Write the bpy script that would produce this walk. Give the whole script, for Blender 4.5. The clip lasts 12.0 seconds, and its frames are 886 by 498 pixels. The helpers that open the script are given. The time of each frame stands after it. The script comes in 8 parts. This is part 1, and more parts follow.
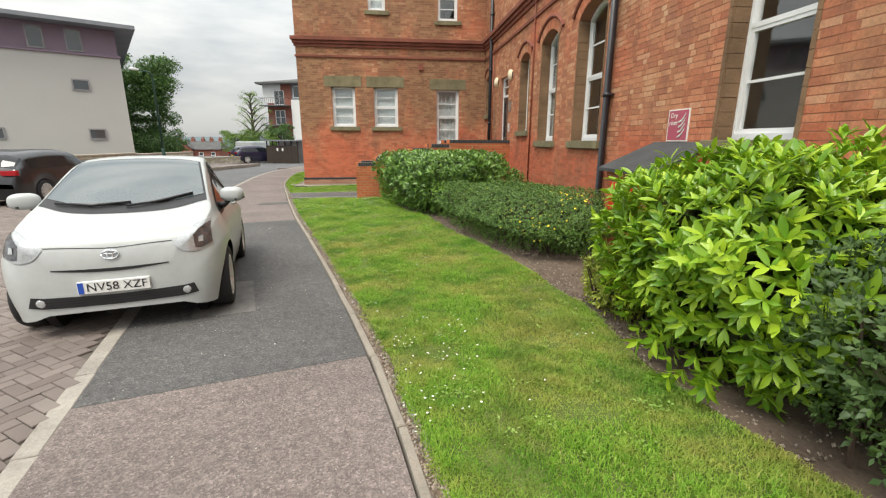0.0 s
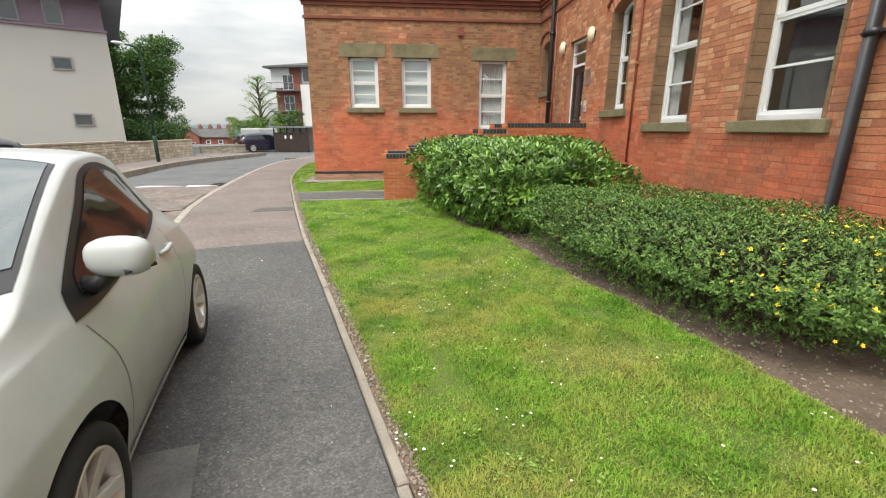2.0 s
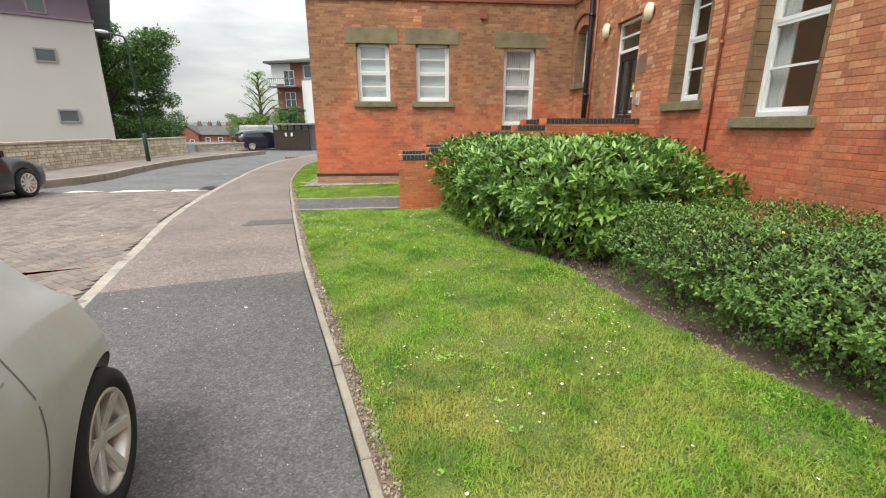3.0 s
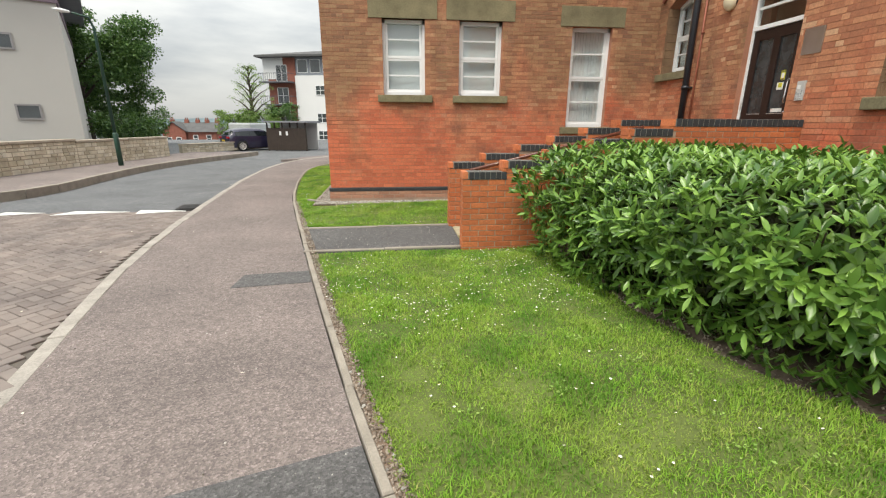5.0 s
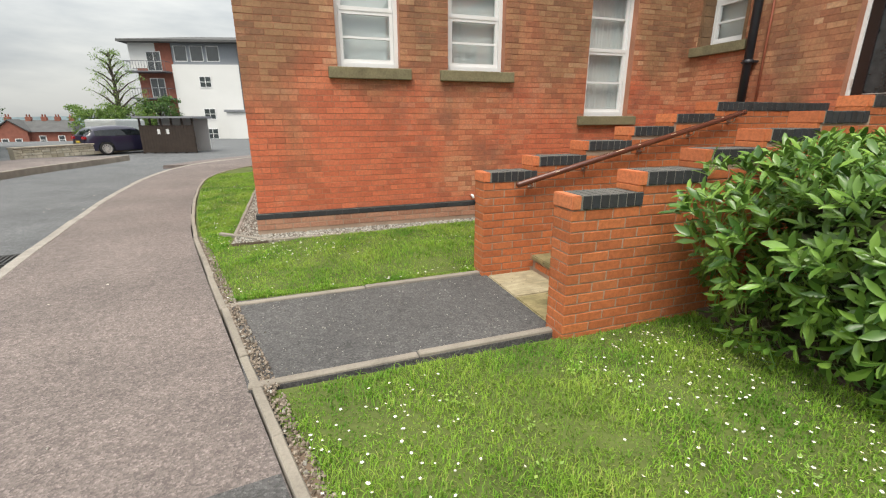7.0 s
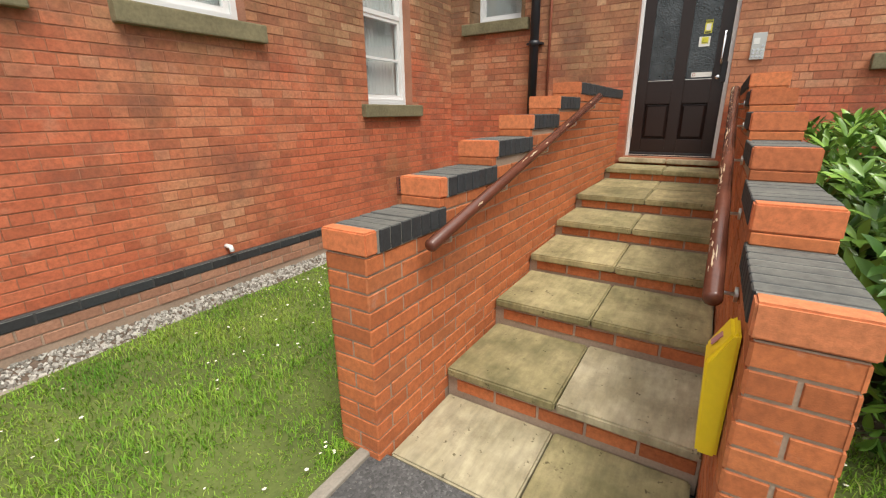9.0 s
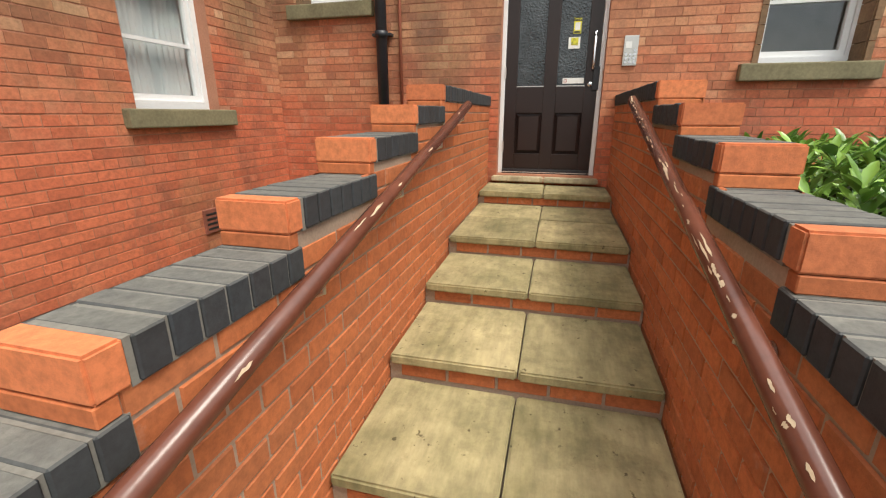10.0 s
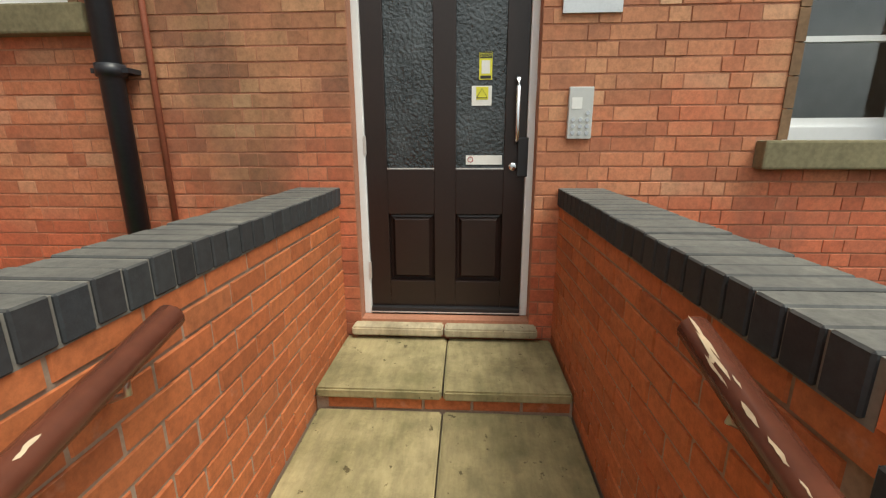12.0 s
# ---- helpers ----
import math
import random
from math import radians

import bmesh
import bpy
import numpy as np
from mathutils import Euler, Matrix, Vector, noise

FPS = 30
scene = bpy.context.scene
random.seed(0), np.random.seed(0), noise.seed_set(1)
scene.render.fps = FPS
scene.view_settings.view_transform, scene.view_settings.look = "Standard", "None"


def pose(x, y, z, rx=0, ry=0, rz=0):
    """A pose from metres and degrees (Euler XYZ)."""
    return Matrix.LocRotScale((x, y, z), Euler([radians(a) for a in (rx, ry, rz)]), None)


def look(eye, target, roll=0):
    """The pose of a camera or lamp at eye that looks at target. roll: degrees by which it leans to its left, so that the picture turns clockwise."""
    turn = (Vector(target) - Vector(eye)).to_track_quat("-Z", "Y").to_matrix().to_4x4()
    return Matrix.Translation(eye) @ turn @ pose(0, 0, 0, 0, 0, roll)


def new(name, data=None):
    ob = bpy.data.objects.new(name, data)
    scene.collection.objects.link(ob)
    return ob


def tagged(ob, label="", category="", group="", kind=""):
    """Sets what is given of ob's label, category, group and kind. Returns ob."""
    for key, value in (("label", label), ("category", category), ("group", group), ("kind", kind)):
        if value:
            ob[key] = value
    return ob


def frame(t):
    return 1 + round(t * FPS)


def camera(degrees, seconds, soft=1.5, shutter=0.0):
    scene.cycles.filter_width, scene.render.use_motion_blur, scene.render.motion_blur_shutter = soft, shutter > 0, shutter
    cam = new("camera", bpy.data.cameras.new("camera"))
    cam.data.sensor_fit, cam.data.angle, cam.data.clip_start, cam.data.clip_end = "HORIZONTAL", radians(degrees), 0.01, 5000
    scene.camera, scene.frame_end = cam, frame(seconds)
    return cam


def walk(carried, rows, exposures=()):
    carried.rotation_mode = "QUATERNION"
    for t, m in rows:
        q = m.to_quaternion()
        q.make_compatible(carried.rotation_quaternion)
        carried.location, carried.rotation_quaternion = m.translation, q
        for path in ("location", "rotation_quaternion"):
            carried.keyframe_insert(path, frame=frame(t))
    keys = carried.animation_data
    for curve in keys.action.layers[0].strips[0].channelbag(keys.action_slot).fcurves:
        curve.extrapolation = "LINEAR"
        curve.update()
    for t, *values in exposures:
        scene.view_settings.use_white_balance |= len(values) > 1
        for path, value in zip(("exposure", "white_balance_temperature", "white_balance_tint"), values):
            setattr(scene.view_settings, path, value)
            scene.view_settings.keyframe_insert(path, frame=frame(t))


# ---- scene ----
cam = camera(91.6, 12.0, soft=1.2)
PATH = [
    (0, (0.171, -0.129, 1.656), (0.403, 1.797, 1.173), 0.1),
    (0.5, (-0.028, 0.622, 1.656), (0.18, 2.546, 1.15), 0.2),
    (1, (-0.169, 1.51, 1.605), (0.024, 3.432, 1.086), 0.1),
    (1.5, (-0.361, 2.292, 1.585), (-0.174, 4.213, 1.06), 0.1),
    (2, (-0.455, 3.133, 1.579), (-0.269, 5.051, 1.043), 0.0),
    (2.5, (-0.623, 3.888, 1.563), (-0.443, 5.805, 1.022), 0.1),
    (3, (-0.78, 4.739, 1.561), (-0.601, 6.654, 1.014), -0.0),
    (3.5, (-1.04, 5.483, 1.581), (-0.862, 7.398, 1.029), -0.2),
    (3.7, (-1.141, 5.766, 1.578), (-0.963, 7.68, 1.028), 0.0),
    (5.3, (-1.846, 7.992, 1.64), (-1.619, 9.898, 1.076), 0.0),
    (5.5, (-1.946, 8.327, 1.64), (-1.708, 10.23, 1.071), -0.2),
    (6, (-2.22, 9.051, 1.611), (-1.903, 10.941, 1.04), -0.2),
    (6.5, (-2.44, 9.857, 1.571), (-1.999, 11.722, 1.0), -0.1),
    (6.7, (-2.536, 10.162, 1.544), (-2.034, 12.012, 0.972), -0.1),
    (8.3, (-2.469, 12.567, 1.503), (-1.16, 13.96, 0.915), -0.9),
    (8.5, (-2.364, 12.777, 1.507), (-0.958, 14.071, 0.914), -0.8),
    (9, (-1.978, 13.333, 1.464), (-0.359, 14.343, 0.867), -0.7),
    (9.5, (-1.387, 13.548, 1.515), (0.376, 14.275, 0.911), -0.4),
    (10, (-0.743, 13.697, 1.54), (1.105, 14.175, 0.943), -0.0),
    (10.5, (-0.095, 13.767, 1.582), (1.797, 14.059, 1.003), 0.1),
    (11, (0.522, 13.811, 1.727), (2.435, 13.985, 1.171), 0.1),
    (11.5, (1.013, 13.776, 1.872), (2.934, 13.896, 1.329), -0.2),
    (12, (1.471, 13.69, 1.954), (3.408, 13.796, 1.466), -0.2),
]
walk(cam, [(t, look(eye, target, roll)) for t, eye, target, roll in PATH],
     exposures=[(0.0, 0.98, 6900, 8), (2.5, 1.15, 6900, 8), (3.7, 1.1, 6900, 8), (6.7, 1.0, 6900, 8), (8.3, 1.02, 6900, 8), (10.0, 1.25, 6900, 8), (11.0, 1.55, 6900, 8), (11.5, 1.65, 6900, 8), (12.0, 1.0, 6900, 3)])

# ---- world and light: a bright overcast day ----
world = bpy.data.worlds.new("overcast_sky")
scene.world = world
world.use_nodes = True
wn, wl = world.node_tree.nodes, world.node_tree.links
wn.clear()
w_out = wn.new("ShaderNodeOutputWorld")
w_bg = wn.new("ShaderNodeBackground")
w_sky = wn.new("ShaderNodeTexSky")
w_sky.sky_type, w_sky.sun_disc = "NISHITA", False
w_sky.sun_elevation, w_sky.sun_rotation = radians(61), radians(215)
w_sky.dust_density = 3.0
w_tc = wn.new("ShaderNodeTexCoord")
w_map = wn.new("ShaderNodeMapping")
w_map.inputs["Scale"].default_value = (1.6, 1.6, 7.0)
w_noise = wn.new("ShaderNodeTexNoise")
w_noise.inputs["Scale"].default_value, w_noise.inputs["Detail"].default_value = 1.7, 6.0
w_noise.inputs["Roughness"].default_value = 0.55
w_ramp = wn.new("ShaderNodeValToRGB")
w_ramp.color_ramp.elements[0].position, w_ramp.color_ramp.elements[0].color = 0.36, (5.6, 6.1, 6.7, 1)
w_ramp.color_ramp.elements[1].position, w_ramp.color_ramp.elements[1].color = 0.66, (9.2, 9.5, 9.7, 1)
w_mix = wn.new("ShaderNodeMixRGB")
w_mix.inputs["Fac"].default_value = 0.9
wl.new(w_tc.outputs["Generated"], w_map.inputs["Vector"])
wl.new(w_map.outputs["Vector"], w_noise.inputs["Vector"])
wl.new(w_noise.outputs["Fac"], w_ramp.inputs["Fac"])
wl.new(w_sky.outputs["Color"], w_mix.inputs["Color1"])
wl.new(w_ramp.outputs["Color"], w_mix.inputs["Color2"])
wl.new(w_mix.outputs["Color"], w_bg.inputs["Color"])
w_sep = wn.new("ShaderNodeSeparateXYZ")
w_up = wn.new("ShaderNodeMapRange")
w_up.inputs["From Min"].default_value, w_up.inputs["From Max"].default_value = 0.0, 0.9
w_up.inputs["To Min"].default_value, w_up.inputs["To Max"].default_value = 0.034, 0.145
wl.new(w_tc.outputs["Generated"], w_sep.inputs["Vector"])
wl.new(w_sep.outputs["Z"], w_up.inputs["Value"])
wl.new(w_up.outputs["Result"], w_bg.inputs["Strength"])
wl.new(w_bg.outputs["Background"], w_out.inputs["Surface"])

sun = new("sun", bpy.data.lights.new("sun", "SUN"))
sun.data.energy, sun.data.angle, sun.data.color = 1.5, radians(25), (1.0, 0.96, 0.9)
sun.matrix_world = look((0, 0, 30), (9.6, 13.6, 0))

# ---- materials ----
def node_mat(name):
    m = bpy.data.materials.new(name)
    m.use_nodes = True
    return m, m.node_tree.nodes, m.node_tree.links, m.node_tree.nodes["Principled BSDF"]


def pos_noise(n, l, scale, detail=4.0, rough=0.55, stretch=None):
    g = n.new("ShaderNodeNewGeometry")
    t = n.new("ShaderNodeTexNoise")
    t.inputs["Scale"].default_value, t.inputs["Detail"].default_value = scale, detail
    t.inputs["Roughness"].default_value = rough
    if stretch:
        mp = n.new("ShaderNodeMapping")
        mp.inputs["Scale"].default_value = stretch
        l.new(g.outputs["Position"], mp.inputs["Vector"])
        l.new(mp.outputs["Vector"], t.inputs["Vector"])
    else:
        l.new(g.outputs["Position"], t.inputs["Vector"])
    return t.outputs["Fac"]


def ramp(n, l, fac, stops):
    r = n.new("ShaderNodeValToRGB")
    e = r.color_ramp.elements
    while len(e) < len(stops):
        e.new(0.5)
    for el, (p, c) in zip(e, stops):
        el.position, el.color = p, (*c, 1) if len(c) == 3 else c
    l.new(fac, r.inputs["Fac"])
    return r.outputs["Color"]


def mix(n, l, fac, a, b, mode="MIX"):
    m = n.new("ShaderNodeMixRGB")
    m.blend_type = mode
    for key, v in (("Fac", fac), ("Color1", a), ("Color2", b)):
        if isinstance(v, (int, float)):
            m.inputs[key].default_value = v
        elif isinstance(v, tuple):
            m.inputs[key].default_value = (*v, 1) if len(v) == 3 else v
        else:
            l.new(v, m.inputs[key])
    return m.outputs["Color"]


def bump(n, l, b, height, strength=0.3, dist=0.01):
    k = n.new("ShaderNodeBump")
    k.inputs["Strength"].default_value, k.inputs["Distance"].default_value = strength, dist
    l.new(height, k.inputs["Height"])
    l.new(k.outputs["Normal"], b.inputs["Normal"])


def simple(name, c, rough=0.6, var=0.25, scale=6.0, grain=60.0, metal=0.0, bumps=0.15, spec=None):
    """A plain surface with a blotchy and a fine variation."""
    m, n, l, b = node_mat(name)
    dark = tuple(v * (1 - var) for v in c)
    light = tuple(min(1, v * (1 + var * 0.7)) for v in c)
    big = ramp(n, l, pos_noise(n, l, scale), [(0.3, dark), (0.7, light)])
    fine = pos_noise(n, l, grain, 3.0)
    col = mix(n, l, 0.35, big, ramp(n, l, fine, [(0.35, dark), (0.65, light)]))
    l.new(col, b.inputs["Base Color"])
    b.inputs["Roughness"].default_value, b.inputs["Metallic"].default_value = rough, metal
    if spec is not None:
        b.inputs["Specular IOR Level"].default_value = spec
    if bumps:
        bump(n, l, b, fine, bumps, 0.004)
    return m


def brick_mat(name, source, base, weathered, bloom=False, grey_tops=False):
    """Brick faces; each piece has its own shade, with weather stains laid across the wall in world space."""
    m, n, l, b = node_mat(name)
    if source == "object":
        rnd = n.new("ShaderNodeObjectInfo").outputs["Random"]
    else:
        rnd = n.new("ShaderNodeNewGeometry").outputs["Random Per Island"]
    dark = tuple(v * 0.78 for v in base)
    own = ramp(n, l, rnd, [(0.0, dark), (0.45, base), (0.8, (base[0] * 1.08, base[1] * 1.15, base[2] * 1.15)), (1.0, (base[0] * 0.85, base[1] * 0.95, base[2] * 1.05))])
    col = own
    if weathered:
        worn = ramp(n, l, rnd, [(0.0, (0.36, 0.145, 0.078)), (0.5, (0.47, 0.205, 0.105)), (0.85, (0.55, 0.28, 0.15)), (1.0, (0.60, 0.37, 0.22))])
        g = n.new("ShaderNodeNewGeometry")
        sep = n.new("ShaderNodeSeparateXYZ")
        l.new(g.outputs["Position"], sep.inputs["Vector"])
        up = n.new("ShaderNodeMapRange")
        up.inputs["From Min"].default_value, up.inputs["From Max"].default_value = 1.2, 2.3
        l.new(sep.outputs["Z"], up.inputs["Value"])
        big = pos_noise(n, l, 0.7, 5.0, 0.6)
        add = n.new("ShaderNodeMath")
        add.operation = "MULTIPLY_ADD"
        l.new(up.outputs["Result"], add.inputs[0])
        add.inputs[1].default_value = 0.25
        l.new(big, add.inputs[2])
        fac = ramp(n, l, add.outputs["Value"], [(0.52, (0, 0, 0)), (0.76, (0.95, 0.95, 0.95))])
        col = mix(n, l, fac, own, worn)
        # green and brown weather staining, heaviest on the upper wing
        wing = n.new("ShaderNodeMapRange")
        wing.inputs["From Min"].default_value, wing.inputs["From Max"].default_value = 16.3, 16.7
        l.new(sep.outputs["Y"], wing.inputs["Value"])
        high = n.new("ShaderNodeMapRange")
        high.inputs["From Min"].default_value, high.inputs["From Max"].default_value = 1.5, 2.8
        l.new(sep.outputs["Z"], high.inputs["Value"])
        both = n.new("ShaderNodeMath")
        both.operation = "MULTIPLY"
        l.new(wing.outputs["Result"], both.inputs[0])
        l.new(high.outputs["Result"], both.inputs[1])
        wet = n.new("ShaderNodeMath")
        wet.operation, wet.inputs[1].default_value = "MULTIPLY_ADD", 0.19
        l.new(both.outputs["Value"], wet.inputs[0])
        l.new(pos_noise(n, l, 0.9, 6.0, 0.65, (1, 1, 0.45)), wet.inputs[2])
        algae = ramp(n, l, wet.outputs["Value"], [(0.52, (0, 0, 0)), (0.70, (0.75, 0.75, 0.75))])
        col = mix(n, l, algae, col, ramp(n, l, rnd, [(0.0, (0.155, 0.092, 0.05)), (1.0, (0.26, 0.16, 0.078))]))
        soot = ramp(n, l, pos_noise(n, l, 1.7, 6.0, 0.7, (1, 1, 0.7)), [(0.55, (0, 0, 0)), (0.72, (0.6, 0.6, 0.6))])
        col = mix(n, l, soot, col, (0.15, 0.075, 0.055))
        scour = ramp(n, l, pos_noise(n, l, 2.3, 5.0, 0.65), [(0.62, (0, 0, 0)), (0.74, (0.55, 0.55, 0.55))])
        col = mix(n, l, scour, col, (0.56, 0.27, 0.17))
    if bloom:
        salt = ramp(n, l, pos_noise(n, l, 5.5, 5.0, 0.7), [(0.63, (0, 0, 0)), (0.75, (0.30, 0.30, 0.30))])
        col = mix(n, l, salt, col, (0.55, 0.42, 0.36))
    if grey_tops:
        # patchy grey laid over the faces that point upward
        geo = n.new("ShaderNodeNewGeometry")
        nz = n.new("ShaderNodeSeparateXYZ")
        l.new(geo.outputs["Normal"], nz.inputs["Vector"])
        top_fac = ramp(n, l, nz.outputs["Z"], [(0.6, (0, 0, 0)), (0.9, (0.85, 0.85, 0.85))])
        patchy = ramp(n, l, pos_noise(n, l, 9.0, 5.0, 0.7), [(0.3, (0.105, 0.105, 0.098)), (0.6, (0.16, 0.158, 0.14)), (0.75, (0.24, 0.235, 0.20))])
        col = mix(n, l, top_fac, col, patchy)
    spots = ramp(n, l, pos_noise(n, l, 38.0, 4.0, 0.7), [(0.3, (0.72, 0.72, 0.72)), (0.62, (1.08, 1.08, 1.08))])
    col = mix(n, l, 1.0, col, spots, "MULTIPLY")
    l.new(col, b.inputs["Base Color"])
    b.inputs["Roughness"].default_value = 0.82
    bump(n, l, b, pos_noise(n, l, 140.0, 4.0, 0.7), 0.35, 0.003)
    return m


def tarmac(name, c):
    """Chipped stone in bitumen: fine speckle, blotches and faint tyre-width streaks."""
    m, n, l, b = node_mat(name)
    g = n.new("ShaderNodeNewGeometry")
    vor = n.new("ShaderNodeTexVoronoi")
    vor.inputs["Scale"].default_value = 95.0
    l.new(g.outputs["Position"], vor.inputs["Vector"])
    hue = n.new("ShaderNodeSeparateXYZ")
    l.new(vor.outputs["Color"], hue.inputs["Vector"])
    chips = ramp(n, l, hue.outputs["X"], [(0.0, tuple(v * 0.68 for v in c)), (0.55, c), (0.85, tuple(v * 1.2 for v in c)), (1.0, tuple(v * 1.6 for v in c))])
    blot = ramp(n, l, pos_noise(n, l, 0.8, 6.0, 0.6), [(0.32, (0.80, 0.80, 0.80)), (0.68, (1.14, 1.13, 1.12))])
    spots = ramp(n, l, pos_noise(n, l, 14.0, 4.0, 0.6), [(0.34, (0.82, 0.82, 0.82)), (0.62, (1.08, 1.08, 1.08))])
    col = mix(n, l, 1.0, mix(n, l, 1.0, chips, blot, "MULTIPLY"), spots, "MULTIPLY")
    l.new(col, b.inputs["Base Color"])
    b.inputs["Roughness"].default_value = 0.95
    bump(n, l, b, vor.outputs["Distance"], 0.7, 0.004)
    return m


def slab_mat(name, moss, clean):
    """Riven concrete slab: moss in blotches, brushed streaks, dark specks."""
    m, n, l, b = node_mat(name)
    col = ramp(n, l, pos_noise(n, l, 2.6, 6.0, 0.65), [(0.36, moss), (0.62, clean)])
    streak = ramp(n, l, pos_noise(n, l, 9.0, 5.0, 0.6, (0.7, 3.0, 1.0)), [(0.35, (0.80, 0.80, 0.80)), (0.66, (1.10, 1.10, 1.08))])
    col = mix(n, l, 1.0, col, streak, "MULTIPLY")
    own = ramp(n, l, n.new("ShaderNodeObjectInfo").outputs["Random"], [(0.0, (0.78, 0.77, 0.72)), (0.5, (1.0, 1.0, 0.96)), (1.0, (1.15, 1.12, 1.08))])
    col = mix(n, l, 1.0, col, own, "MULTIPLY")
    grime = ramp(n, l, pos_noise(n, l, 5.5, 6.0, 0.75), [(0.52, (0, 0, 0)), (0.68, (0.42, 0.42, 0.42))])
    col = mix(n, l, grime, col, tuple(v * 0.62 for v in moss))
    specks = ramp(n, l, pos_noise(n, l, 26.0, 3.0, 0.55), [(0.27, (0.35, 0.33, 0.28)), (0.33, (1, 1, 1))])
    col = mix(n, l, 1.0, col, specks, "MULTIPLY")
    l.new(col, b.inputs["Base Color"])
    b.inputs["Roughness"].default_value = 0.88
    bump(n, l, b, pos_noise(n, l, 45.0, 5.0, 0.65), 0.5, 0.005)
    return m


M = {}
M["brick_one"] = brick_mat("old red brick, single", "object", (0.56, 0.145, 0.07), True)
M["brick_all"] = brick_mat("old red brick", "island", (0.56, 0.145, 0.07), True)
M["new_brick_one"] = brick_mat("smooth orange brick, single", "object", (0.49, 0.142, 0.05), False, True)
M["new_brick_all"] = brick_mat("smooth orange brick", "island", (0.49, 0.142, 0.05), False, True)
M["blue_one"] = brick_mat("blue engineering brick, single", "object", (0.034, 0.035, 0.038), False, grey_tops=True)
M["blue_all"] = brick_mat("blue engineering brick", "island", (0.052, 0.054, 0.058), False)
M["orange_cap"] = brick_mat("bright orange coping brick", "object", (0.63, 0.19, 0.075), False)
M["mortar_old"] = simple("dull red old mortar", (0.40, 0.18, 0.11), 0.95, 0.35, 2.0, 90.0)
M["mortar_new"] = simple("grey brown mortar", (0.37, 0.27, 0.20), 0.95, 0.3, 3.0, 90.0)
M["sandstone"] = simple("mossy sandstone", (0.20, 0.175, 0.10), 0.9, 0.4, 3.5, 45.0)
M["moulding"] = simple("dark red terracotta moulding", (0.22, 0.07, 0.045), 0.85, 0.4, 2.0, 50.0)
M["white_frame"] = simple("white plastic", (0.78, 0.79, 0.79), 0.35, 0.05, 2.0, 30.0, bumps=0.03)
M["black_pipe"] = simple("black painted cast iron", (0.022, 0.024, 0.03), 0.4, 0.35, 3.0, 60.0)
M["red_pipe"] = simple("brown red painted pipe", (0.30, 0.09, 0.05), 0.55, 0.3, 3.0, 60.0)
M["path_red"] = tarmac("faded red tarmac", (0.183, 0.153, 0.142))
M["path_grey"] = tarmac("grey tarmac", (0.098, 0.096, 0.095))
M["road"] = tarmac("road tarmac", (0.125, 0.13, 0.135))
M["concrete"] = simple("worn concrete edging", (0.27, 0.24, 0.20), 0.95, 0.3, 4.0, 70.0)
M["slab"] = slab_mat("mossy buff paving slab", (0.19, 0.165, 0.08), (0.40, 0.335, 0.185))
M["slab_pale"] = slab_mat("pale buff paving slab", (0.29, 0.25, 0.16), (0.47, 0.41, 0.29))
M["soil"] = simple("bare brown soil", (0.13, 0.095, 0.07), 1.0, 0.4, 5.0, 40.0, bumps=0.8)
M["lawn_soil"] = simple("turf base", (0.10, 0.13, 0.03), 1.0, 0.4, 2.0, 40.0, bumps=0.6)
M["render_white"] = simple("cream render", (0.47, 0.455, 0.425), 0.9, 0.06, 0.3, 60.0)
M["purple_panel"] = simple("purple grey cladding", (0.21, 0.15, 0.19), 0.6, 0.12, 0.5, 30.0)
M["roof_grey"] = simple("grey roof edge", (0.22, 0.23, 0.25), 0.6, 0.15, 1.0, 30.0)
M["slate"] = simple("grey slate roof", (0.115, 0.115, 0.115), 0.95, 0.25, 1.0, 20.0, spec=0.1)
M["stone_wall"] = simple("buff walling stone", (0.47, 0.42, 0.33), 0.95, 0.22, 2.2, 40.0, bumps=0.5)
M["far_brick"] = simple("far red brick", (0.27, 0.10, 0.07), 0.9, 0.25, 3.0, 30.0)
M["white_paint"] = simple("white road paint", (0.62, 0.62, 0.60), 0.85, 0.2, 3.0, 60.0)


# ---- mesh helpers ----
def box(bm, x0, x1, y0, y1, z0, z1):
    v = [bm.verts.new((x, y, z)) for x in (x0, x1) for y in (y0, y1) for z in (z0, z1)]
    for f in ((0, 1, 3, 2), (4, 6, 7, 5), (0, 4, 5, 1), (2, 3, 7, 6), (0, 2, 6, 4), (1, 5, 7, 3)):
        bm.faces.new([v[i] for i in f])
    return v


def link(name, bm, material, parent=None, smooth=False):
    bmesh.ops.recalc_face_normals(bm, faces=bm.faces)
    me = bpy.data.meshes.new(name)
    bm.to_mesh(me)
    bm.free()
    if smooth:
        me.polygons.foreach_set("use_smooth", [True] * len(me.polygons))
    me.materials.append(material)
    ob = new(name, me)
    if parent:
        ob.parent = parent
    return ob


def part(name, bm, material, parent, label="", smooth=False):
    ob = link(name, bm, material, parent, smooth)
    return tagged(ob, label) if label else ob


def empty(name, m, label, category, group=""):
    ob = new(name)
    ob.matrix_world = m
    return tagged(ob, label, category, group)


def boxes(name, material, parent, *dims, bevel=0.0, label="", smooth=False):
    bm = bmesh.new()
    for d in dims:
        box(bm, *d)
    if bevel:
        bmesh.ops.bevel(bm, geom=bm.edges[:], offset=bevel, segments=2, affect="EDGES", profile=0.6)
    return part(name, bm, material, parent, label, smooth)


def structure(name, material, *dims, label="", bevel=0.0):
    return tagged(boxes(name, material, None, *dims, bevel=bevel), label, "", "", "structure")


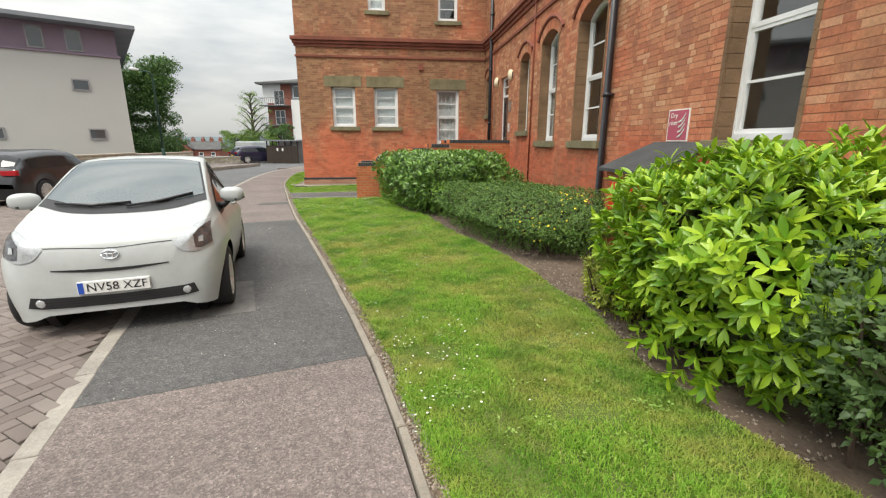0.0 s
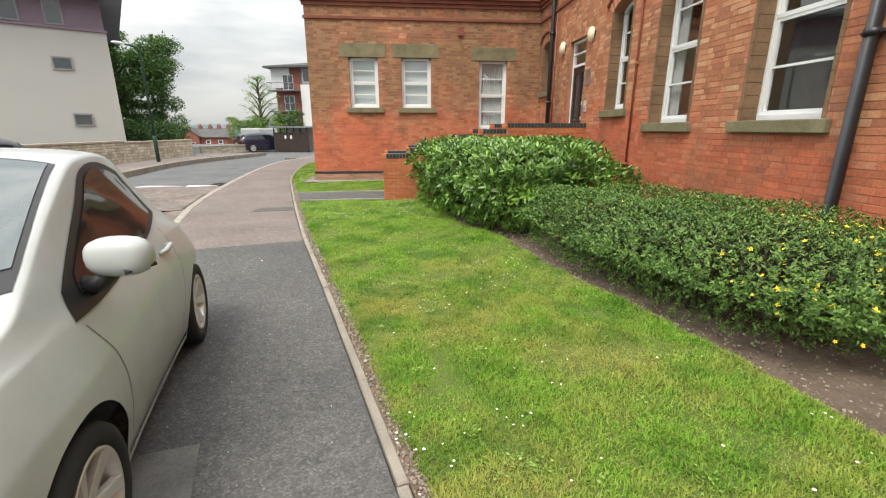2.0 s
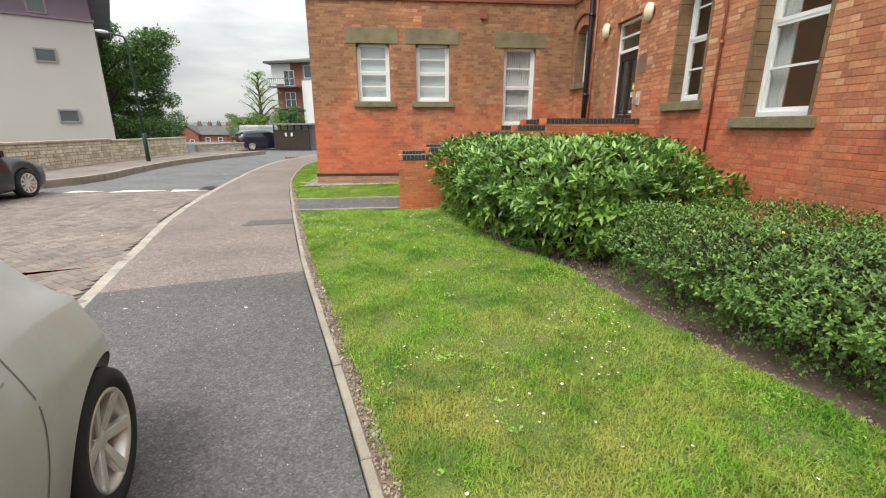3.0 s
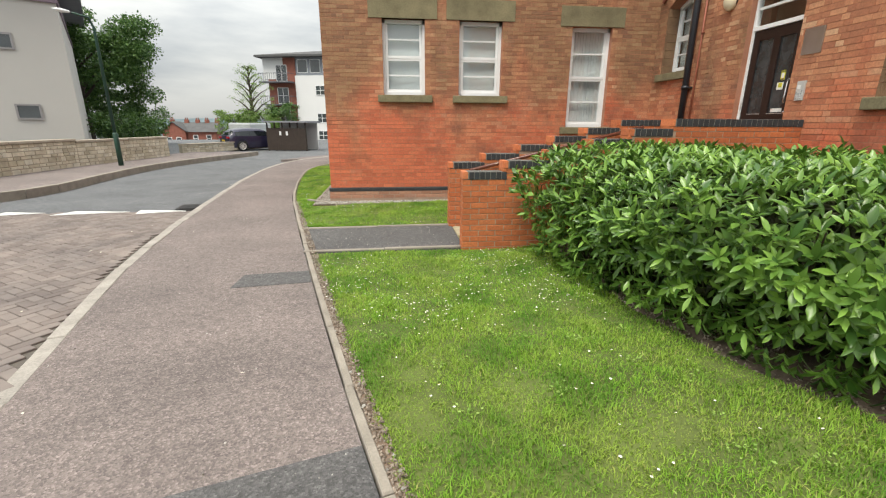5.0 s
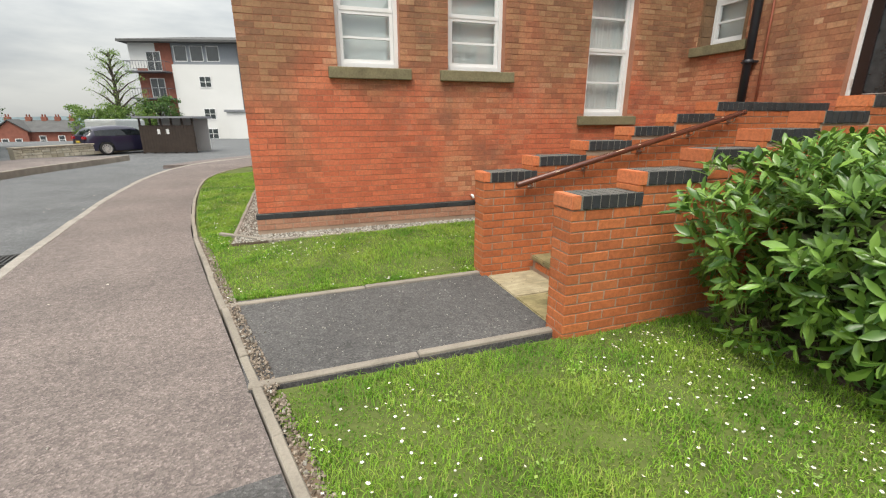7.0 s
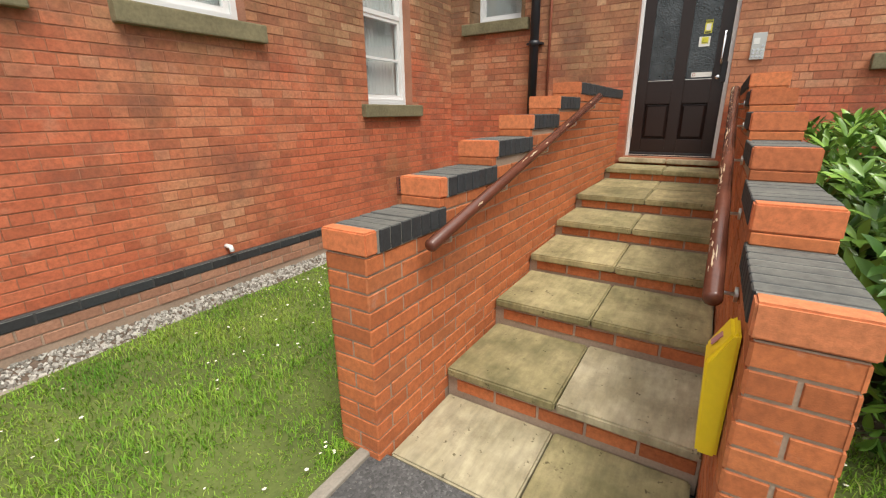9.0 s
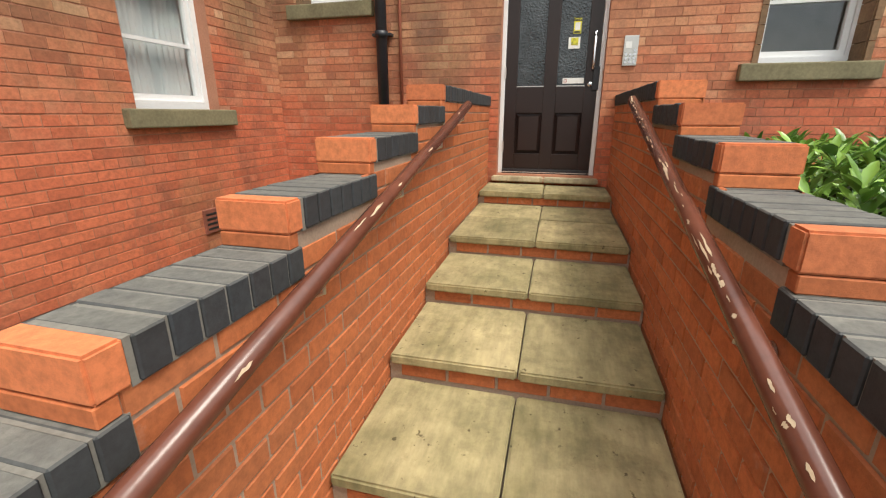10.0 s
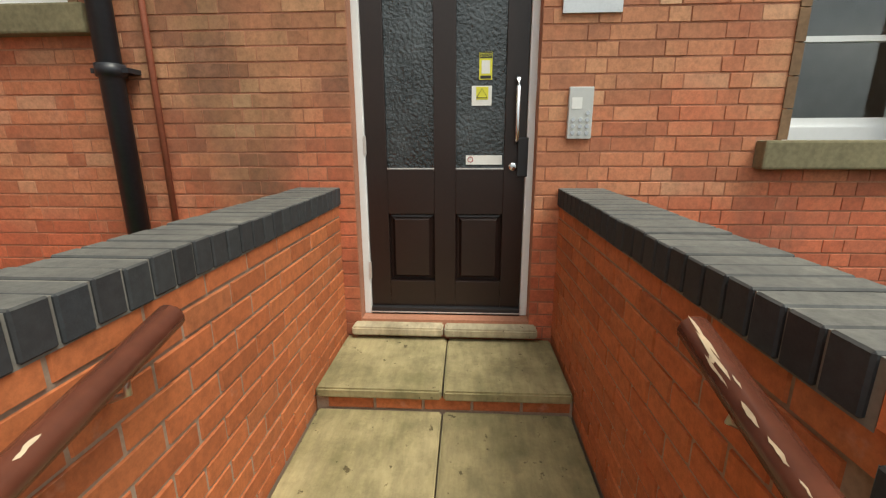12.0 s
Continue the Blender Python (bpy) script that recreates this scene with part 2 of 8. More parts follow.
def tube(bm, pts, radius, sides=10, caps=True):
    """A round bar along points; radius a number or one per point."""
    rings = []
    pts = [Vector(p) for p in pts]
    for i, p in enumerate(pts):
        d = (pts[min(i + 1, len(pts) - 1)] - pts[max(i - 1, 0)]).normalized()
        side = d.cross(Vector((0, 0, 1)))
        if side.length < 0.05:
            side = d.cross(Vector((0, 1, 0)))
        side.normalize()
        up = side.cross(d)
        r = radius[i] if isinstance(radius, (list, tuple)) else radius
        rings.append([bm.verts.new(p + r * (math.cos(a) * side + math.sin(a) * up)) for a in (2 * math.pi * k / sides for k in range(sides))])
    for a, b in zip(rings, rings[1:]):
        for k in range(sides):
            bm.faces.new((a[k], a[(k + 1) % sides], b[(k + 1) % sides], b[k]))
    if caps:
        bm.faces.new(rings[0][::-1])
        bm.faces.new(rings[-1])


def poly_mesh(name, verts, faces, material, parent=None, smooth=False):
    me = bpy.data.meshes.new(name)
    me.from_pydata([tuple(v) for v in verts], [], faces)
    me.update()
    if smooth:
        me.polygons.foreach_set("use_smooth", [True] * len(me.polygons))
    me.materials.append(material)
    ob = new(name, me)
    if parent:
        ob.parent = parent
    return ob


def strip(name, left, right, z0, z1, material, label, kind="structure", parent=None):
    """A solid band of ground between two lines of plan points, from z0 up to z1 (numbers or one per point)."""
    n = len(left)
    top = list(z1) if isinstance(z1, (list, tuple)) else [z1] * n
    verts = []
    for (a, b), z in zip(zip(left, right), top):
        verts += [(a[0], a[1], z), (b[0], b[1], z), (a[0], a[1], z0), (b[0], b[1], z0)]
    faces = []
    for i in range(n - 1):
        p, q = 4 * i, 4 * i + 4
        faces += [(p, p + 1, q + 1, q), (p, q, q + 2, p + 2), (p + 1, p + 3, q + 3, q + 1), (p + 2, q + 2, q + 3, p + 3)]
    faces += [(0, 2, 3, 1), (4 * n - 4, 4 * n - 3, 4 * n - 1, 4 * n - 2)]
    ob = poly_mesh(name, verts, faces, material, parent)
    return tagged(ob, label, "", "", kind) if not parent else ob


def along(line, y):
    """x on a plan line of (x, y) points, by y."""
    for (x0, y0), (x1, y1) in zip(line, line[1:]):
        if y <= y1:
            return x0 + (x1 - x0) * (y - y0) / (y1 - y0)
    return line[-1][0]


def offset(line, d):
    """The plan line moved sideways to its right by d metres."""
    out = []
    for i, (x, y) in enumerate(line):
        a, b = line[max(i - 1, 0)], line[min(i + 1, len(line) - 1)]
        dx, dy = b[0] - a[0], b[1] - a[1]
        k = math.hypot(dx, dy)
        out.append((x + d * dy / k, y - d * dx / k))
    return out

# ---- plan ----
WALL_X, WING_Y, WING_X = 3.78, 16.75, -3.03
STEP_IN, STEP_OUT = 14.38, 13.20          # inner faces of the two stair walls
PIER_X = -0.84
LAWN_EDGE = [(1.25, -6.0), (0.55, 0.0), (0.26, 1.59), (0.16, 2.22), (-0.12, 3.36), (-0.55, 4.9), (-0.98, 6.37), (-1.42, 7.85), (-1.9, 9.4), (-2.4, 11.2), (-2.84, 12.88), (-3.2, 14.24), (-3.62, 15.9), (-4.02, 17.5), (-4.45, 20.0), (-4.78, 22.5), (-4.88, 24.0), (-4.7, 25.6), (-4.1, 27.2), (-3.0, 28.6), (-1.0, 30.0)]
ROAD_EDGE = [(-0.3, -6.0), (-1.3, 0.0), (-1.78, 2.0), (-2.1, 3.0), (-2.38, 4.1), (-2.94, 6.0), (-3.65, 8.4), (-4.08, 9.85), (-4.45, 11.1), (-4.98, 12.9), (-5.56, 16.2), (-5.95, 19.0), (-6.3, 21.6), (-6.5, 24.5), (-6.45, 27.0), (-6.0, 29.2), (-4.8, 31.2), (-2.0, 33.2), (2.0, 34.5)]
FAR_KERB = [(-12.6, -6.0), (-12.5, 8.0), (-12.4, 14.5), (-12.0, 16.7), (-10.6, 17.8), (-10.2, 19.0), (-10.5, 20.6), (-11.0, 24.0), (-10.9, 27.0), (-10.4, 29.5), (-9.8, 31.5), (-9.4, 33.5)]


def resample(line, n):
    pts = [Vector((*p, 0)) for p in line]
    cum = [0]
    for a, b in zip(pts, pts[1:]):
        cum.append(cum[-1] + (b - a).length)
    out = []
    for i in range(n):
        s = cum[-1] * i / (n - 1)
        k = max(j for j in range(len(pts) - 1) if cum[j] <= s + 1e-9)
        f = (s - cum[k]) / (cum[k + 1] - cum[k])
        out.append(tuple(pts[k].lerp(pts[k + 1], f))[:2])
    return out


def smooth_line(line, n):
    p = resample(line, n)
    for _ in range(3):
        p = [p[0]] + [tuple((a + 2 * b + c) / 4 for a, b, c in zip(p[i - 1], p[i], p[i + 1])) for i in range(1, n - 1)] + [p[-1]]
    return p


lawn_edge, road_edge, far_kerb = smooth_line(LAWN_EDGE, 90), smooth_line(ROAD_EDGE, 90), smooth_line(FAR_KERB, 50)

# ground to the horizon, falling away beyond the far houses
ys = [-400, -60, -20, 0, 10, 20, 30, 40, 55, 70, 90, 130, 400, 2500]
zs = [-0.2, -0.2, -0.12, -0.12, -0.12, -0.12, -0.12, -0.12, -0.3, -0.5, -3.0, -6, -14, -45]
xs = [-2500, -300, -60, -30, -12, 0, 12, 60, 300, 2500]
gv = [(x, y, z) for y, z in zip(ys, zs) for x in xs]
gf = [(r * len(xs) + c, r * len(xs) + c + 1, (r + 1) * len(xs) + c + 1, (r + 1) * len(xs) + c) for r in range(len(ys) - 1) for c in range(len(xs) - 1)]
tagged(poly_mesh("ground", gv, gf, M["road"]), "grey tarmac ground running out to the distance", "", "", "structure")

# ---- pavement, road and edgings ----
PAVE_Y = [-6.0, 2.85, 9.25, 29.0]
for (a, b), mat, z, label in zip(zip(PAVE_Y, PAVE_Y[1:]), ("path_red", "path_grey", "path_red"), (0.0, 0.003, 0.0), ("faded red tarmac footpath with loose grit", "dark grey relaid tarmac stretch of footpath", "faded red tarmac footpath along the lawn")):
    rows = [a + (b - a) * i / 40 for i in range(41)]
    rw = []
    for y in rows:
        k = max(max(0.0, 1 - abs(y - e) / 2) for e in PAVE_Y[1:3])
        yl, yr = y - 0.3 * k, y + 0.2 * k
        rw.append(((along(road_edge, yl) + 0.06, yl), (along(lawn_edge, yr) - 0.01, yr)))
    strip("pavement", [p for p, _ in rw], [q for _, q in rw], -0.12, z, M[mat], label)
strip("pavement", [(-7.0, 28.9), (-6.2, 30.6), (-4.5, 33.0), (2.0, 35.5)], [(-3.0, 28.9), (-2.6, 29.6), (-1.5, 31.0), (2.0, 32.5)], -0.12, -0.004, M["path_red"], "faded red tarmac footpath round the bend")
M["worn_concrete"] = simple("dull worn concrete", (0.155, 0.15, 0.14), 0.95, 0.4, 5.0, 70.0)
# patches let into the path
strip("pavement_patch", [(-3.42, 11.88), (-3.40, 12.28)], [(-2.62, 11.98), (-2.72, 12.36)], -0.05, 0.005, M["path_grey"], "square dark tarmac patch in the footpath")
strip("pavement_patch", [(-1.76, 3.98), (-2.1, 5.0)], [(-1.21, 4.11), (-1.53, 5.13)], -0.05, 0.007, M["worn_concrete"], "pale worn concrete patch in the footpath")


def edging(name, line, width, height, length, material, label, gap=0.008, lift=0.0):
    """A row of edging stones, each its own piece, along a plan line."""
    total = sum(math.dist(a, b) for a, b in zip(line, line[1:]))
    pts = resample(line, int(total / length) + 1)
    root = tagged(new(name), label, "", "", "structure")
    cache = None
    for i, (a, b) in enumerate(zip(pts, pts[1:])):
        if cache is None:
            bm = bmesh.new()
            d = math.dist(a, b) - gap
            box(bm, -width / 2, width / 2, 0, d, -0.15, height)
            bmesh.ops.bevel(bm, geom=[e for e in bm.edges if all(v.co.z > 0 or height <= 0 for v in e.verts)], offset=0.008, segments=1, affect="EDGES")
            ob = part("edging_stone", bm, material, root)
            cache = ob.data
        else:
            ob = new("edging_stone", cache)
            ob.parent = root
        j = random.Random(i)
        ob.matrix_world = pose(a[0], a[1], lift + j.uniform(-0.006, 0.004), 0, j.uniform(-2, 2), math.degrees(math.atan2(b[1] - a[1], b[0] - a[0])) - 90 + j.uniform(-0.6, 0.6))
    return root


M["pale_concrete"] = simple("pale worn concrete", (0.32, 0.295, 0.26), 0.95, 0.35, 4.0, 70.0)
edging("lawn_edging", offset(lawn_edge, 0.03), 0.055, 0.03, 0.9, M["concrete"], "worn concrete edging stones between path and lawn")
edging("road_edging", road_edge, 0.13, 0.008, 0.9, M["pale_concrete"], "flush pale concrete edging between path and road")
edging("far_kerb", far_kerb, 0.14, 0.10, 0.92, M["concrete"], "grey concrete kerb on the other side of the road")
strip("far_footway", [(x - (1.6 if y < 17 else 3.4), y) for x, y in far_kerb], [(x - 0.07, y) for x, y in far_kerb], -0.12, 0.085, M["path_red"], "grey footway below the stone wall")


# herringbone paving blocks in the parking bay
def block_mat(name, source):
    m, n, l, b = node_mat(name)
    rnd = n.new("ShaderNodeObjectInfo").outputs["Random"] if source == "object" else n.new("ShaderNodeNewGeometry").outputs["Random Per Island"]
    c = ramp(n, l, rnd, [(0.0, (0.15, 0.123, 0.112)), (0.5, (0.19, 0.16, 0.147)), (1.0, (0.225, 0.193, 0.175))])
    dirt = ramp(n, l, pos_noise(n, l, 1.3, 5.0), [(0.35, (0.8, 0.8, 0.8)), (0.7, (1.1, 1.08, 1.04))])
    l.new(mix(n, l, 1.0, c, dirt, "MULTIPLY"), b.inputs["Base Color"])
    b.inputs["Roughness"].default_value = 0.95
    bump(n, l, b, pos_noise(n, l, 170.0, 3.0), 0.4, 0.003)
    return m


def frustum_block(lx, ly, h=0.012, ch=0.005):
    a, b = lx / 2, ly / 2
    v = [(-a, -b, -0.02), (a, -b, -0.02), (a, b, -0.02), (-a, b, -0.02), (-a, -b, h - ch), (a, -b, h - ch), (a, b, h - ch), (-a, b, h - ch), (-a + ch, -b + ch, h), (a - ch, -b + ch, h), (a - ch, b - ch, h), (-a + ch, b - ch, h)]
    f = [(8, 9, 10, 11)]
    for o in (0, 4):
        f += [(o + i, o + (i + 1) % 4, o + 4 + (i + 1) % 4, o + 4 + i) for i in range(4)]
    return v, f


def joined(name, pieces, material, parent, label=""):
    """Many small pieces as one mesh: each piece is (verts, faces, matrix)."""
    verts, faces, o = [], [], 0
    for v, f, m in pieces:
        verts += [tuple(m @ Vector(p)) for p in v]
        faces += [tuple(i + o for i in q) for q in f]
        o += len(v)
    ob = poly_mesh(name, verts, faces, material, parent)
    return tagged(ob, label, "", "", "stuff") if label else tagged(ob, kind="stuff")


BAY_END = 16.2
bay = strip("parking_bay", [(x + 0.07, y) for x, y in [(along(far_kerb, v / 2), v / 2) for v in range(-12, 33)]], [(x - 0.06, y) for x, y in [(along(road_edge, v / 2), v / 2) for v in range(-12, 33)]], -0.12, -0.012, simple("bedding sand", (0.11, 0.095, 0.08), 1.0, 0.3), "herringbone block paving of the parking bay")
M["block_one"], M["block_all"] = block_mat("paving block, single", "object"), block_mat("paving block", "island")
bv, bf = frustum_block(0.194, 0.094)
block_me = bpy.data.meshes.new("paving_block")
block_me.from_pydata(bv, [], bf)
block_me.materials.append(M["block_one"])
rest, near_count, rb = [], 0, random.Random(4)
turn = pose(0, 0, 0, 0, 0, 12) @ pose(0, 0, 0, 0, 0, 45)
back = turn.inverted()
for i in range(-110, 111):
    for j in range(-110, 111):
        for k in (0, 1):
            # 2:1 herringbone lattice on a 0.1 m grid
            gx, gy = i + 2 * j, i - 2 * j
            if k == 0:
                c = Vector((gx * 0.1 + 0.1, gy * 0.1 + 0.05, 0))
            else:
                c = Vector((gx * 0.1 - 0.05 + 0.1, gy * 0.1 + 0.1 + 0.1, 0))
            w = turn @ c + Vector((-5.0, 6.0, 0))
            if not (-4.0 < w.y < BAY_END) or not (along(far_kerb, w.y) + 0.1 < w.x < along(road_edge, w.y) - 0.06):
                continue
            m = Matrix.Translation((w.x, w.y, -0.006 + rb.uniform(-0.003, 0.002))) @ pose(0, 0, 0, rb.uniform(-0.6, 0.6), rb.uniform(-0.6, 0.6), 57 + (90 if k else 0))
            if near_count < 300 and 1.4 < w.y < 6.5 and w.x > along(road_edge, w.y) - 1.6:
                ob = new("paving_block", block_me)
                ob.parent, ob.matrix_world = bay, m
                near_count += 1
            else:
                rest.append((bv, bf, m))
joined("paving_blocks", rest, M["block_all"], bay)
for pts in (((-7.95, 15.95), (-6.72, 16.18), (-7.75, 16.32)), ((-6.5, 15.95), (-5.72, 16.2), (-6.6, 16.32)), ((-9.0, 15.95), (-8.2, 16.2), (-8.95, 16.32))):
    bm = bmesh.new()
    top = [bm.verts.new((x, y, 0.012)) for x, y in pts]
    low = [bm.verts.new((x, y, -0.02)) for x, y in pts]
    bm.faces.new(top)
    for a in range(3):
        bm.faces.new((top[a], low[a], low[(a + 1) % 3], top[(a + 1) % 3]))
    tagged(part("road_marking", bm, M["white_paint"], None), "worn white painted triangle on the ramp edge", "road marking", "triangles on the ramp")

# ---- lawn, beds, gravel and the short path to the steps ----
BED_EDGE = [(2.6, -6.0), (2.35, 0.8), (1.98, 2.3), (2.03, 3.7), (1.8, 5.4), (1.54, 6.35), (1.25, 7.43), (0.97, 8.9), (0.55, 9.8), (0.33, 10.7), (0.25, 11.4), (0.24, 12.0), (0.30, 12.6), (0.4, 12.97)]
bed_edge = resample(BED_EDGE, 60)


def lawn_z(x, y):
    d = max(0.0, x - along(lawn_edge, y) - 0.06)
    d *= min(1.0, max(0.0, (abs(y - 13.76) - 0.72) / 0.7))
    return 0.012 + 0.035 * min(d, 2.5) + 0.012 * math.sin(3.1 * x + 1.3 * y) * math.sin(2.3 * y - x) * min(1, d * 3)


def lawn_sheet(name, x0, x1, y0, y1, ny, nx, label):
    verts, faces = [], []
    for i in range(ny + 1):
        y = y0 + (y1 - y0) * i / ny
        a, b = x0(y), x1(y)
        for j in range(nx + 1):
            x = a + (b - a) * j / nx
            verts.append((x, y, lawn_z(x, y)))
    for i in range(ny):
        for j in range(nx):
            k = i * (nx + 1) + j
            faces.append((k, k + 1, k + nx + 2, k + nx + 1))
    return tagged(poly_mesh(name, verts, faces, M["lawn_soil"], None, True), label, "", "", "structure")


def lawn_x0(y):
    return along(lawn_edge, y) + 0.07


def bed_x(y):
    return along(bed_edge, y)


def north_x1(y):
    return PIER_X + 0.02 if y < 14.62 else WALL_X


lawn_sheet("lawn", lawn_x0, bed_x, -5.9, 13.02, 120, 16, "mown green lawn with daisies and worn patches")
lawn_sheet("lawn", lawn_x0, north_x1, 14.49, 16.36, 20, 20, "small green lawn beside the wing wall")
lawn_sheet("lawn", lawn_x0, lambda y: -3.36, 16.36, 27.0, 40, 6, "strip of green lawn along the wing")
strip("flower_bed", [(bed_x(v / 4) + 0.01, v / 4) for v in range(-23, 52)], [(WALL_X, v / 4) for v in range(-23, 52)], -0.1, [0.07 + 0.02 * math.sin(v) for v in range(-23, 52)], M["soil"], "bare brown soil bed under the shrubs")
structure("flower_bed", M["soil"], (0.42, WALL_X, 12.749, 13.0, -0.1, 0.07), label="bare brown soil bed below the stair wall")
strip("short_path", [(-2.91, 13.06), (-3.2, 14.5)], [(PIER_X + 0.05, 13.1), (PIER_X + 0.05, 14.5)], -0.05, 0.018, M["path_grey"], "short dark tarmac path leading to the steps")
edging("path_edging", [(PIER_X + 0.02, 13.13), (-2.92, 13.10)], 0.06, 0.03, 0.9, M["concrete"], "concrete edging beside the short path", lift=0.01)
edging("path_edging", [(PIER_X + 0.02, 14.47), (-3.2, 14.42)], 0.06, 0.03, 0.9, M["concrete"], "concrete edging beside the short path", lift=0.01)
edging("gravel_edging", [(3.7, 16.36), (-3.36, 16.36), (-3.38, 29.0)], 0.05, 0.03, 0.9, M["concrete"], "thin concrete edging beside the gravel", lift=0.05)
M["edge_soil"] = simple("dry crumbly edge soil", (0.17, 0.12, 0.085), 1.0, 0.4, 6.0, 50.0, bumps=0.8)
strip("soil_edge", [(lawn_x0(v / 4) - 0.012, v / 4) for v in range(-23, 51)], [(lawn_x0(v / 4) + 0.05 + 0.03 * noise.noise(Vector((0, v * 0.9, 2))), v / 4) for v in range(-23, 51)], -0.05, 0.024, M["edge_soil"], "crumbly bare soil strip behind the edging")
gravel_bed = tagged(boxes("gravel_strip", M["soil"], None, (-3.36, WALL_X, 16.38, WING_Y, -0.1, 0.055), (-3.36, WING_X, WING_Y, 29, -0.1, 0.055)), "strip of pale gravel along the foot of the wall", "", "", "structure")


def scatter_stones(name, count, pick, size, seed, material, parent, label):
    """Small uneven stones, joined."""
    r = random.Random(seed)
    base = [(1, 0, 0), (-1, 0, 0), (0, 1, 0), (0, -1, 0), (0, 0, 1), (0, 0, -1)]
    f = [(0, 2, 4), (2, 1, 4), (1, 3, 4), (3, 0, 4), (2, 0, 5), (1, 2, 5), (3, 1, 5), (0, 3, 5)]
    pieces = []
    for _ in range(count):
        x, y, z = pick(r)
        s = size * r.uniform(0.5, 1.3)
        m = Matrix.Translation((x, y, z)) @ pose(0, 0, 0, r.uniform(0, 360), r.uniform(0, 360), r.uniform(0, 360)) @ Matrix.Diagonal((s * r.uniform(0.7, 1.3), s, s * r.uniform(0.5, 0.9), 1))
        pieces.append((base, f, m))
    return joined(name, pieces, material, parent, label)


def stone_mat(name, a, b_):
    m, n, l, b = node_mat(name)
    l.new(ramp(n, l, n.new("ShaderNodeNewGeometry").outputs["Random Per Island"], [(0, a), (1, b_)]), b.inputs["Base Color"])
    b.inputs["Roughness"].default_value = 0.9
    return m


M["plinth_brick"] = brick_mat("pale pink plinth brick", "island", (0.42, 0.21, 0.135), False, True)
M["pebble"] = stone_mat("pale mixed gravel", (0.13, 0.115, 0.095), (0.52, 0.50, 0.45))
M["grit"] = stone_mat("brown bed grit", (0.10, 0.075, 0.055), (0.36, 0.30, 0.24))
scatter_stones("gravel", 5200, lambda r: (r.uniform(-3.34, 3.0), r.uniform(16.39, 16.74), 0.06), 0.016, 3, M["pebble"], None, "loose pale gravel stones at the foot of the wall")
scatter_stones("gravel", 1500, lambda r: (r.uniform(-3.34, -3.05), r.uniform(16.74, 21), 0.06), 0.016, 5, M["pebble"], None, "loose pale gravel stones at the foot of the wall")


def bed_pick(r):
    y = r.uniform(1.5, 12.8)
    x = bed_x(y) + r.uniform(0.0, 1.0) ** 1.5 * 1.6
    return x, y, 0.085


scatter_stones("bed_grit", 6000, bed_pick, 0.011, 7, M["grit"], None, "grit and bark crumbs on the soil bed")


def edge_pick(r):
    y = r.uniform(0.5, 17)
    return along(lawn_edge, y) + 0.06 + 0.085 * r.random() ** 1.3, y, 0.03


scatter_stones("edge_grit", 7000, edge_pick, 0.010, 9, M["grit"], None, "grit and soil crumbs along the lawn edging")


def path_pick(r):
    y = r.uniform(0.5, 13)
    return r.uniform(along(road_edge, y) + 0.1, along(lawn_edge, y) - 0.05), y, 0.005


scatter_stones("edge_chips", 260, edge_pick, 0.015, 12, M["pebble"], None, "pale stone chips lying along the lawn edging")
scatter_stones("path_grit", 420, path_pick, 0.006, 10, M["pebble"], None, "pale grit scattered on the footpath")

scatter_stones("path_grit", 260, lambda r: (r.uniform(-3.0, -0.9), r.uniform(13.15, 14.4), 0.023), 0.006, 14, M["pebble"], None, "pale grit on the short dark path")
M["iron"] = simple("dark cast iron", (0.035, 0.034, 0.033), 0.7, 0.3, 8.0, 60.0)
drain = empty("drain_grate", pose(-5.86, 16.75, -0.012, 0, 0, 8), "dark cast iron drain grate beside the kerb", "drain")
boxes("frame", M["iron"], drain, (-0.22, 0.22, -0.24, -0.20, -0.08, 0.012), (-0.22, 0.22, 0.20, 0.24, -0.08, 0.012), (-0.22, -0.18, -0.20, 0.20, -0.08, 0.012), (0.18, 0.22, -0.20, 0.20, -0.08, 0.012))
for k in range(7):
    boxes("bar", M["iron"], drain, (-0.165 + k * 0.05, -0.135 + k * 0.05, -0.20, 0.20, -0.04, 0.010))

# ---- the brick building ----
def brick_shape(length, height=0.068, proud=0.006, ch=0.004):
    a, b = length / 2, height / 2
    v = [(-a, 0.003, -b), (a, 0.003, -b), (a, 0.003, b), (-a, 0.003, b), (-a + ch, -proud, -b + ch), (a - ch, -proud, -b + ch), (a - ch, -proud, b - ch), (-a + ch, -proud, b - ch)]
    f = [(4, 5, 6, 7)] + [(i, (i + 1) % 4, 4 + (i + 1) % 4, 4 + i) for i in range(4)]
    return v, f


brick_meshes = {}


def brick_mesh(length, material, height=0.068, relief=0.006):
    key = (round(length, 3), material.name, height, relief)
    if key not in brick_meshes:
        me = bpy.data.meshes.new("brick")
        bv_, bf_ = brick_shape(key[0], height, relief, relief * 0.7)
        me.from_pydata(bv_, [], bf_)
        me.materials.append(material)
        brick_meshes[key] = me
    return brick_meshes[key]


def spans(length, holes):
    """What is left of 0..length beside the holes (a, b)."""
    out, at = [], 0.0
    for a, b in sorted(holes):
        if a > at:
            out.append((at, a))
        at = max(at, b)
    if at < length:
        out.append((at, length))
    return out


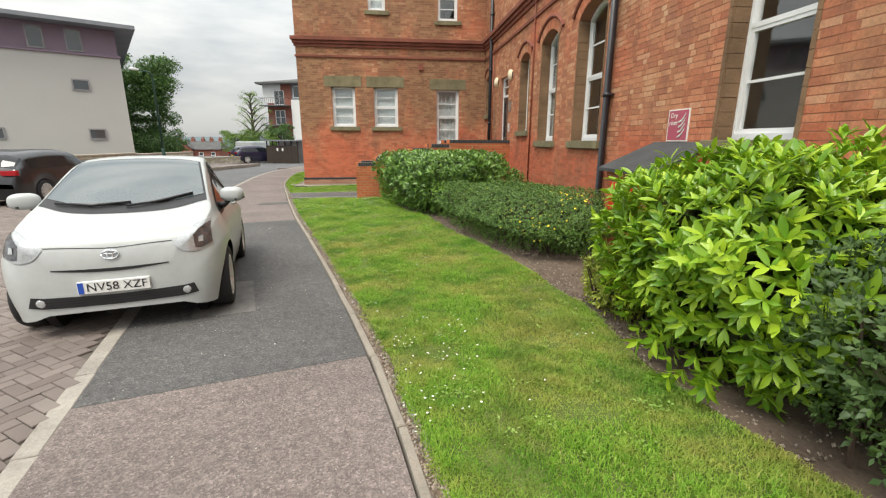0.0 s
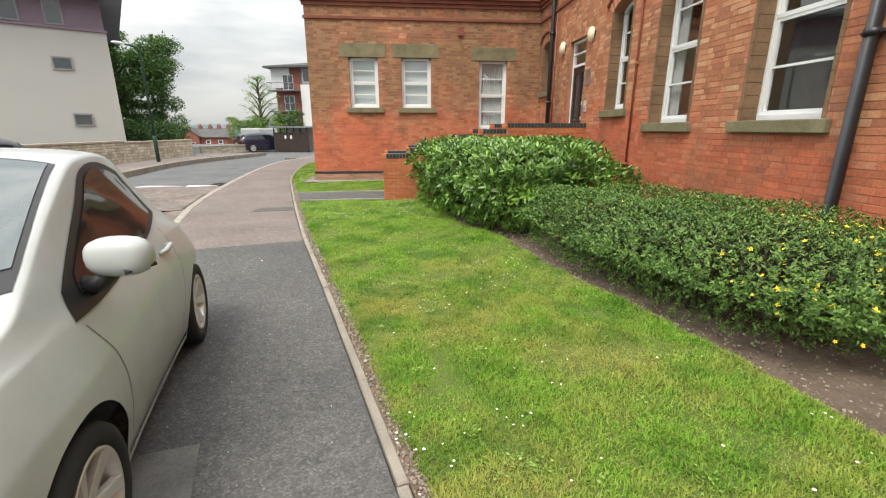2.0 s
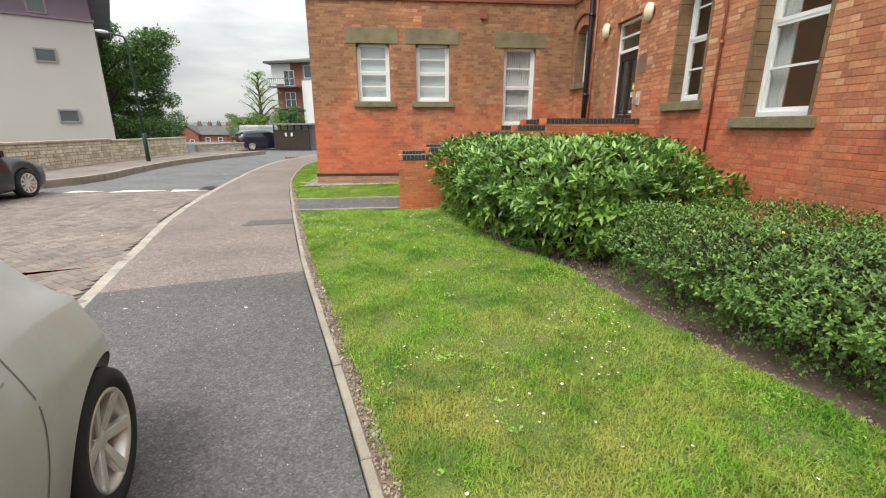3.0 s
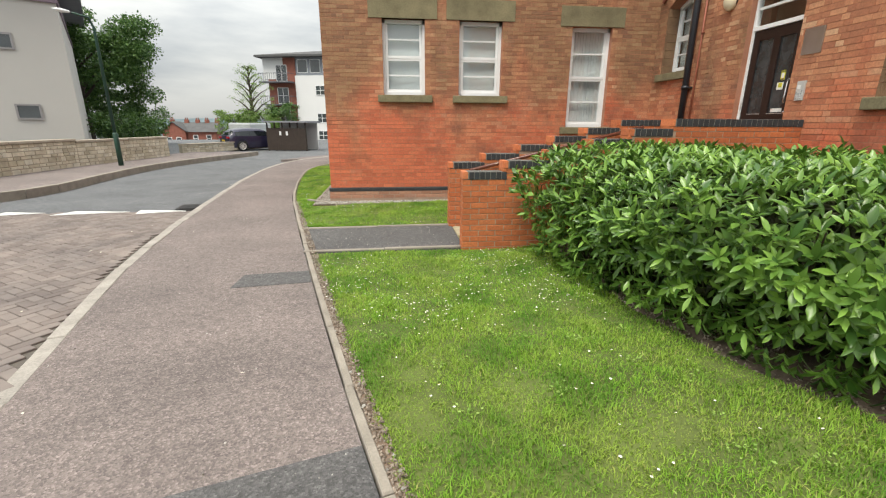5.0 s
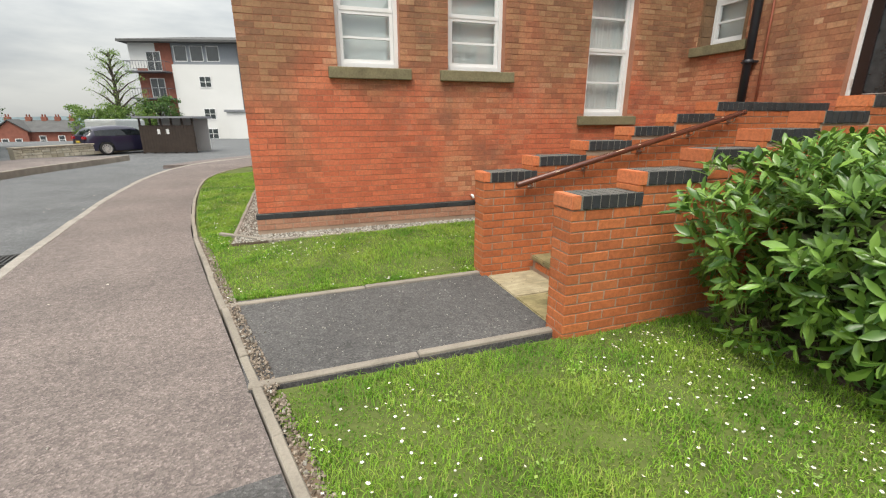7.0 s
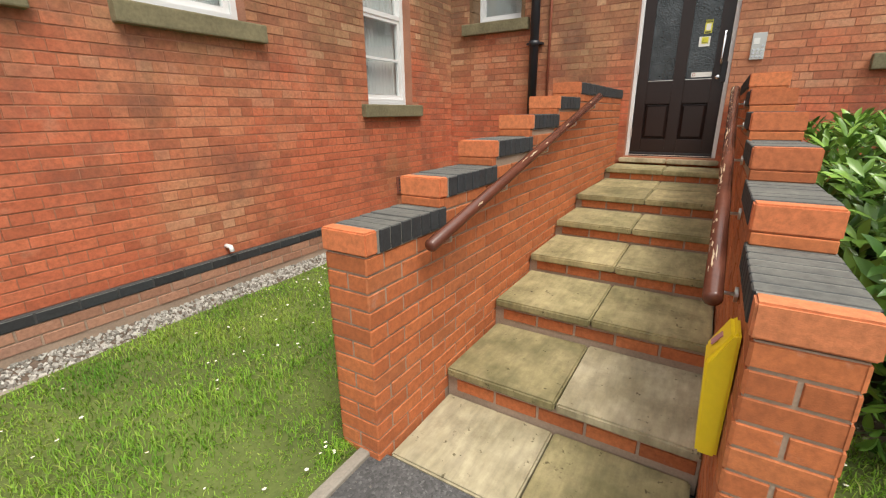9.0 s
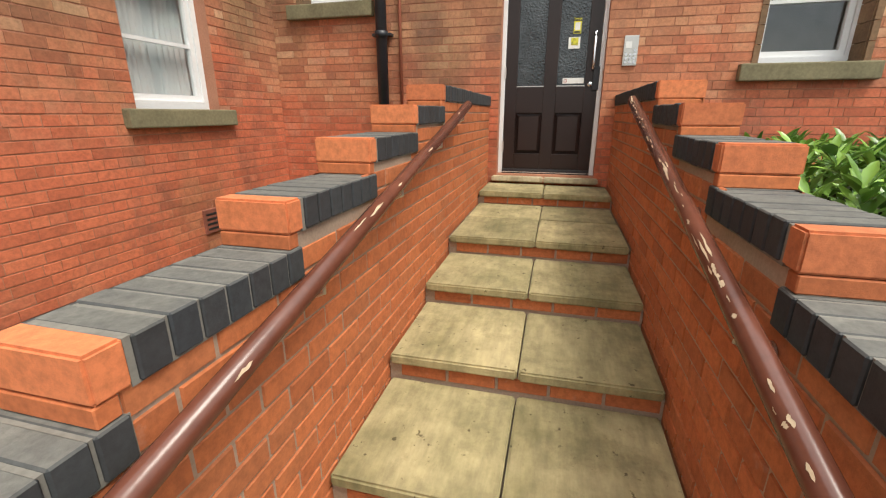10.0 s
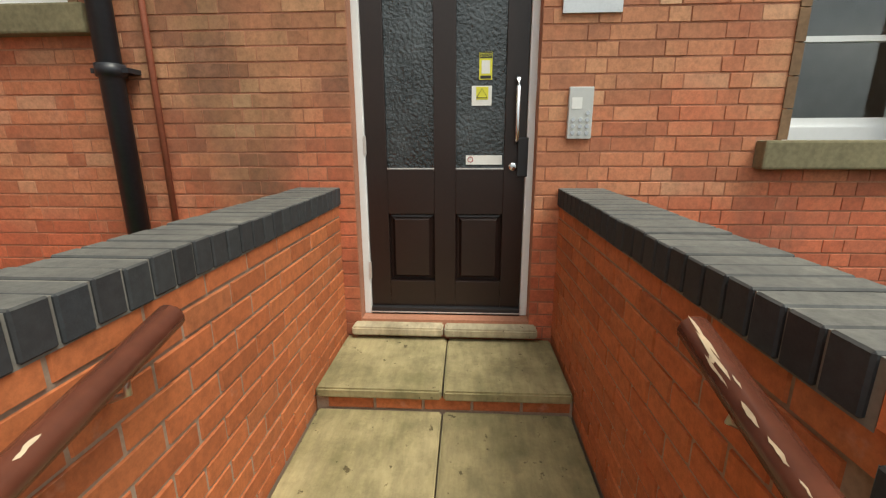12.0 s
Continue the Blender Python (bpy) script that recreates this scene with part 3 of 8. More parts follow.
def lay_bricks(parent, m, length, z0, z1, holes, one, rest_mat, near=None, course=0.075, bond="flemish", top=None, bottom=None, limit=300):
    """Courses of bricks on a wall face. m: the face's frame (x along, -y out, z up). holes: (u0, u1, z0, z1). near: the stretch (u0, u1, z0, z1) with single bricks. top(u): the wall's upper edge; bottom(u): the lower."""
    rest, count, r = [], 0, random.Random(int(length * 100 + z0 * 10))
    relief = 0.006 if bond == "stretcher" else 0.0035
    n = int(round((z1 - z0) / course))
    for c in range(n):
        za = z0 + c * course
        zc = za + course / 2
        if bond == "flemish":
            units = [0.215, 0.1025]
        elif c % 4 == 3 and bond == "garden":
            units = [0.1025]
        else:
            units = [0.215]
        for a, b in spans(length, [(h[0], h[1]) for h in holes if h[2] < zc < h[3]]):
            u, k = a, c % 2
            first = {0: 0.0, 1: 0.1125}[c % 2] if bond != "flemish" else 0.05625 * (c % 2)
            while u < b - 0.02:
                w = units[k % len(units)]
                if u == a and first:
                    w = w - first if w > first + 0.03 else w
                w = min(w, b - u - 0.004)
                if b - u - w < 0.05:
                    w = b - u - 0.004
                k += 1
                uc = u + w / 2
                ok = (top is None or zc + course * 0.4 <= top(uc) + 0.012) and (bottom is None or zc + 0.02 >= bottom(uc))
                if ok and w > 0.02:
                    mm = m @ Matrix.Translation((uc, r.uniform(-0.0015, 0.0015), zc)) @ pose(0, 0, 0, 0, r.uniform(-0.25, 0.25), 0)
                    if near and count < limit and near[0] < uc < near[1] and near[2] < zc < near[3]:
                        ob = new("brick", brick_mesh(w, one, relief=relief))
                        ob.parent, ob.matrix_world = parent, mm
                        count += 1
                    else:
                        rest.append((*brick_shape(round(w, 3), proud=relief, ch=relief * 0.7), mm))
                u += w + (0.010 if bond == "stretcher" else 0.003)
    if rest:
        joined("bricks", rest, rest_mat, parent)


def wall_body(name, m, length, z0, z1, depth, holes, material, label):
    """A solid wall with openings right through it."""
    us = sorted({0.0, length, *[h[0] for h in holes], *[h[1] for h in holes]})
    zs_ = sorted({z0, z1, *[h[2] for h in holes], *[h[3] for h in holes]})
    bm = bmesh.new()
    for a, b in zip(us, us[1:]):
        run = None
        for c, d in zip(zs_, zs_[1:]):
            solid = not any(h[0] <= (a + b) / 2 <= h[1] and h[2] <= (c + d) / 2 <= h[3] for h in holes)
            if solid:
                run = (run[0], d) if run else (c, d)
            if (not solid or d == zs_[-1]) and run:
                box(bm, a, b, 0, depth, *run)
                run = None
    bm.transform(m)
    return tagged(link(name, bm, material), label, "", "", "structure")


def glass_mat(name, tint, rough=0.02):
    m, n, l, b = node_mat(name)
    out = n["Material Output"]
    tr, gl, fr, mx = n.new("ShaderNodeBsdfTransparent"), n.new("ShaderNodeBsdfGlossy"), n.new("ShaderNodeLayerWeight"), n.new("ShaderNodeMixShader")
    tr.inputs["Color"].default_value = (*tint, 1)
    gl.inputs["Roughness"].default_value = rough
    fr.inputs["Blend"].default_value = 0.5
    steep, gain = n.new("ShaderNodeMath"), n.new("ShaderNodeMath")
    steep.operation, gain.operation = "POWER", "MULTIPLY_ADD"
    steep.inputs[1].default_value = 3.0
    gain.inputs[1].default_value, gain.inputs[2].default_value = 0.75, 0.10
    l.new(fr.outputs["Facing"], steep.inputs[0])
    l.new(steep.outputs["Value"], gain.inputs[0])
    l.new(gain.outputs["Value"], mx.inputs["Fac"])
    l.new(tr.outputs["BSDF"], mx.inputs[1])
    l.new(gl.outputs["BSDF"], mx.inputs[2])
    l.new(mx.outputs["Shader"], out.inputs["Surface"])
    k = n.new("ShaderNodeBump")
    k.inputs["Strength"].default_value, k.inputs["Distance"].default_value = 0.04, 0.01
    l.new(pos_noise(n, l, 2.5), k.inputs["Height"])
    l.new(k.outputs["Normal"], gl.inputs["Normal"])
    n.remove(b)
    return m


M["glass"] = glass_mat("window glass", (0.92, 0.94, 0.94))
M["blind"] = simple("white blind cloth", (0.70, 0.74, 0.74), 0.9, 0.06, 1.5, 40.0)
M["curtain"] = simple("grey net curtain", (0.66, 0.68, 0.68), 0.9, 0.15, 4.0, 40.0)
M["room"] = simple("dim interior plaster", (0.30, 0.28, 0.25), 0.9, 0.2)


def sash_window(name, m, w, h, rise, label, cover=None, recess=0.2, top_bars=1):
    """A white two-sash window; m: its opening's lower corner on the wall face (x along, y inwards, z up). rise: of the arched head."""
    root = tagged(new(name), label, "", "", "structure")
    root.matrix_world = m
    y0, y1, fw = recess, recess + 0.07, 0.055

    def head(u):
        return h - rise + rise * (1 - (2 * u / w - 1) ** 2) if rise else h

    bm = bmesh.new()
    box(bm, 0, fw, y0, y1, 0, h - rise)
    box(bm, w - fw, w, y0, y1, 0, h - rise)
    box(bm, fw, w - fw, y0 - 0.02, y1, 0, fw * 1.2)
    n = 10 if rise else 1
    for i in range(n):
        a, b = w * i / n, w * (i + 1) / n
        za, zb = head(a), head(b)
        v = [bm.verts.new((u, y, z)) for u, zt in ((a, za), (b, zb)) for y in (y0, y1) for z in (zt - fw * 1.3, zt + (0.0 if rise else -0.001))]
        for f in ((0, 1, 3, 2), (4, 6, 7, 5), (0, 4, 5, 1), (2, 3, 7, 6), (0, 2, 6, 4), (1, 5, 7, 3)):
            bm.faces.new([v[k] for k in f])
    part("window_frame", bm, M["white_frame"], root)
    mid = (h - rise / 2) * 0.5
    inner = fw + 0.004
    low = boxes("lower_sash", M["white_frame"], root, (inner, inner + 0.045, y0 + 0.012, y1 - 0.01, fw * 1.2, mid), (w - inner - 0.045, w - inner, y0 + 0.012, y1 - 0.01, fw * 1.2, mid), (inner + 0.045, w - inner - 0.045, y0 + 0.012, y1 - 0.01, fw * 1.2, fw * 1.2 + 0.05), (inner + 0.045, w - inner - 0.045, y0 + 0.012, y1 - 0.01, mid - 0.04, mid))
    up_top = h - rise - fw
    upper = boxes("upper_sash", M["white_frame"], root, (inner, inner + 0.045, y0 + 0.03, y1, mid, up_top), (w - inner - 0.045, w - inner, y0 + 0.03, y1, mid, up_top), (inner, w - inner, y0 + 0.005, y1, mid, mid + 0.05))
    levels_low = [fw * 1.2 + 0.05, (fw * 1.2 + mid) / 2, mid - 0.04]
    levels_up = [mid + 0.05, (mid + h) / 2 - rise * 0.2, h - fw - rise * 0.1]
    boxes("glazing_bar", M["white_frame"], low, (inner + 0.045, w - inner - 0.045, y0 + 0.02, y1 - 0.015, levels_low[1] - 0.014, levels_low[1] + 0.014))
    boxes("glazing_bar", M["white_frame"], upper, (inner + 0.045, w - inner - 0.045, y0 + 0.035, y1, levels_up[1] - 0.014, levels_up[1] + 0.014))
    for lv, y in ((levels_low, y0 + 0.035), (levels_up, y0 + 0.045)):
        for a, b in zip(lv, lv[1:]):
            p = boxes("pane", M["glass"], root, (inner + 0.03, w - inner - 0.03, y, y + 0.006, a - 0.012, b + 0.012))
            p.visible_shadow = False
    if cover == "blind":
        boxes("roller_blind", M["blind"], root, (0.06, w - 0.06, y1 + 0.05, y1 + 0.06, 0.1, h - 0.05))
    elif cover:
        bm = bmesh.new()
        k = 36
        half = 0.5 if cover == "curtains" else 0.3
        ranges = ((0.04, w * half), (w * (1 - half), w - 0.04))
        for a, b in ranges:
            prev = None
            for i in range(k + 1):
                u = a + (b - a) * i / k
                yy = y1 + 0.04 + 0.02 * math.sin(i * 1.15)
                cur = (bm.verts.new((u, yy, 0.02)), bm.verts.new((u, yy, h)))
                if prev:
                    bm.faces.new((prev[0], cur[0], cur[1], prev[1]))
                prev = cur
        part("curtain", bm, M["curtain"], root, "grey net curtain", True)
    return root


EAST_FRAME = Matrix(((0, 1, 0, WALL_X), (-1, 0, 0, WING_Y), (0, 0, 1, 0), (0, 0, 0, 1)))   # x runs south along the wall, y goes in
WING_FRAME = Matrix.Translation((WING_X, WING_Y, 0))
EAST_LEN, WING_LEN = WING_Y + 6.0, WALL_X - WING_X


def eu(y):
    return WING_Y - y


# openings of the long wall: (y north, y south, sill, top, arch rise)
EAST_WIN = [(12.12, 11.33, 1.95, 3.92, 0.14, None), (10.43, 9.39, 1.68, 4.05, 0.2, "half"), (8.38, 7.26, 1.68, 4.08, 0.22, None), (4.47, 3.45, 1.68, 4.05, 0.2, None), (16.42, 15.68, 2.62, 3.95, 0.12, "blind")]
DOOR = (14.29, 13.33, 0.95, 3.62)
east_holes = [(eu(a), eu(b), z, t) for a, b, z, t, _, _ in EAST_WIN] + [(eu(DOOR[0]), eu(DOOR[1]), DOOR[2], DOOR[3])]
WING_WIN = [(-1.87, -1.04, 2.19, 3.58, "blind"), (-0.36, 0.51, 2.19, 3.58, "blind"), (1.95, 2.80, 1.58, 3.53, "curtains"), (-0.47, 0.13, 6.12, 7.5, "blind"), (2.0, 2.72, 5.86, 7.4, None)]
wing_holes = [(a - WING_X, b - WING_X, z, t) for a, b, z, t, _ in WING_WIN]

east_wall = wall_body("wall_east", EAST_FRAME, EAST_LEN, -0.1, 8.0, 0.35, east_holes, M["mortar_old"], "weathered red brick wall of a Victorian building")
wing_wall = wall_body("wall_wing", WING_FRAME, WING_LEN + 0.35, -0.1, 8.0, 0.35, wing_holes, M["mortar_old"], "stained red brick wall of the projecting wing")
wing_side = tagged(boxes("wall_wing_side", M["mortar_old"], None, (WING_X, WING_X + 0.35, WING_Y + 0.35, 30, -0.1, 8)), "red brick side wall of the wing", "", "", "structure")
# back walls, inner box and unseen roof, added to keep sky light out
structure("wall_back", M["far_brick"], (WALL_X + 5.5, WALL_X + 5.8, -6, 30, -0.1, 8), (WING_X + 0.35, WALL_X + 5.5, 29.7, 30, -0.1, 8), (WALL_X, WALL_X + 5.8, -6.3, -6, -0.1, 8), label="unseen brick back walls closing the building")
structure("inner_wall", M["room"], (WALL_X + 2.6, WALL_X + 2.7, -6, WING_Y, 0, 8), (WING_X + 0.35, WALL_X + 2.6, WING_Y + 2.5, WING_Y + 2.6, 0, 8), label="plain plastered inner walls")
structure("inner_floor", M["room"], (WALL_X + 0.35, WALL_X + 2.6, -6, WING_Y, 0.8, 0.9), (WALL_X + 0.35, WALL_X + 2.6, -6, WING_Y, 4.5, 4.7), (WING_X + 0.35, WALL_X, WING_Y + 0.35, WING_Y + 2.5, 0.8, 0.9), (WING_X + 0.35, WALL_X, WING_Y + 0.35, WING_Y + 2.5, 4.6, 4.8), label="plain inner floors")
structure("roof", M["slate"], (WALL_X - 0.2, WALL_X + 6, -6.4, 30.2, 8.0, 8.2), (WING_X - 0.2, WALL_X - 0.2, WING_Y - 0.2, 30.2, 8.0, 8.2), label="unseen grey slate roof closing the building")

# string courses, plinth and arches in moulded brick
structure("cornice", M["moulding"], (WING_X - 0.14, WALL_X + 0.0, WING_Y - 0.16, WING_Y + 0.02, 5.1, 5.22), (WING_X - 0.09, WALL_X, WING_Y - 0.10, WING_Y + 0.02, 5.0, 5.1), (WING_X - 0.05, WALL_X, WING_Y - 0.05, WING_Y + 0.02, 4.9, 5.0), (WING_X - 0.04, WALL_X, WING_Y - 0.045, WING_Y + 0.02, 4.56, 4.64), label="dark moulded brick cornice on the wing", bevel=0.012)
structure("cornice", M["moulding"], (WALL_X - 0.16, WALL_X + 0.02, -6, WING_Y - 0.17, 5.1, 5.22), (WALL_X - 0.10, WALL_X + 0.02, -6, WING_Y - 0.11, 5.0, 5.1), (WALL_X - 0.05, WALL_X + 0.02, -6, WING_Y - 0.06, 4.9, 5.0), (WALL_X - 0.045, WALL_X + 0.02, -6, WING_Y - 0.06, 4.56, 4.64), label="dark moulded brick cornice on the long wall", bevel=0.012)
structure("cornice", M["moulding"], (WING_X - 0.14, WING_X + 0.02, WING_Y + 0.03, 30, 5.1, 5.22), (WING_X - 0.09, WING_X + 0.02, WING_Y + 0.03, 30, 5.0, 5.1), label="dark moulded brick cornice round the corner", bevel=0.012)


M["jamb"] = simple("brown stained moulded brick", (0.21, 0.125, 0.068), 0.9, 0.45, 2.6, 45.0, bumps=0.3)
M["trim_dark"] = simple("dark blue grey mortar", (0.06, 0.058, 0.058), 0.9, 0.2)


def blue_course(name, m, length, z, label):
    bm = bmesh.new()
    box(bm, 0, length, -0.035, 0.01, z, z + 0.075)
    bm.transform(m)
    root = tagged(link(name, bm, M["trim_dark"]), label, "", "", "structure")
    r = random.Random(3)
    u = 0.0
    while u < length - 0.22:
        ob = new("brick", brick_mesh(0.215, M["blue_one"]))
        ob.parent, ob.matrix_world = root, m @ Matrix.Translation((u + 0.11, -0.035 + r.uniform(-0.001, 0.001), z + 0.0375))
        u += 0.225


blue_course("plinth_course", WING_FRAME @ Matrix.Translation((-0.035, 0, 0)), WING_LEN + 0.03, 0.265, "blue brick plinth course along the wing")
structure("plinth", M["mortar_new"], (WING_X - 0.03, WALL_X - 0.01, WING_Y - 0.03, WING_Y + 0.01, -0.05, 0.265), label="brick plinth at the foot of the wing")

for i, (a, b, z, t, rise, cover) in enumerate(EAST_WIN):
    m = EAST_FRAME @ Matrix.Translation((eu(a), 0, z))
    w = a - b
    sash_window("window_%d" % (i + 1), m, w, t - z, rise, "white sash window in an arched brick opening", cover, top_bars=1)
    sill = boxes("window_sill", M["sandstone"], None, (-0.12, w + 0.1, -0.075, 0.19, -0.14, 0.0), bevel=0.012)
    sill.matrix_world = m
    tagged(sill, "mossy green sandstone window sill", "", "", "structure")
    # moulded brick jambs lining the reveal
    for k, u in enumerate((0.0, w)):
        sg = 1 if k == 0 else -1
        jamb = tagged(new("window_jamb"), "brown weathered moulded brick jamb", "", "", "structure")
        zj = 0.0
        while zj < t - z - rise - 0.02:
            hj = min(0.15, t - z - rise - zj)
            pc = boxes("jamb_stone", M["jamb"], jamb, (min(u, u + sg * 0.028), max(u, u + sg * 0.028), 0.012, 0.198, zj + 0.003, zj + hj - 0.003), (min(u - sg * 0.028, u + sg * 0.02), max(u - sg * 0.028, u + sg * 0.02), -0.011, 0.012, zj + 0.003, zj + hj - 0.003))
            pc.matrix_world = m
            zj += hj
    # voussoirs of the segmental arch
    h = t - z
    arch = tagged(new("brick_arch"), "red brick arch over the window", "", "", "structure")
    radius = (w * w / 4 + rise * rise) / (2 * rise)
    cz = h - radius
    half = math.asin(w / 2 / radius)
    n = int(2 * half * (radius + 0.11) / 0.075)
    bm = bmesh.new()
    seg = 14
    ring = []
    for k in range(seg + 1):
        s = -half + 2 * half * k / seg
        ring.append((w / 2 + math.sin(s) * radius, cz + math.cos(s) * radius))
    prev = None
    for u, zz in ring:
        cur = [bm.verts.new((u, y, q)) for y in (0.001, 0.34) for q in (zz, h + 0.005)]
        if prev:
            for f in ((0, 1, 3, 2),):
                bm.faces.new((prev[0], cur[0], cur[1], prev[1]))
                bm.faces.new((prev[2], prev[3], cur[3], cur[2]))
                bm.faces.new((prev[0], prev[2], cur[2], cur[0]))
        prev = cur
    soffit = part("arch_soffit", bm, M["mortar_old"], arch)
    soffit.matrix_world = m
    for k in range(n + 2):
        s = -half * 1.06 + 2 * half * 1.06 * (k + 0.5) / (n + 2)
        ob = new("brick", brick_mesh(0.215, M["brick_one"]))
        ob.parent = arch
        ob.matrix_world = m @ Matrix.Translation((w / 2 + math.sin(s) * (radius + 0.11), -0.012, cz + math.cos(s) * (radius + 0.11))) @ Matrix.Rotation(s - math.pi / 2, 4, "Y")
    bm = bmesh.new()
    tube(bm, [(w / 2 + math.sin(s) * (radius + 0.26), -0.02, cz + math.cos(s) * (radius + 0.26)) for s in [(-1.15 + 2.3 * k / 12) * half for k in range(13)]], 0.04, 6)
    hood = part("hood_mould", bm, M["moulding"], arch)
    hood.matrix_world = m
for i, (a, b, z, t, cover) in enumerate(WING_WIN):
    m = WING_FRAME @ Matrix.Translation((a - WING_X, 0, z))
    w = b - a
    sash_window("window_%d" % (i + 6), m, w, t - z, 0, "white sash window with drawn " + ("blind" if cover == "blind" else "grey curtains") if cover else "white sash window with dark panes", cover, recess=0.11)
    sill = boxes("window_sill", M["sandstone"], None, (-0.12, w + 0.14, -0.07, 0.10, -0.14, 0.0), bevel=0.012)
    sill.matrix_world = m
    tagged(sill, "mossy dark sandstone window sill", "", "", "structure")
    if z < 4:
        lintel = boxes("window_lintel", M["sandstone"], None, (-0.26, w + 0.24, -0.018, 0.10, t - z, t - z + 0.37), bevel=0.008)
        lintel.matrix_world = m
        tagged(lintel, "weathered green grey stone lintel", "", "", "structure")
wing_lintels = [(a - 0.26 - WING_X, b + 0.24 - WING_X, t, t + 0.37) for a, b, z, t, _ in WING_WIN if z < 4]
wing_sills = [(a - 0.12 - WING_X, b + 0.14 - WING_X, z - 0.14, z) for a, b, z, t, _ in WING_WIN]
east_sills = [(eu(a) - 0.12, eu(b) + 0.1, z - 0.14, z) for a, b, z, t, _, _ in EAST_WIN]
east_arch = [(eu(a) - 0.06, eu(b) + 0.06, t - rise, t + 0.235) for a, b, z, t, rise, _ in EAST_WIN]

# ---- entrance steps, stair walls and handrails ----
TREADS = [(-0.29, 0.19), (0.30, 0.36), (0.88, 0.495), (1.46, 0.62), (2.03, 0.745), (3.19, 0.86)]
steps = empty("entrance_steps", Matrix.Identity(4), "flight of brick steps with mossy paving slab treads", "steps")
for core in [(x + 0.03, x2 + 0.05, STEP_OUT, STEP_IN, -0.05, z - 0.055) for (x, z), x2 in zip(TREADS, [t[0] for t in TREADS[1:]] + [WALL_X - 0.05])]:
    boxes("step_core", M["mortar_new"], steps, core)
mid_y = (STEP_IN + STEP_OUT) / 2
rs = random.Random(8)


def slab(x0, x1, y0, y1, z, pale=False, tilt=0.0):
    bm = bmesh.new()
    box(bm, -(x1 - x0) / 2, (x1 - x0) / 2, -(y1 - y0) / 2, (y1 - y0) / 2, -0.05, 0)
    bmesh.ops.bevel(bm, geom=bm.edges[:], offset=0.009, segments=2, affect="EDGES")
    ob = part("slab", bm, M["slab_pale" if pale else "slab"], steps)
    ob.matrix_world = pose((x0 + x1) / 2, (y0 + y1) / 2, z + rs.uniform(-0.003, 0.002), rs.uniform(-0.3, 0.3), rs.uniform(-0.3, 0.3), rs.uniform(-0.3, 0.3))


edges = [t[0] for t in TREADS] + [WALL_X - 0.03]
for i, (x, z) in enumerate(TREADS):
    x2 = edges[i + 1] + (0.03 if i < 5 else 0)
    cuts = [x, x2] if x2 - x < 0.8 else [x, x + 0.62, x2]
    for a, b in zip(cuts, cuts[1:]):
        slab(a, b - 0.006, STEP_OUT + 0.01, mid_y - 0.004, z, i == 0)
        slab(a, b - 0.006, mid_y + 0.004, STEP_IN - 0.01, z, False)
    # brick riser
    zb = TREADS[i - 1][1] if i else 0.02
    u = STEP_OUT + 0.01
    while u < STEP_IN - 0.05:
        w = min(0.215, STEP_IN - 0.01 - u)
        ob = new("brick", brick_mesh(w, M["new_brick_one"]))
        ob.parent = steps
        ob.matrix_world = Matrix(((0, 1, 0, x + 0.03), (1, 0, 0, u + w / 2), (0, 0, 1, (zb + z - 0.05) / 2 + 0.004), (0, 0, 0, 1)))
        u += w + 0.01
slab(PIER_X + 0.06, -0.27, STEP_OUT + 0.02, mid_y - 0.004, 0.022, False)
slab(PIER_X + 0.06, -0.27, mid_y + 0.004, STEP_IN - 0.01, 0.022, True)
for a, b in ((DOOR[1] - 0.04, (DOOR[0] + DOOR[1]) / 2 - 0.004), ((DOOR[0] + DOOR[1]) / 2 + 0.004, DOOR[0] + 0.04)):
    slab(WALL_X - 0.09, WALL_X + 0.1, a, b, 0.935, True)

CAPS = [(-0.84, -0.32, 1.05), (-0.32, 0.24, 1.185), (0.24, 0.79, 1.32), (0.79, 1.33, 1.455), (1.33, 1.88, 1.585), (1.88, WALL_X, 1.71)]
CAP_H = 0.098
M["joint_dark"] = simple("weathered grey coping joint", (0.20, 0.19, 0.165), 0.95, 0.3, 6.0, 70.0)


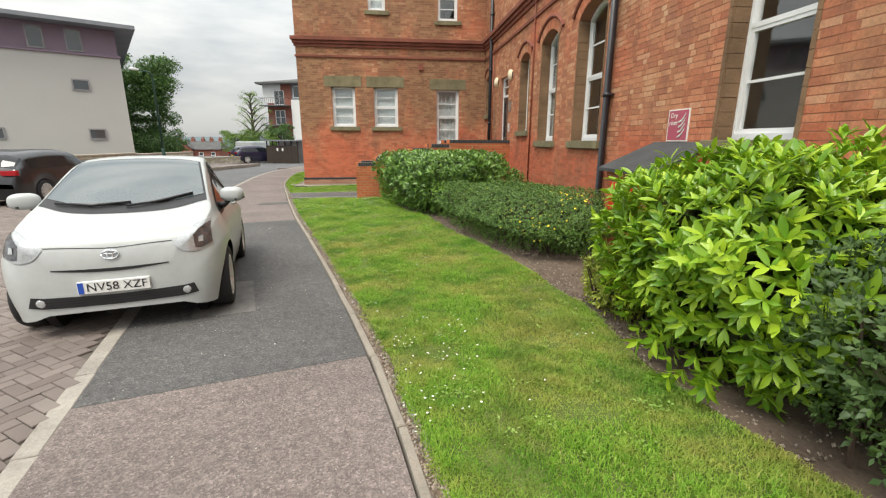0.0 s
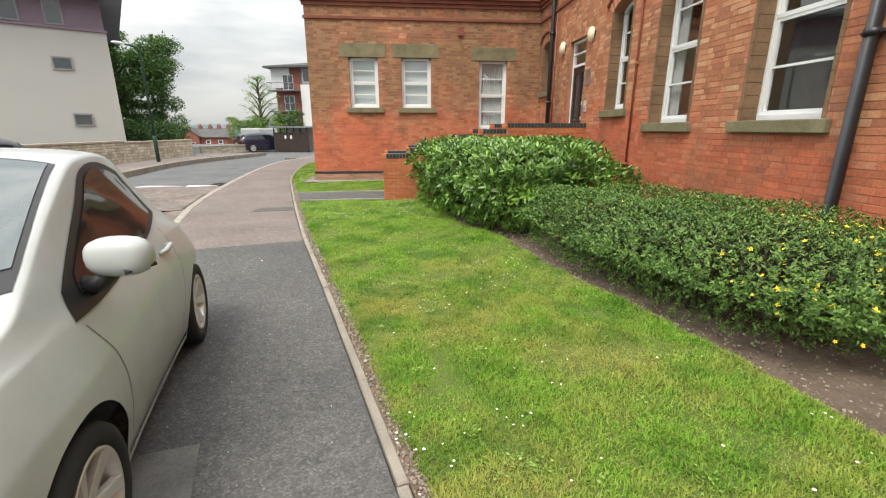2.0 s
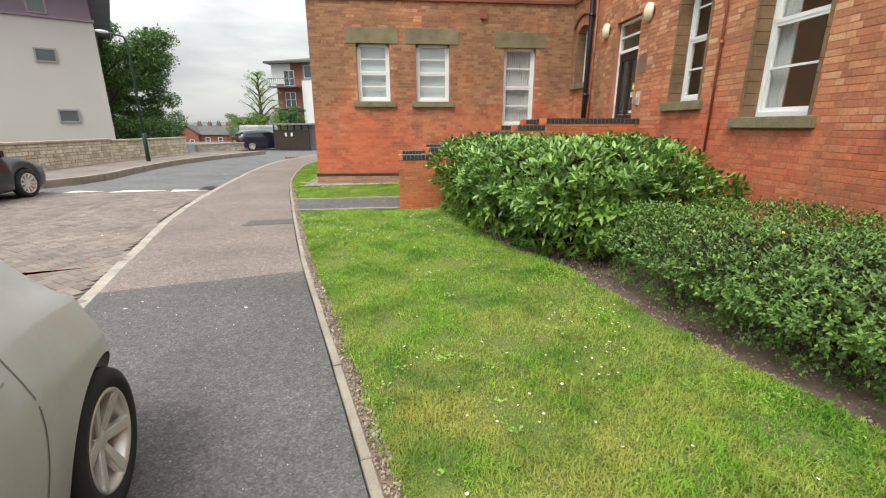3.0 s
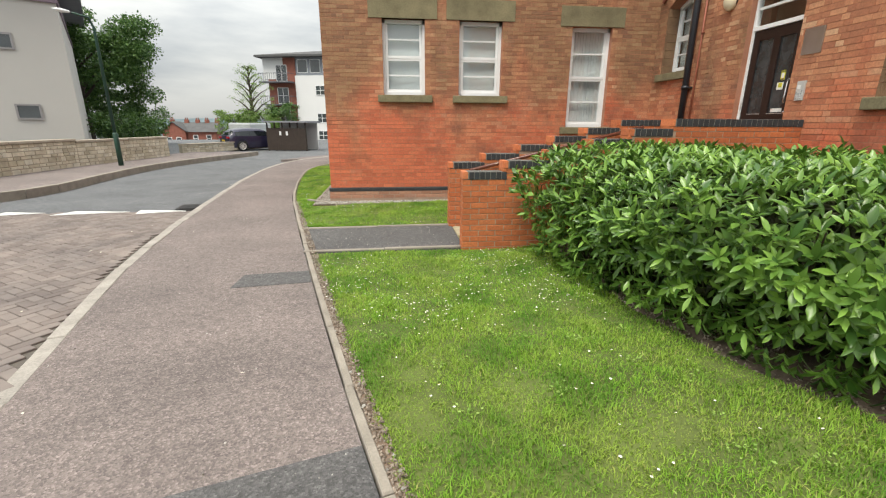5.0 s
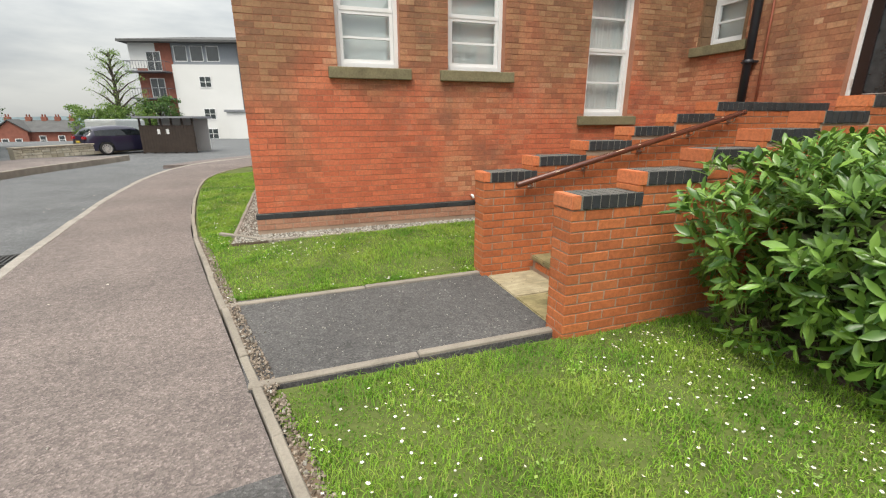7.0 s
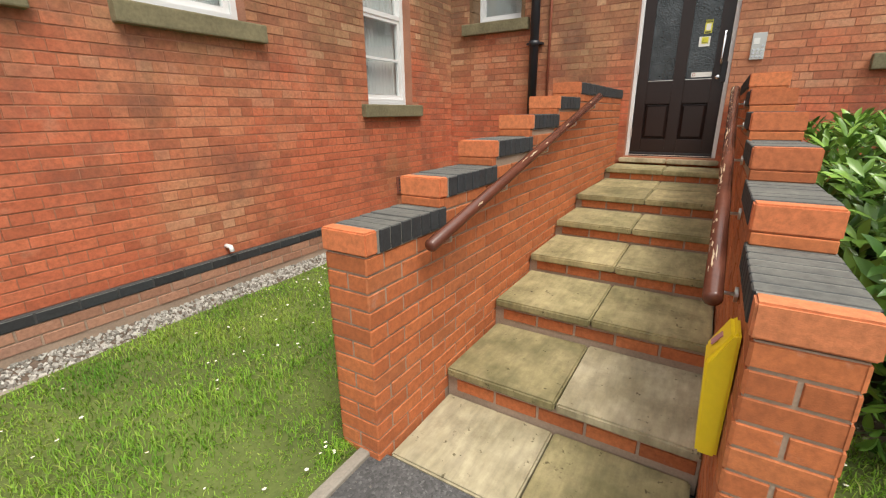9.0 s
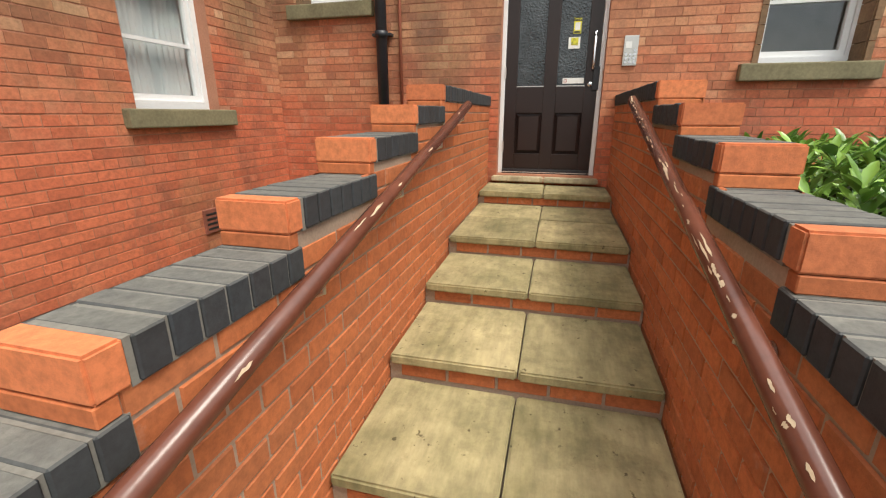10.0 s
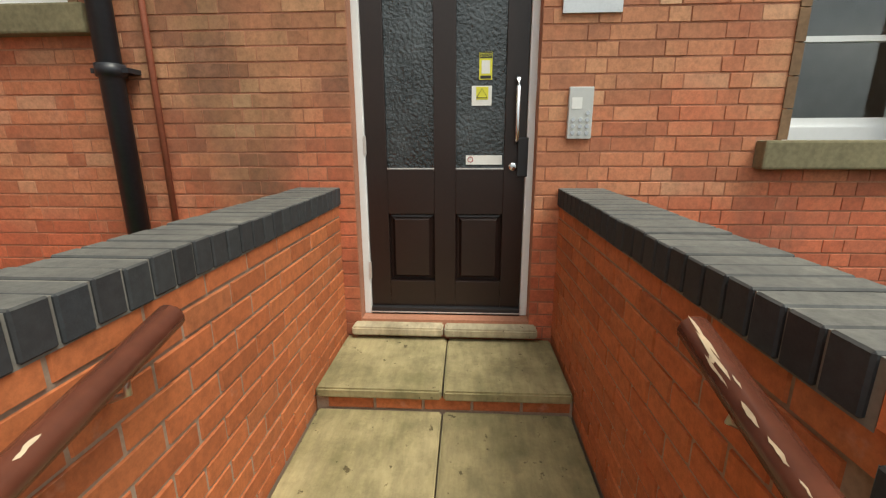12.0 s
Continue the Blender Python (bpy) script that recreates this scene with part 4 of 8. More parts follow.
def stair_wall(label, y0, y1, inner_north):
    """A stepped brick wall with a blue brick-on-edge coping; y0..y1 its thickness; bricks on both faces and the end."""
    root = tagged(boxes("stair_wall", M["mortar_new"], None, *[(a + (0.008 if k == 0 else 0.0), b, y0 + 0.008, y1 - 0.008, -0.1, z - CAP_H) for k, (a, b, z) in enumerate(CAPS)]), label, "wall", "walls beside the steps")

    def top(u):
        x = PIER_X + u
        for a, b, z in CAPS:
            if x <= b:
                return z - CAP_H
        return CAPS[-1][2] - CAP_H

    def foot(u):
        x = PIER_X + u
        zz = 0.02
        for xs_, z in TREADS:
            if x > xs_ + 0.1:
                zz = z
        return zz - 0.03

    south = Matrix.Translation((PIER_X, y0 + 0.008, 0))
    north = Matrix(((1, 0, 0, PIER_X), (0, -1, 0, y1 - 0.008), (0, 0, 1, 0), (0, 0, 0, 1)))
    end = Matrix(((0, 1, 0, PIER_X + 0.008), (-1, 0, 0, y1 - 0.004), (0, 0, 1, 0), (0, 0, 0, 1)))
    L = WALL_X - PIER_X
    z_start = 1.05 - CAP_H - 14 * 0.075
    inside, outside = (north, south) if inner_north else (south, north)
    tops = CAPS[-1][2] - CAP_H
    n_c = 14 + 10
    lay_bricks(root, inside, L, z_start, z_start + n_c * 0.075, [], M["new_brick_one"], M["new_brick_all"], (0.0, L, 0, 2), bond="stretcher", top=top, bottom=foot, limit=300)
    lay_bricks(root, outside, L, z_start, z_start + n_c * 0.075, [], M["new_brick_one"], M["new_brick_all"], None, bond="stretcher", top=top)
    # the low end: a whole brick and two headers in turn
    for c in range(14):
        for uc, w in ((0.106, 0.212),) if c % 2 else ((0.051, 0.1025), (0.1615, 0.1025)):
            ob = new("brick", brick_mesh(w, M["new_brick_one"]))
            ob.parent, ob.matrix_world = root, end @ Matrix.Translation((uc, 0, z_start + (c + 0.5) * 0.075))
    # a course of bricks closes each step of the wall under its coping block
    for (a, b, z), (_, _, low) in zip(CAPS[1:], CAPS):
        h = z - CAP_H - low
        bm = bmesh.new()
        box(bm, -0.0225, 0.0225, -(y1 - y0) / 2, (y1 - y0) / 2, -h / 2, h / 2 + 0.004)
        bmesh.ops.bevel(bm, geom=bm.edges[:], offset=0.003, segments=1, affect="EDGES")
        ob = part("brick", bm, M["new_brick_one"], root)
        ob.location = (a + 0.0175, (y0 + y1) / 2, low + h / 2)
    # coping: an orange block at the lower end, blue bricks on edge behind it
    for k, (a, b, z) in enumerate(CAPS):
        over = 0.005
        bm = bmesh.new()
        box(bm, a - over, a + 0.065, y0 - over, y1 + over, z - CAP_H + 0.006, z)
        bmesh.ops.bevel(bm, geom=bm.edges[:], offset=0.006, segments=2, affect="EDGES")
        part("coping_block", bm, M["orange_cap"], root, "bright orange coping end block")
        span = b - a - 0.075 + (0.05 if k < len(CAPS) - 1 else 0)
        n = max(2, int(round(span / 0.075)))
        bm = bmesh.new()
        box(bm, a + 0.065, a + 0.075 + span, y0 + 0.0, y1 - 0.0, z - CAP_H, z - 0.004)
        part("coping_joint", bm, M["joint_dark"], root)
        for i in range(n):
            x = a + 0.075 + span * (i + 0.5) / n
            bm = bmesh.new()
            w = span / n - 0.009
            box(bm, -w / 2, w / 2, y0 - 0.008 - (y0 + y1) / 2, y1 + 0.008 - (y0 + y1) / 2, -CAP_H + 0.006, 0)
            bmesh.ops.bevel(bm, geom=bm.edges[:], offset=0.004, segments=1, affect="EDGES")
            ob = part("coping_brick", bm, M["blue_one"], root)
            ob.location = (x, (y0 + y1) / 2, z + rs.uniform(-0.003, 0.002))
    return root


stair_wall("stepped orange brick wall with blue brick coping", STEP_IN, STEP_IN + 0.22, False)
stair_wall("stepped orange brick wall with blue coping beside the shrubs", STEP_OUT - 0.22, STEP_OUT, True)

M["rail"] = simple("worn brown painted timber", (0.125, 0.042, 0.026), 0.26, 0.25, 5.0, 35.0, bumps=0.1)
M["bare_wood"] = simple("bare chipped timber", (0.55, 0.42, 0.28), 0.7, 0.3, 20.0, 60.0)
M["steel"] = simple("brushed steel", (0.62, 0.61, 0.60), 0.28, 0.1, 5.0, 80.0, metal=1.0)


def handrail(y, wall_y, x0, z0, x1, z1, label, chips):
    root = empty("handrail", Matrix.Identity(4), label, "handrail", "handrails")
    bm = bmesh.new()
    tube(bm, [(x0 - 0.01, y, z0 - 0.004), (x0, y, z0), (x1, y, z1), (x1 + 0.01, y, z1 + 0.004)], [0.02, 0.029, 0.029, 0.02], 14)
    part("rail", bm, M["rail"], root, smooth=True)
    for f in (0.06, 0.28, 0.52, 0.75, 0.95):
        bx, bz = x0 + (x1 - x0) * f, z0 + (z1 - z0) * f
        bm = bmesh.new()
        tube(bm, [(bx, y, bz - 0.02), (bx, y, bz - 0.06), (bx, (y + wall_y) / 2, bz - 0.075), (bx, wall_y, bz - 0.075)], 0.007, 8)
        br = part("bracket", bm, M["steel"], root, smooth=True)
        bm = bmesh.new()
        s = 1 if wall_y > y else -1
        tube(bm, [(bx, wall_y - s * 0.010, bz - 0.075), (bx, wall_y, bz - 0.075)], 0.026, 14)
        part("rose", bm, M["steel"], br)
    r = random.Random(int(y * 100))
    d = Vector((x1 - x0, 0, z1 - z0)).normalized()
    upv = Vector((-d.z, 0, d.x))
    side = -1 if wall_y > y else 1
    for _ in range(chips):
        bm = bmesh.new()
        f = r.random() ** 0.5 if r.random() < 0.7 else r.random()
        c = Vector((x0 + (x1 - x0) * f, y, z0 + (z1 - z0) * f))
        ang = r.gauss(0.75, 0.25)
        ln, wd = r.choice((0.008, 0.012, 0.02, 0.035, 0.055)) * r.uniform(0.7, 1.2), r.uniform(0.05, 0.2)
        pts = []
        for k in range(7):
            t = -1 + 2 * k / 6
            for sgn in (-1, 1):
                a = ang + sgn * wd * (1 - t ** 4) * r.uniform(0.35, 1) + 0.02 * math.sin(5 * t + f * 40)
                pts.append(c + d * (t * ln) + (math.cos(a) * upv + math.sin(a) * Vector((0, side, 0))) * 0.0296)
        vs = [bm.verts.new(p) for p in pts]
        for k in range(6):
            if (vs[2 * k].co - vs[2 * k + 1].co).length + (vs[2 * k + 2].co - vs[2 * k + 3].co).length > 1e-4:
                bm.faces.new((vs[2 * k], vs[2 * k + 1], vs[2 * k + 3], vs[2 * k + 2]))
        part("chipped_patch", bm, M["bare_wood"], root, "bare wood where the paint has chipped")
    return root


handrail(STEP_IN - 0.075, STEP_IN, -0.52, 0.93, 2.28, 1.60, "worn brown handrail along the stair wall", 6)
handrail(STEP_OUT + 0.075, STEP_OUT, -0.50, 0.91, 2.22, 1.62, "brown handrail with heavily chipped paint", 60)

# yellow grit box lid leaning by the low end of the wall
M["yellow"] = simple("yellow plastic", (0.85, 0.62, 0.02), 0.45, 0.08, 4.0, 50.0, bumps=0.05)
M["sign_mauve"] = simple("mauve label", (0.45, 0.2, 0.25), 0.5, 0.05, bumps=0.0)
pb = empty("yellow_box", Matrix.Identity(4), "bright yellow plastic wall box on the stair wall", "wall box")
bm = bmesh.new()
prof = [(0.50, 0.0), (0.50, 0.055), (0.80, 0.07), (0.90, 0.02), (0.90, 0.0)]
ends = [[bm.verts.new((x, STEP_OUT + 0.002 + d, z)) for z, d in prof] for x in (-0.71, -0.58)]
for k in range(len(prof)):
    bm.faces.new((ends[0][k], ends[0][(k + 1) % len(prof)], ends[1][(k + 1) % len(prof)], ends[1][k]))
bm.faces.new(ends[0][::-1])
bm.faces.new(ends[1])
bmesh.ops.recalc_face_normals(bm, faces=bm.faces)
bmesh.ops.bevel(bm, geom=bm.edges[:], offset=0.008, segments=2, affect="EDGES")
part("body", bm, M["yellow"], pb)
bm = bmesh.new()
box(bm, -0.66, -0.63, -0.002, 0.002, -0.02, 0.02)
bm.transform(Matrix.Translation((0, STEP_OUT + 0.052, 0.85)) @ pose(0, 0, 0, 35, 0, 0))
part("front_label", bm, M["sign_mauve"], pb, "small mauve label")

# ---- the small white car parked half on the path ----
from mathutils.bvhtree import BVHTree


def spline(keys, t):
    """Smooth value through (t, value) keys."""
    if t <= keys[0][0]:
        return keys[0][1]
    for i in range(len(keys) - 1):
        (t0, a), (t1, b) = keys[i], keys[i + 1]
        if t <= t1:
            p = keys[i - 1] if i else (2 * t0 - t1, a)
            q = keys[i + 2] if i + 2 < len(keys) else (2 * t1 - t0, b)
            m0 = (b - p[1]) / (t1 - p[0]) * (t1 - t0)
            m1 = (q[1] - a) / (q[0] - t0) * (t1 - t0)
            f = (t - t0) / (t1 - t0)
            return (2 * f ** 3 - 3 * f * f + 1) * a + (f ** 3 - 2 * f * f + f) * m0 + (-2 * f ** 3 + 3 * f * f) * b + (f ** 3 - f * f) * m1
    return keys[-1][1]


AXLE_F, AXLE_R, WHEEL_R = -0.97, 1.03, 0.303
CAR_TOP = [(-1.50, 0.64), (-1.49, 0.73), (-1.465, 0.80), (-1.41, 0.87), (-1.3, 0.925), (-1.15, 0.97), (-1.0, 1.01), (-0.85, 1.075), (-0.6, 1.205), (-0.3, 1.345), (-0.05, 1.44), (0.2, 1.485), (0.6, 1.478), (0.95, 1.405), (1.13, 1.31), (1.26, 1.14), (1.36, 0.97), (1.45, 0.87), (1.49, 0.78)]
CAR_BELT = [(-1.50, 0.56), (-1.46, 0.70), (-1.38, 0.80), (-1.2, 0.885), (-0.95, 0.915), (-0.78, 0.915), (-0.3, 0.925), (0.3, 0.945), (0.8, 0.93), (1.2, 0.88), (1.4, 0.80), (1.49, 0.68)]
CAR_W = [(-1.50, 0.50), (-1.485, 0.60), (-1.45, 0.68), (-1.38, 0.75), (-1.27, 0.80), (-1.1, 0.825), (-0.95, 0.835), (0.0, 0.835), (0.6, 0.84), (1.0, 0.84), (1.2, 0.81), (1.35, 0.74), (1.44, 0.62), (1.49, 0.5)]
CAR_ROOF = [(-1.50, 0.44), (-1.45, 0.60), (-1.3, 0.69), (-0.95, 0.735), (-0.78, 0.715), (-0.5, 0.675), (-0.2, 0.64), (0.1, 0.60), (0.6, 0.555), (1.0, 0.50), (1.25, 0.49), (1.4, 0.55), (1.49, 0.47)]
CAR_BOT = [(-1.50, 0.235), (-1.485, 0.20), (-1.4, 0.175), (-1.3, 0.175), (1.3, 0.2), (1.42, 0.26), (1.49, 0.36)]


def car_bottom(y):
    z = spline(CAR_BOT, y)
    for a in (AXLE_F, AXLE_R):
        d = 0.365 ** 2 - (y - a) ** 2
        if d > 0:
            z = max(z, WHEEL_R + math.sqrt(d))
    return z


def car_section(y, v):
    """A point on the left half of the body at length y; v runs 0 at the sill to 1 at the belt and 2 at the roof's middle."""
    zb, zbelt, zt = car_bottom(y), spline(CAR_BELT, y), spline(CAR_TOP, y)
    w, wr = spline(CAR_W, y), spline(CAR_ROOF, y)
    flare = 0.028 * sum(math.exp(-((y - a) / 0.33) ** 2) for a in (AXLE_F, AXLE_R))
    if v <= 1:
        z = zb + (zbelt - zb) * v
        g = (z - 0.2) / max(0.1, zbelt - 0.2)
        x = w * (0.955 + 0.075 * math.sin(math.pi * min(1, max(0, g)) ** 0.9 * 0.86) - 0.05 * max(0, g - 0.75) / 0.25) + flare * (1 - g)
        return Vector((x, y, z))
    k = v - 1
    w0 = w * (0.955 + 0.075 * math.sin(math.pi * 0.86) - 0.05)
    if k < 0.5:
        f = k / 0.5
        x = w0 + (wr - w0) * (f ** 0.8)
        z = zbelt + (zt - 0.06 * min(1, (zt - zbelt) * 4) - zbelt) * (f ** 0.95)
        return Vector((x, y, z))
    f = (k - 0.5) / 0.5
    x = wr * math.cos(f * math.pi / 2)
    drop = 0.06 * min(1, (zt - zbelt) * 4)
    z = zt - drop + drop * math.sin(f * math.pi / 2) ** 0.8
    return Vector((x, y, z))


def car_skin(y0, y1, v0, v1, ny, nv, both=True, lift=0.0):
    bm = bmesh.new()
    for s in ((1, -1) if both else (1,)):
        grid = []
        for i in range(ny + 1):
            y = y0 + (y1 - y0) * i / ny
            row = []
            for j in range(nv + 1):
                p = car_section(y, v0 + (v1 - v0) * j / nv)
                row.append(bm.verts.new((s * p.x, p.y, p.z)))
            grid.append(row)
        for i in range(ny):
            for j in range(nv):
                q = (grid[i][j], grid[i + 1][j], grid[i + 1][j + 1], grid[i][j + 1])
                bm.faces.new(q if s > 0 else q[::-1])
    bmesh.ops.remove_doubles(bm, verts=bm.verts, dist=0.0005)
    return bm


def paint_mat(name, c, coat=0.6):
    m, n, l, b = node_mat(name)
    dirt = ramp(n, l, pos_noise(n, l, 5.0, 6.0, 0.65), [(0.35, tuple(v * 0.9 for v in c)), (0.65, c)])
    l.new(dirt, b.inputs["Base Color"])
    b.inputs["Roughness"].default_value = 0.3
    b.inputs["Coat Weight"].default_value, b.inputs["Coat Roughness"].default_value = coat, 0.06
    return m


M["car_white"] = paint_mat("pearl white car paint", (0.46, 0.485, 0.48), 0.2)
M["car_black"] = paint_mat("black car paint", (0.012, 0.012, 0.016))
M["car_navy"] = paint_mat("dark navy car paint", (0.016, 0.014, 0.04))
M["rubber"] = simple("black tyre rubber", (0.02, 0.02, 0.021), 0.8, 0.3, 6.0, 90.0)
M["trim_black"] = simple("black plastic trim", (0.018, 0.018, 0.02), 0.45, 0.2, 6.0, 90.0)
M["alloy"] = simple("silver alloy", (0.68, 0.66, 0.63), 0.35, 0.1, 6.0, 60.0, metal=0.45)
M["shut_grey"] = simple("shadowed panel gap", (0.16, 0.165, 0.165), 0.8, 0.1, bumps=0.0)
M["car_glass"] = simple("dark car glass", (0.012, 0.015, 0.017), 0.04, 0.2, 2.0, 30.0, bumps=0.0, spec=0.5)
M["screen_glass"] = simple("pale reflecting windscreen", (0.055, 0.075, 0.08), 0.05, 0.15, 1.0, 30.0, bumps=0.0, spec=1.6)
M["lens"] = simple("clear lamp lens", (0.45, 0.47, 0.48), 0.10, 0.3, 9.0, 40.0, bumps=0.0, metal=0.3, spec=1.0)
M["lamp_bowl"] = simple("smoky lamp bowl", (0.20, 0.20, 0.21), 0.12, 0.6, 22.0, 60.0, metal=0.7)
M["lamp_dark"] = simple("dark lamp bowl", (0.05, 0.05, 0.055), 0.15, 0.4, 20.0, 60.0, metal=0.4)
M["chrome"] = simple("chrome", (0.75, 0.75, 0.76), 0.1, 0.05, 5.0, 60.0, metal=1.0, bumps=0.0)
M["plate_white"] = simple("white number plate", (0.75, 0.76, 0.74), 0.35, 0.04, 5.0, 60.0, bumps=0.0)
M["plate_yellow"] = simple("yellow number plate", (0.70, 0.50, 0.05), 0.35, 0.04, 5.0, 60.0, bumps=0.0)
M["plate_blue"] = simple("blue plate band", (0.02, 0.08, 0.42), 0.35, 0.04, 5.0, 60.0, bumps=0.0)
M["lamp_red"] = simple("red tail lamp", (0.35, 0.01, 0.015), 0.15, 0.2, 8.0, 60.0, bumps=0.0)


def wheel(parent, x, y, side, radius, material="alloy", spokes=6):
    """A wheel with tyre and spoked rim; side +1 faces +x."""
    root = new("wheel")
    root.parent = parent
    root.matrix_basis = Matrix.Translation((x, y, radius))
    bm = bmesh.new()
    prof = [(-0.09, 0.70), (-0.095, 0.85), (-0.085, 0.96), (-0.06, 1.0), (0.06, 1.0), (0.085, 0.96), (0.095, 0.85), (0.088, 0.72), (0.06, 0.68)]
    k = 40
    rings = [[bm.verts.new((side * px, math.cos(a) * pr * radius, math.sin(a) * pr * radius)) for px, pr in prof] for a in (2 * math.pi * i / k for i in range(k))]
    for i in range(k):
        for j in range(len(prof) - 1):
            bm.faces.new((rings[i][j], rings[(i + 1) % k][j], rings[(i + 1) % k][j + 1], rings[i][j + 1]))
    part("tyre", bm, M["rubber"], root, smooth=True)
    bm = bmesh.new()
    prof = [(0.06, 0.70), (0.085, 0.70), (0.088, 0.66), (0.07, 0.62), (-0.03, 0.60)]
    rings = [[bm.verts.new((side * px, math.cos(a) * pr * radius, math.sin(a) * pr * radius)) for px, pr in prof] for a in (2 * math.pi * i / k for i in range(k))]
    for i in range(k):
        for j in range(len(prof) - 1):
            bm.faces.new((rings[i][j], rings[(i + 1) % k][j], rings[(i + 1) % k][j + 1], rings[i][j + 1]))
    rim = part("rim", bm, M[material], root, smooth=True)
    bm = bmesh.new()
    tube(bm, [(side * -0.04, 0, 0), (side * -0.03, 0, 0)], 0.61 * radius, 24)
    part("brake_disc", bm, M["trim_black"], root)
    for s in range(spokes):
        bm = bmesh.new()
        box(bm, -0.018, 0.018, -0.021, 0.021, 0.10 * radius, 0.66 * radius)
        for v in bm.verts:
            f = (v.co.z / radius - 0.1) / 0.56
            v.co.y *= 1 + 0.45 * f
            v.co.x += side * (0.035 + 0.035 * f) - side * 0.0
        bmesh.ops.bevel(bm, geom=bm.edges[:], offset=0.006, segments=2, affect="EDGES")
        bm.transform(Matrix.Rotation(2 * math.pi * s / spokes + 0.3, 4, "X"))
        part("spoke", bm, M[material], root)
    bm = bmesh.new()
    tube(bm, [(side * 0.0, 0, 0), (side * 0.05, 0, 0), (side * 0.056, 0, 0)], [0.17 * radius, 0.16 * radius, 0.11 * radius], 20)
    part("hub_cap", bm, M[material], root, smooth=True)
    return root


def small_car():
    th = 14.4
    root = empty("car", pose(-2.585, 5.17, 0.0, 0, 0, th), "small white hatchback parked half on the path", "car")
    # body shell, without the glass
    body_bm = car_skin(-1.50, 1.49, 0.0, 2.0, 150, 40)
    for y in (-1.50, 1.49):
        ring = [bm_v for bm_v in body_bm.verts if abs(bm_v.co.y - y) < 1e-4]
        ring.sort(key=lambda v: math.atan2(v.co.z - 0.5, v.co.x))
        if len(ring) > 2:
            try:
                body_bm.faces.new(ring)
            except ValueError:
                pass
    bmesh.ops.recalc_face_normals(body_bm, faces=body_bm.faces)
    tree = BVHTree.FromBMesh(body_bm)
    part("body", body_bm, M["car_white"], root, smooth=True)

    def on_front(x, z, lift):
        hit = tree.ray_cast(Vector((x, -3, z)), Vector((0, 1, 0)))
        return (hit[0] + hit[1] * (lift if hit[1].y < 0 else -lift)) if hit[0] else Vector((x, -1.4, z))

    def on_back(x, z, lift):
        hit = tree.ray_cast(Vector((x, 3, z)), Vector((0, -1, 0)))
        return (hit[0] + hit[1] * (lift if hit[1].y > 0 else -lift)) if hit[0] else Vector((x, 1.3, z))

    def on_side(y, z, lift, s=1):
        hit = tree.ray_cast(Vector((s * 3, y, z)), Vector((-s, 0, 0)))
        return (hit[0] + hit[1] * (lift if hit[1].x * s > 0 else -lift)) if hit[0] else Vector((s * 0.8, y, z))

    def on_top(x, y, lift):
        hit = tree.ray_cast(Vector((x, y, 4)), Vector((0, 0, -1)))
        return (hit[0] + hit[1] * (lift if hit[1].z > 0 else -lift)) if hit[0] else Vector((x, y, 1))

    def patch(name, fn, outline_a, outline_b, lift, material, label="", n=12, k=16, parent=None):
        """A thin shell piece laid on the body between two border lines of points."""
        bm = bmesh.new()
        rows = []
        for i in range(k + 1):
            t = i / k
            a = [spline([(q / (len(outline_a) - 1), p[c]) for q, p in enumerate(outline_a)], t) for c in (0, 1)]
            b = [spline([(q / (len(outline_b) - 1), p[c]) for q, p in enumerate(outline_b)], t) for c in (0, 1)]
            rows.append([bm.verts.new(fn(a[0] + (b[0] - a[0]) * j / n, a[1] + (b[1] - a[1]) * j / n, lift)) for j in range(n + 1)])
        for r0, r1 in zip(rows, rows[1:]):
            for j in range(n):
                bm.faces.new((r0[j], r1[j], r1[j + 1], r0[j + 1]))
        return part(name, bm, material, parent or root, label, True)

    # windscreen with its black border, side and rear glass
    patch("windscreen_border", on_top, [(-0.69, -0.80), (-0.4, -0.97), (0, -1.02), (0.4, -0.97), (0.69, -0.80)], [(-0.565, 0.0), (-0.3, 0.04), (0, 0.05), (0.3, 0.04), (0.565, 0.0)], 0.004, M["trim_black"], "black border of the windscreen", 24, 30)
    patch("windscreen", on_top, [(-0.655, -0.70), (-0.4, -0.83), (0, -0.87), (0.4, -0.83), (0.655, -0.70)], [(-0.545, -0.02), (-0.3, 0.01), (0, 0.02), (0.3, 0.01), (0.545, -0.02)], 0.008, M["screen_glass"], "windscreen reflecting the grey sky", 24, 30)
    for s in (1, -1):
        patch("side_window_border", lambda y, z, lift, s=s: on_side(y, z, lift, s), [(-0.70, 0.90), (-0.42, 0.90), (0.0, 0.935), (0.45, 0.985), (0.80, 1.05)], [(-0.64, 1.0), (-0.18, 1.25), (0.1, 1.385), (0.4, 1.405), (0.70, 1.33)], 0.004, M["trim_black"], "black window surround", 14, 30)
        patch("side_window", lambda y, z, lift, s=s: on_side(y, z, lift, s), [(-0.55, 0.955), (-0.25, 0.94), (0.1, 0.965), (0.4, 1.0), (0.70, 1.07)], [(-0.50, 1.03), (-0.10, 1.24), (0.14, 1.36), (0.38, 1.375), (0.63, 1.30)], 0.008, M["car_glass"], "dark side window", 14, 30)
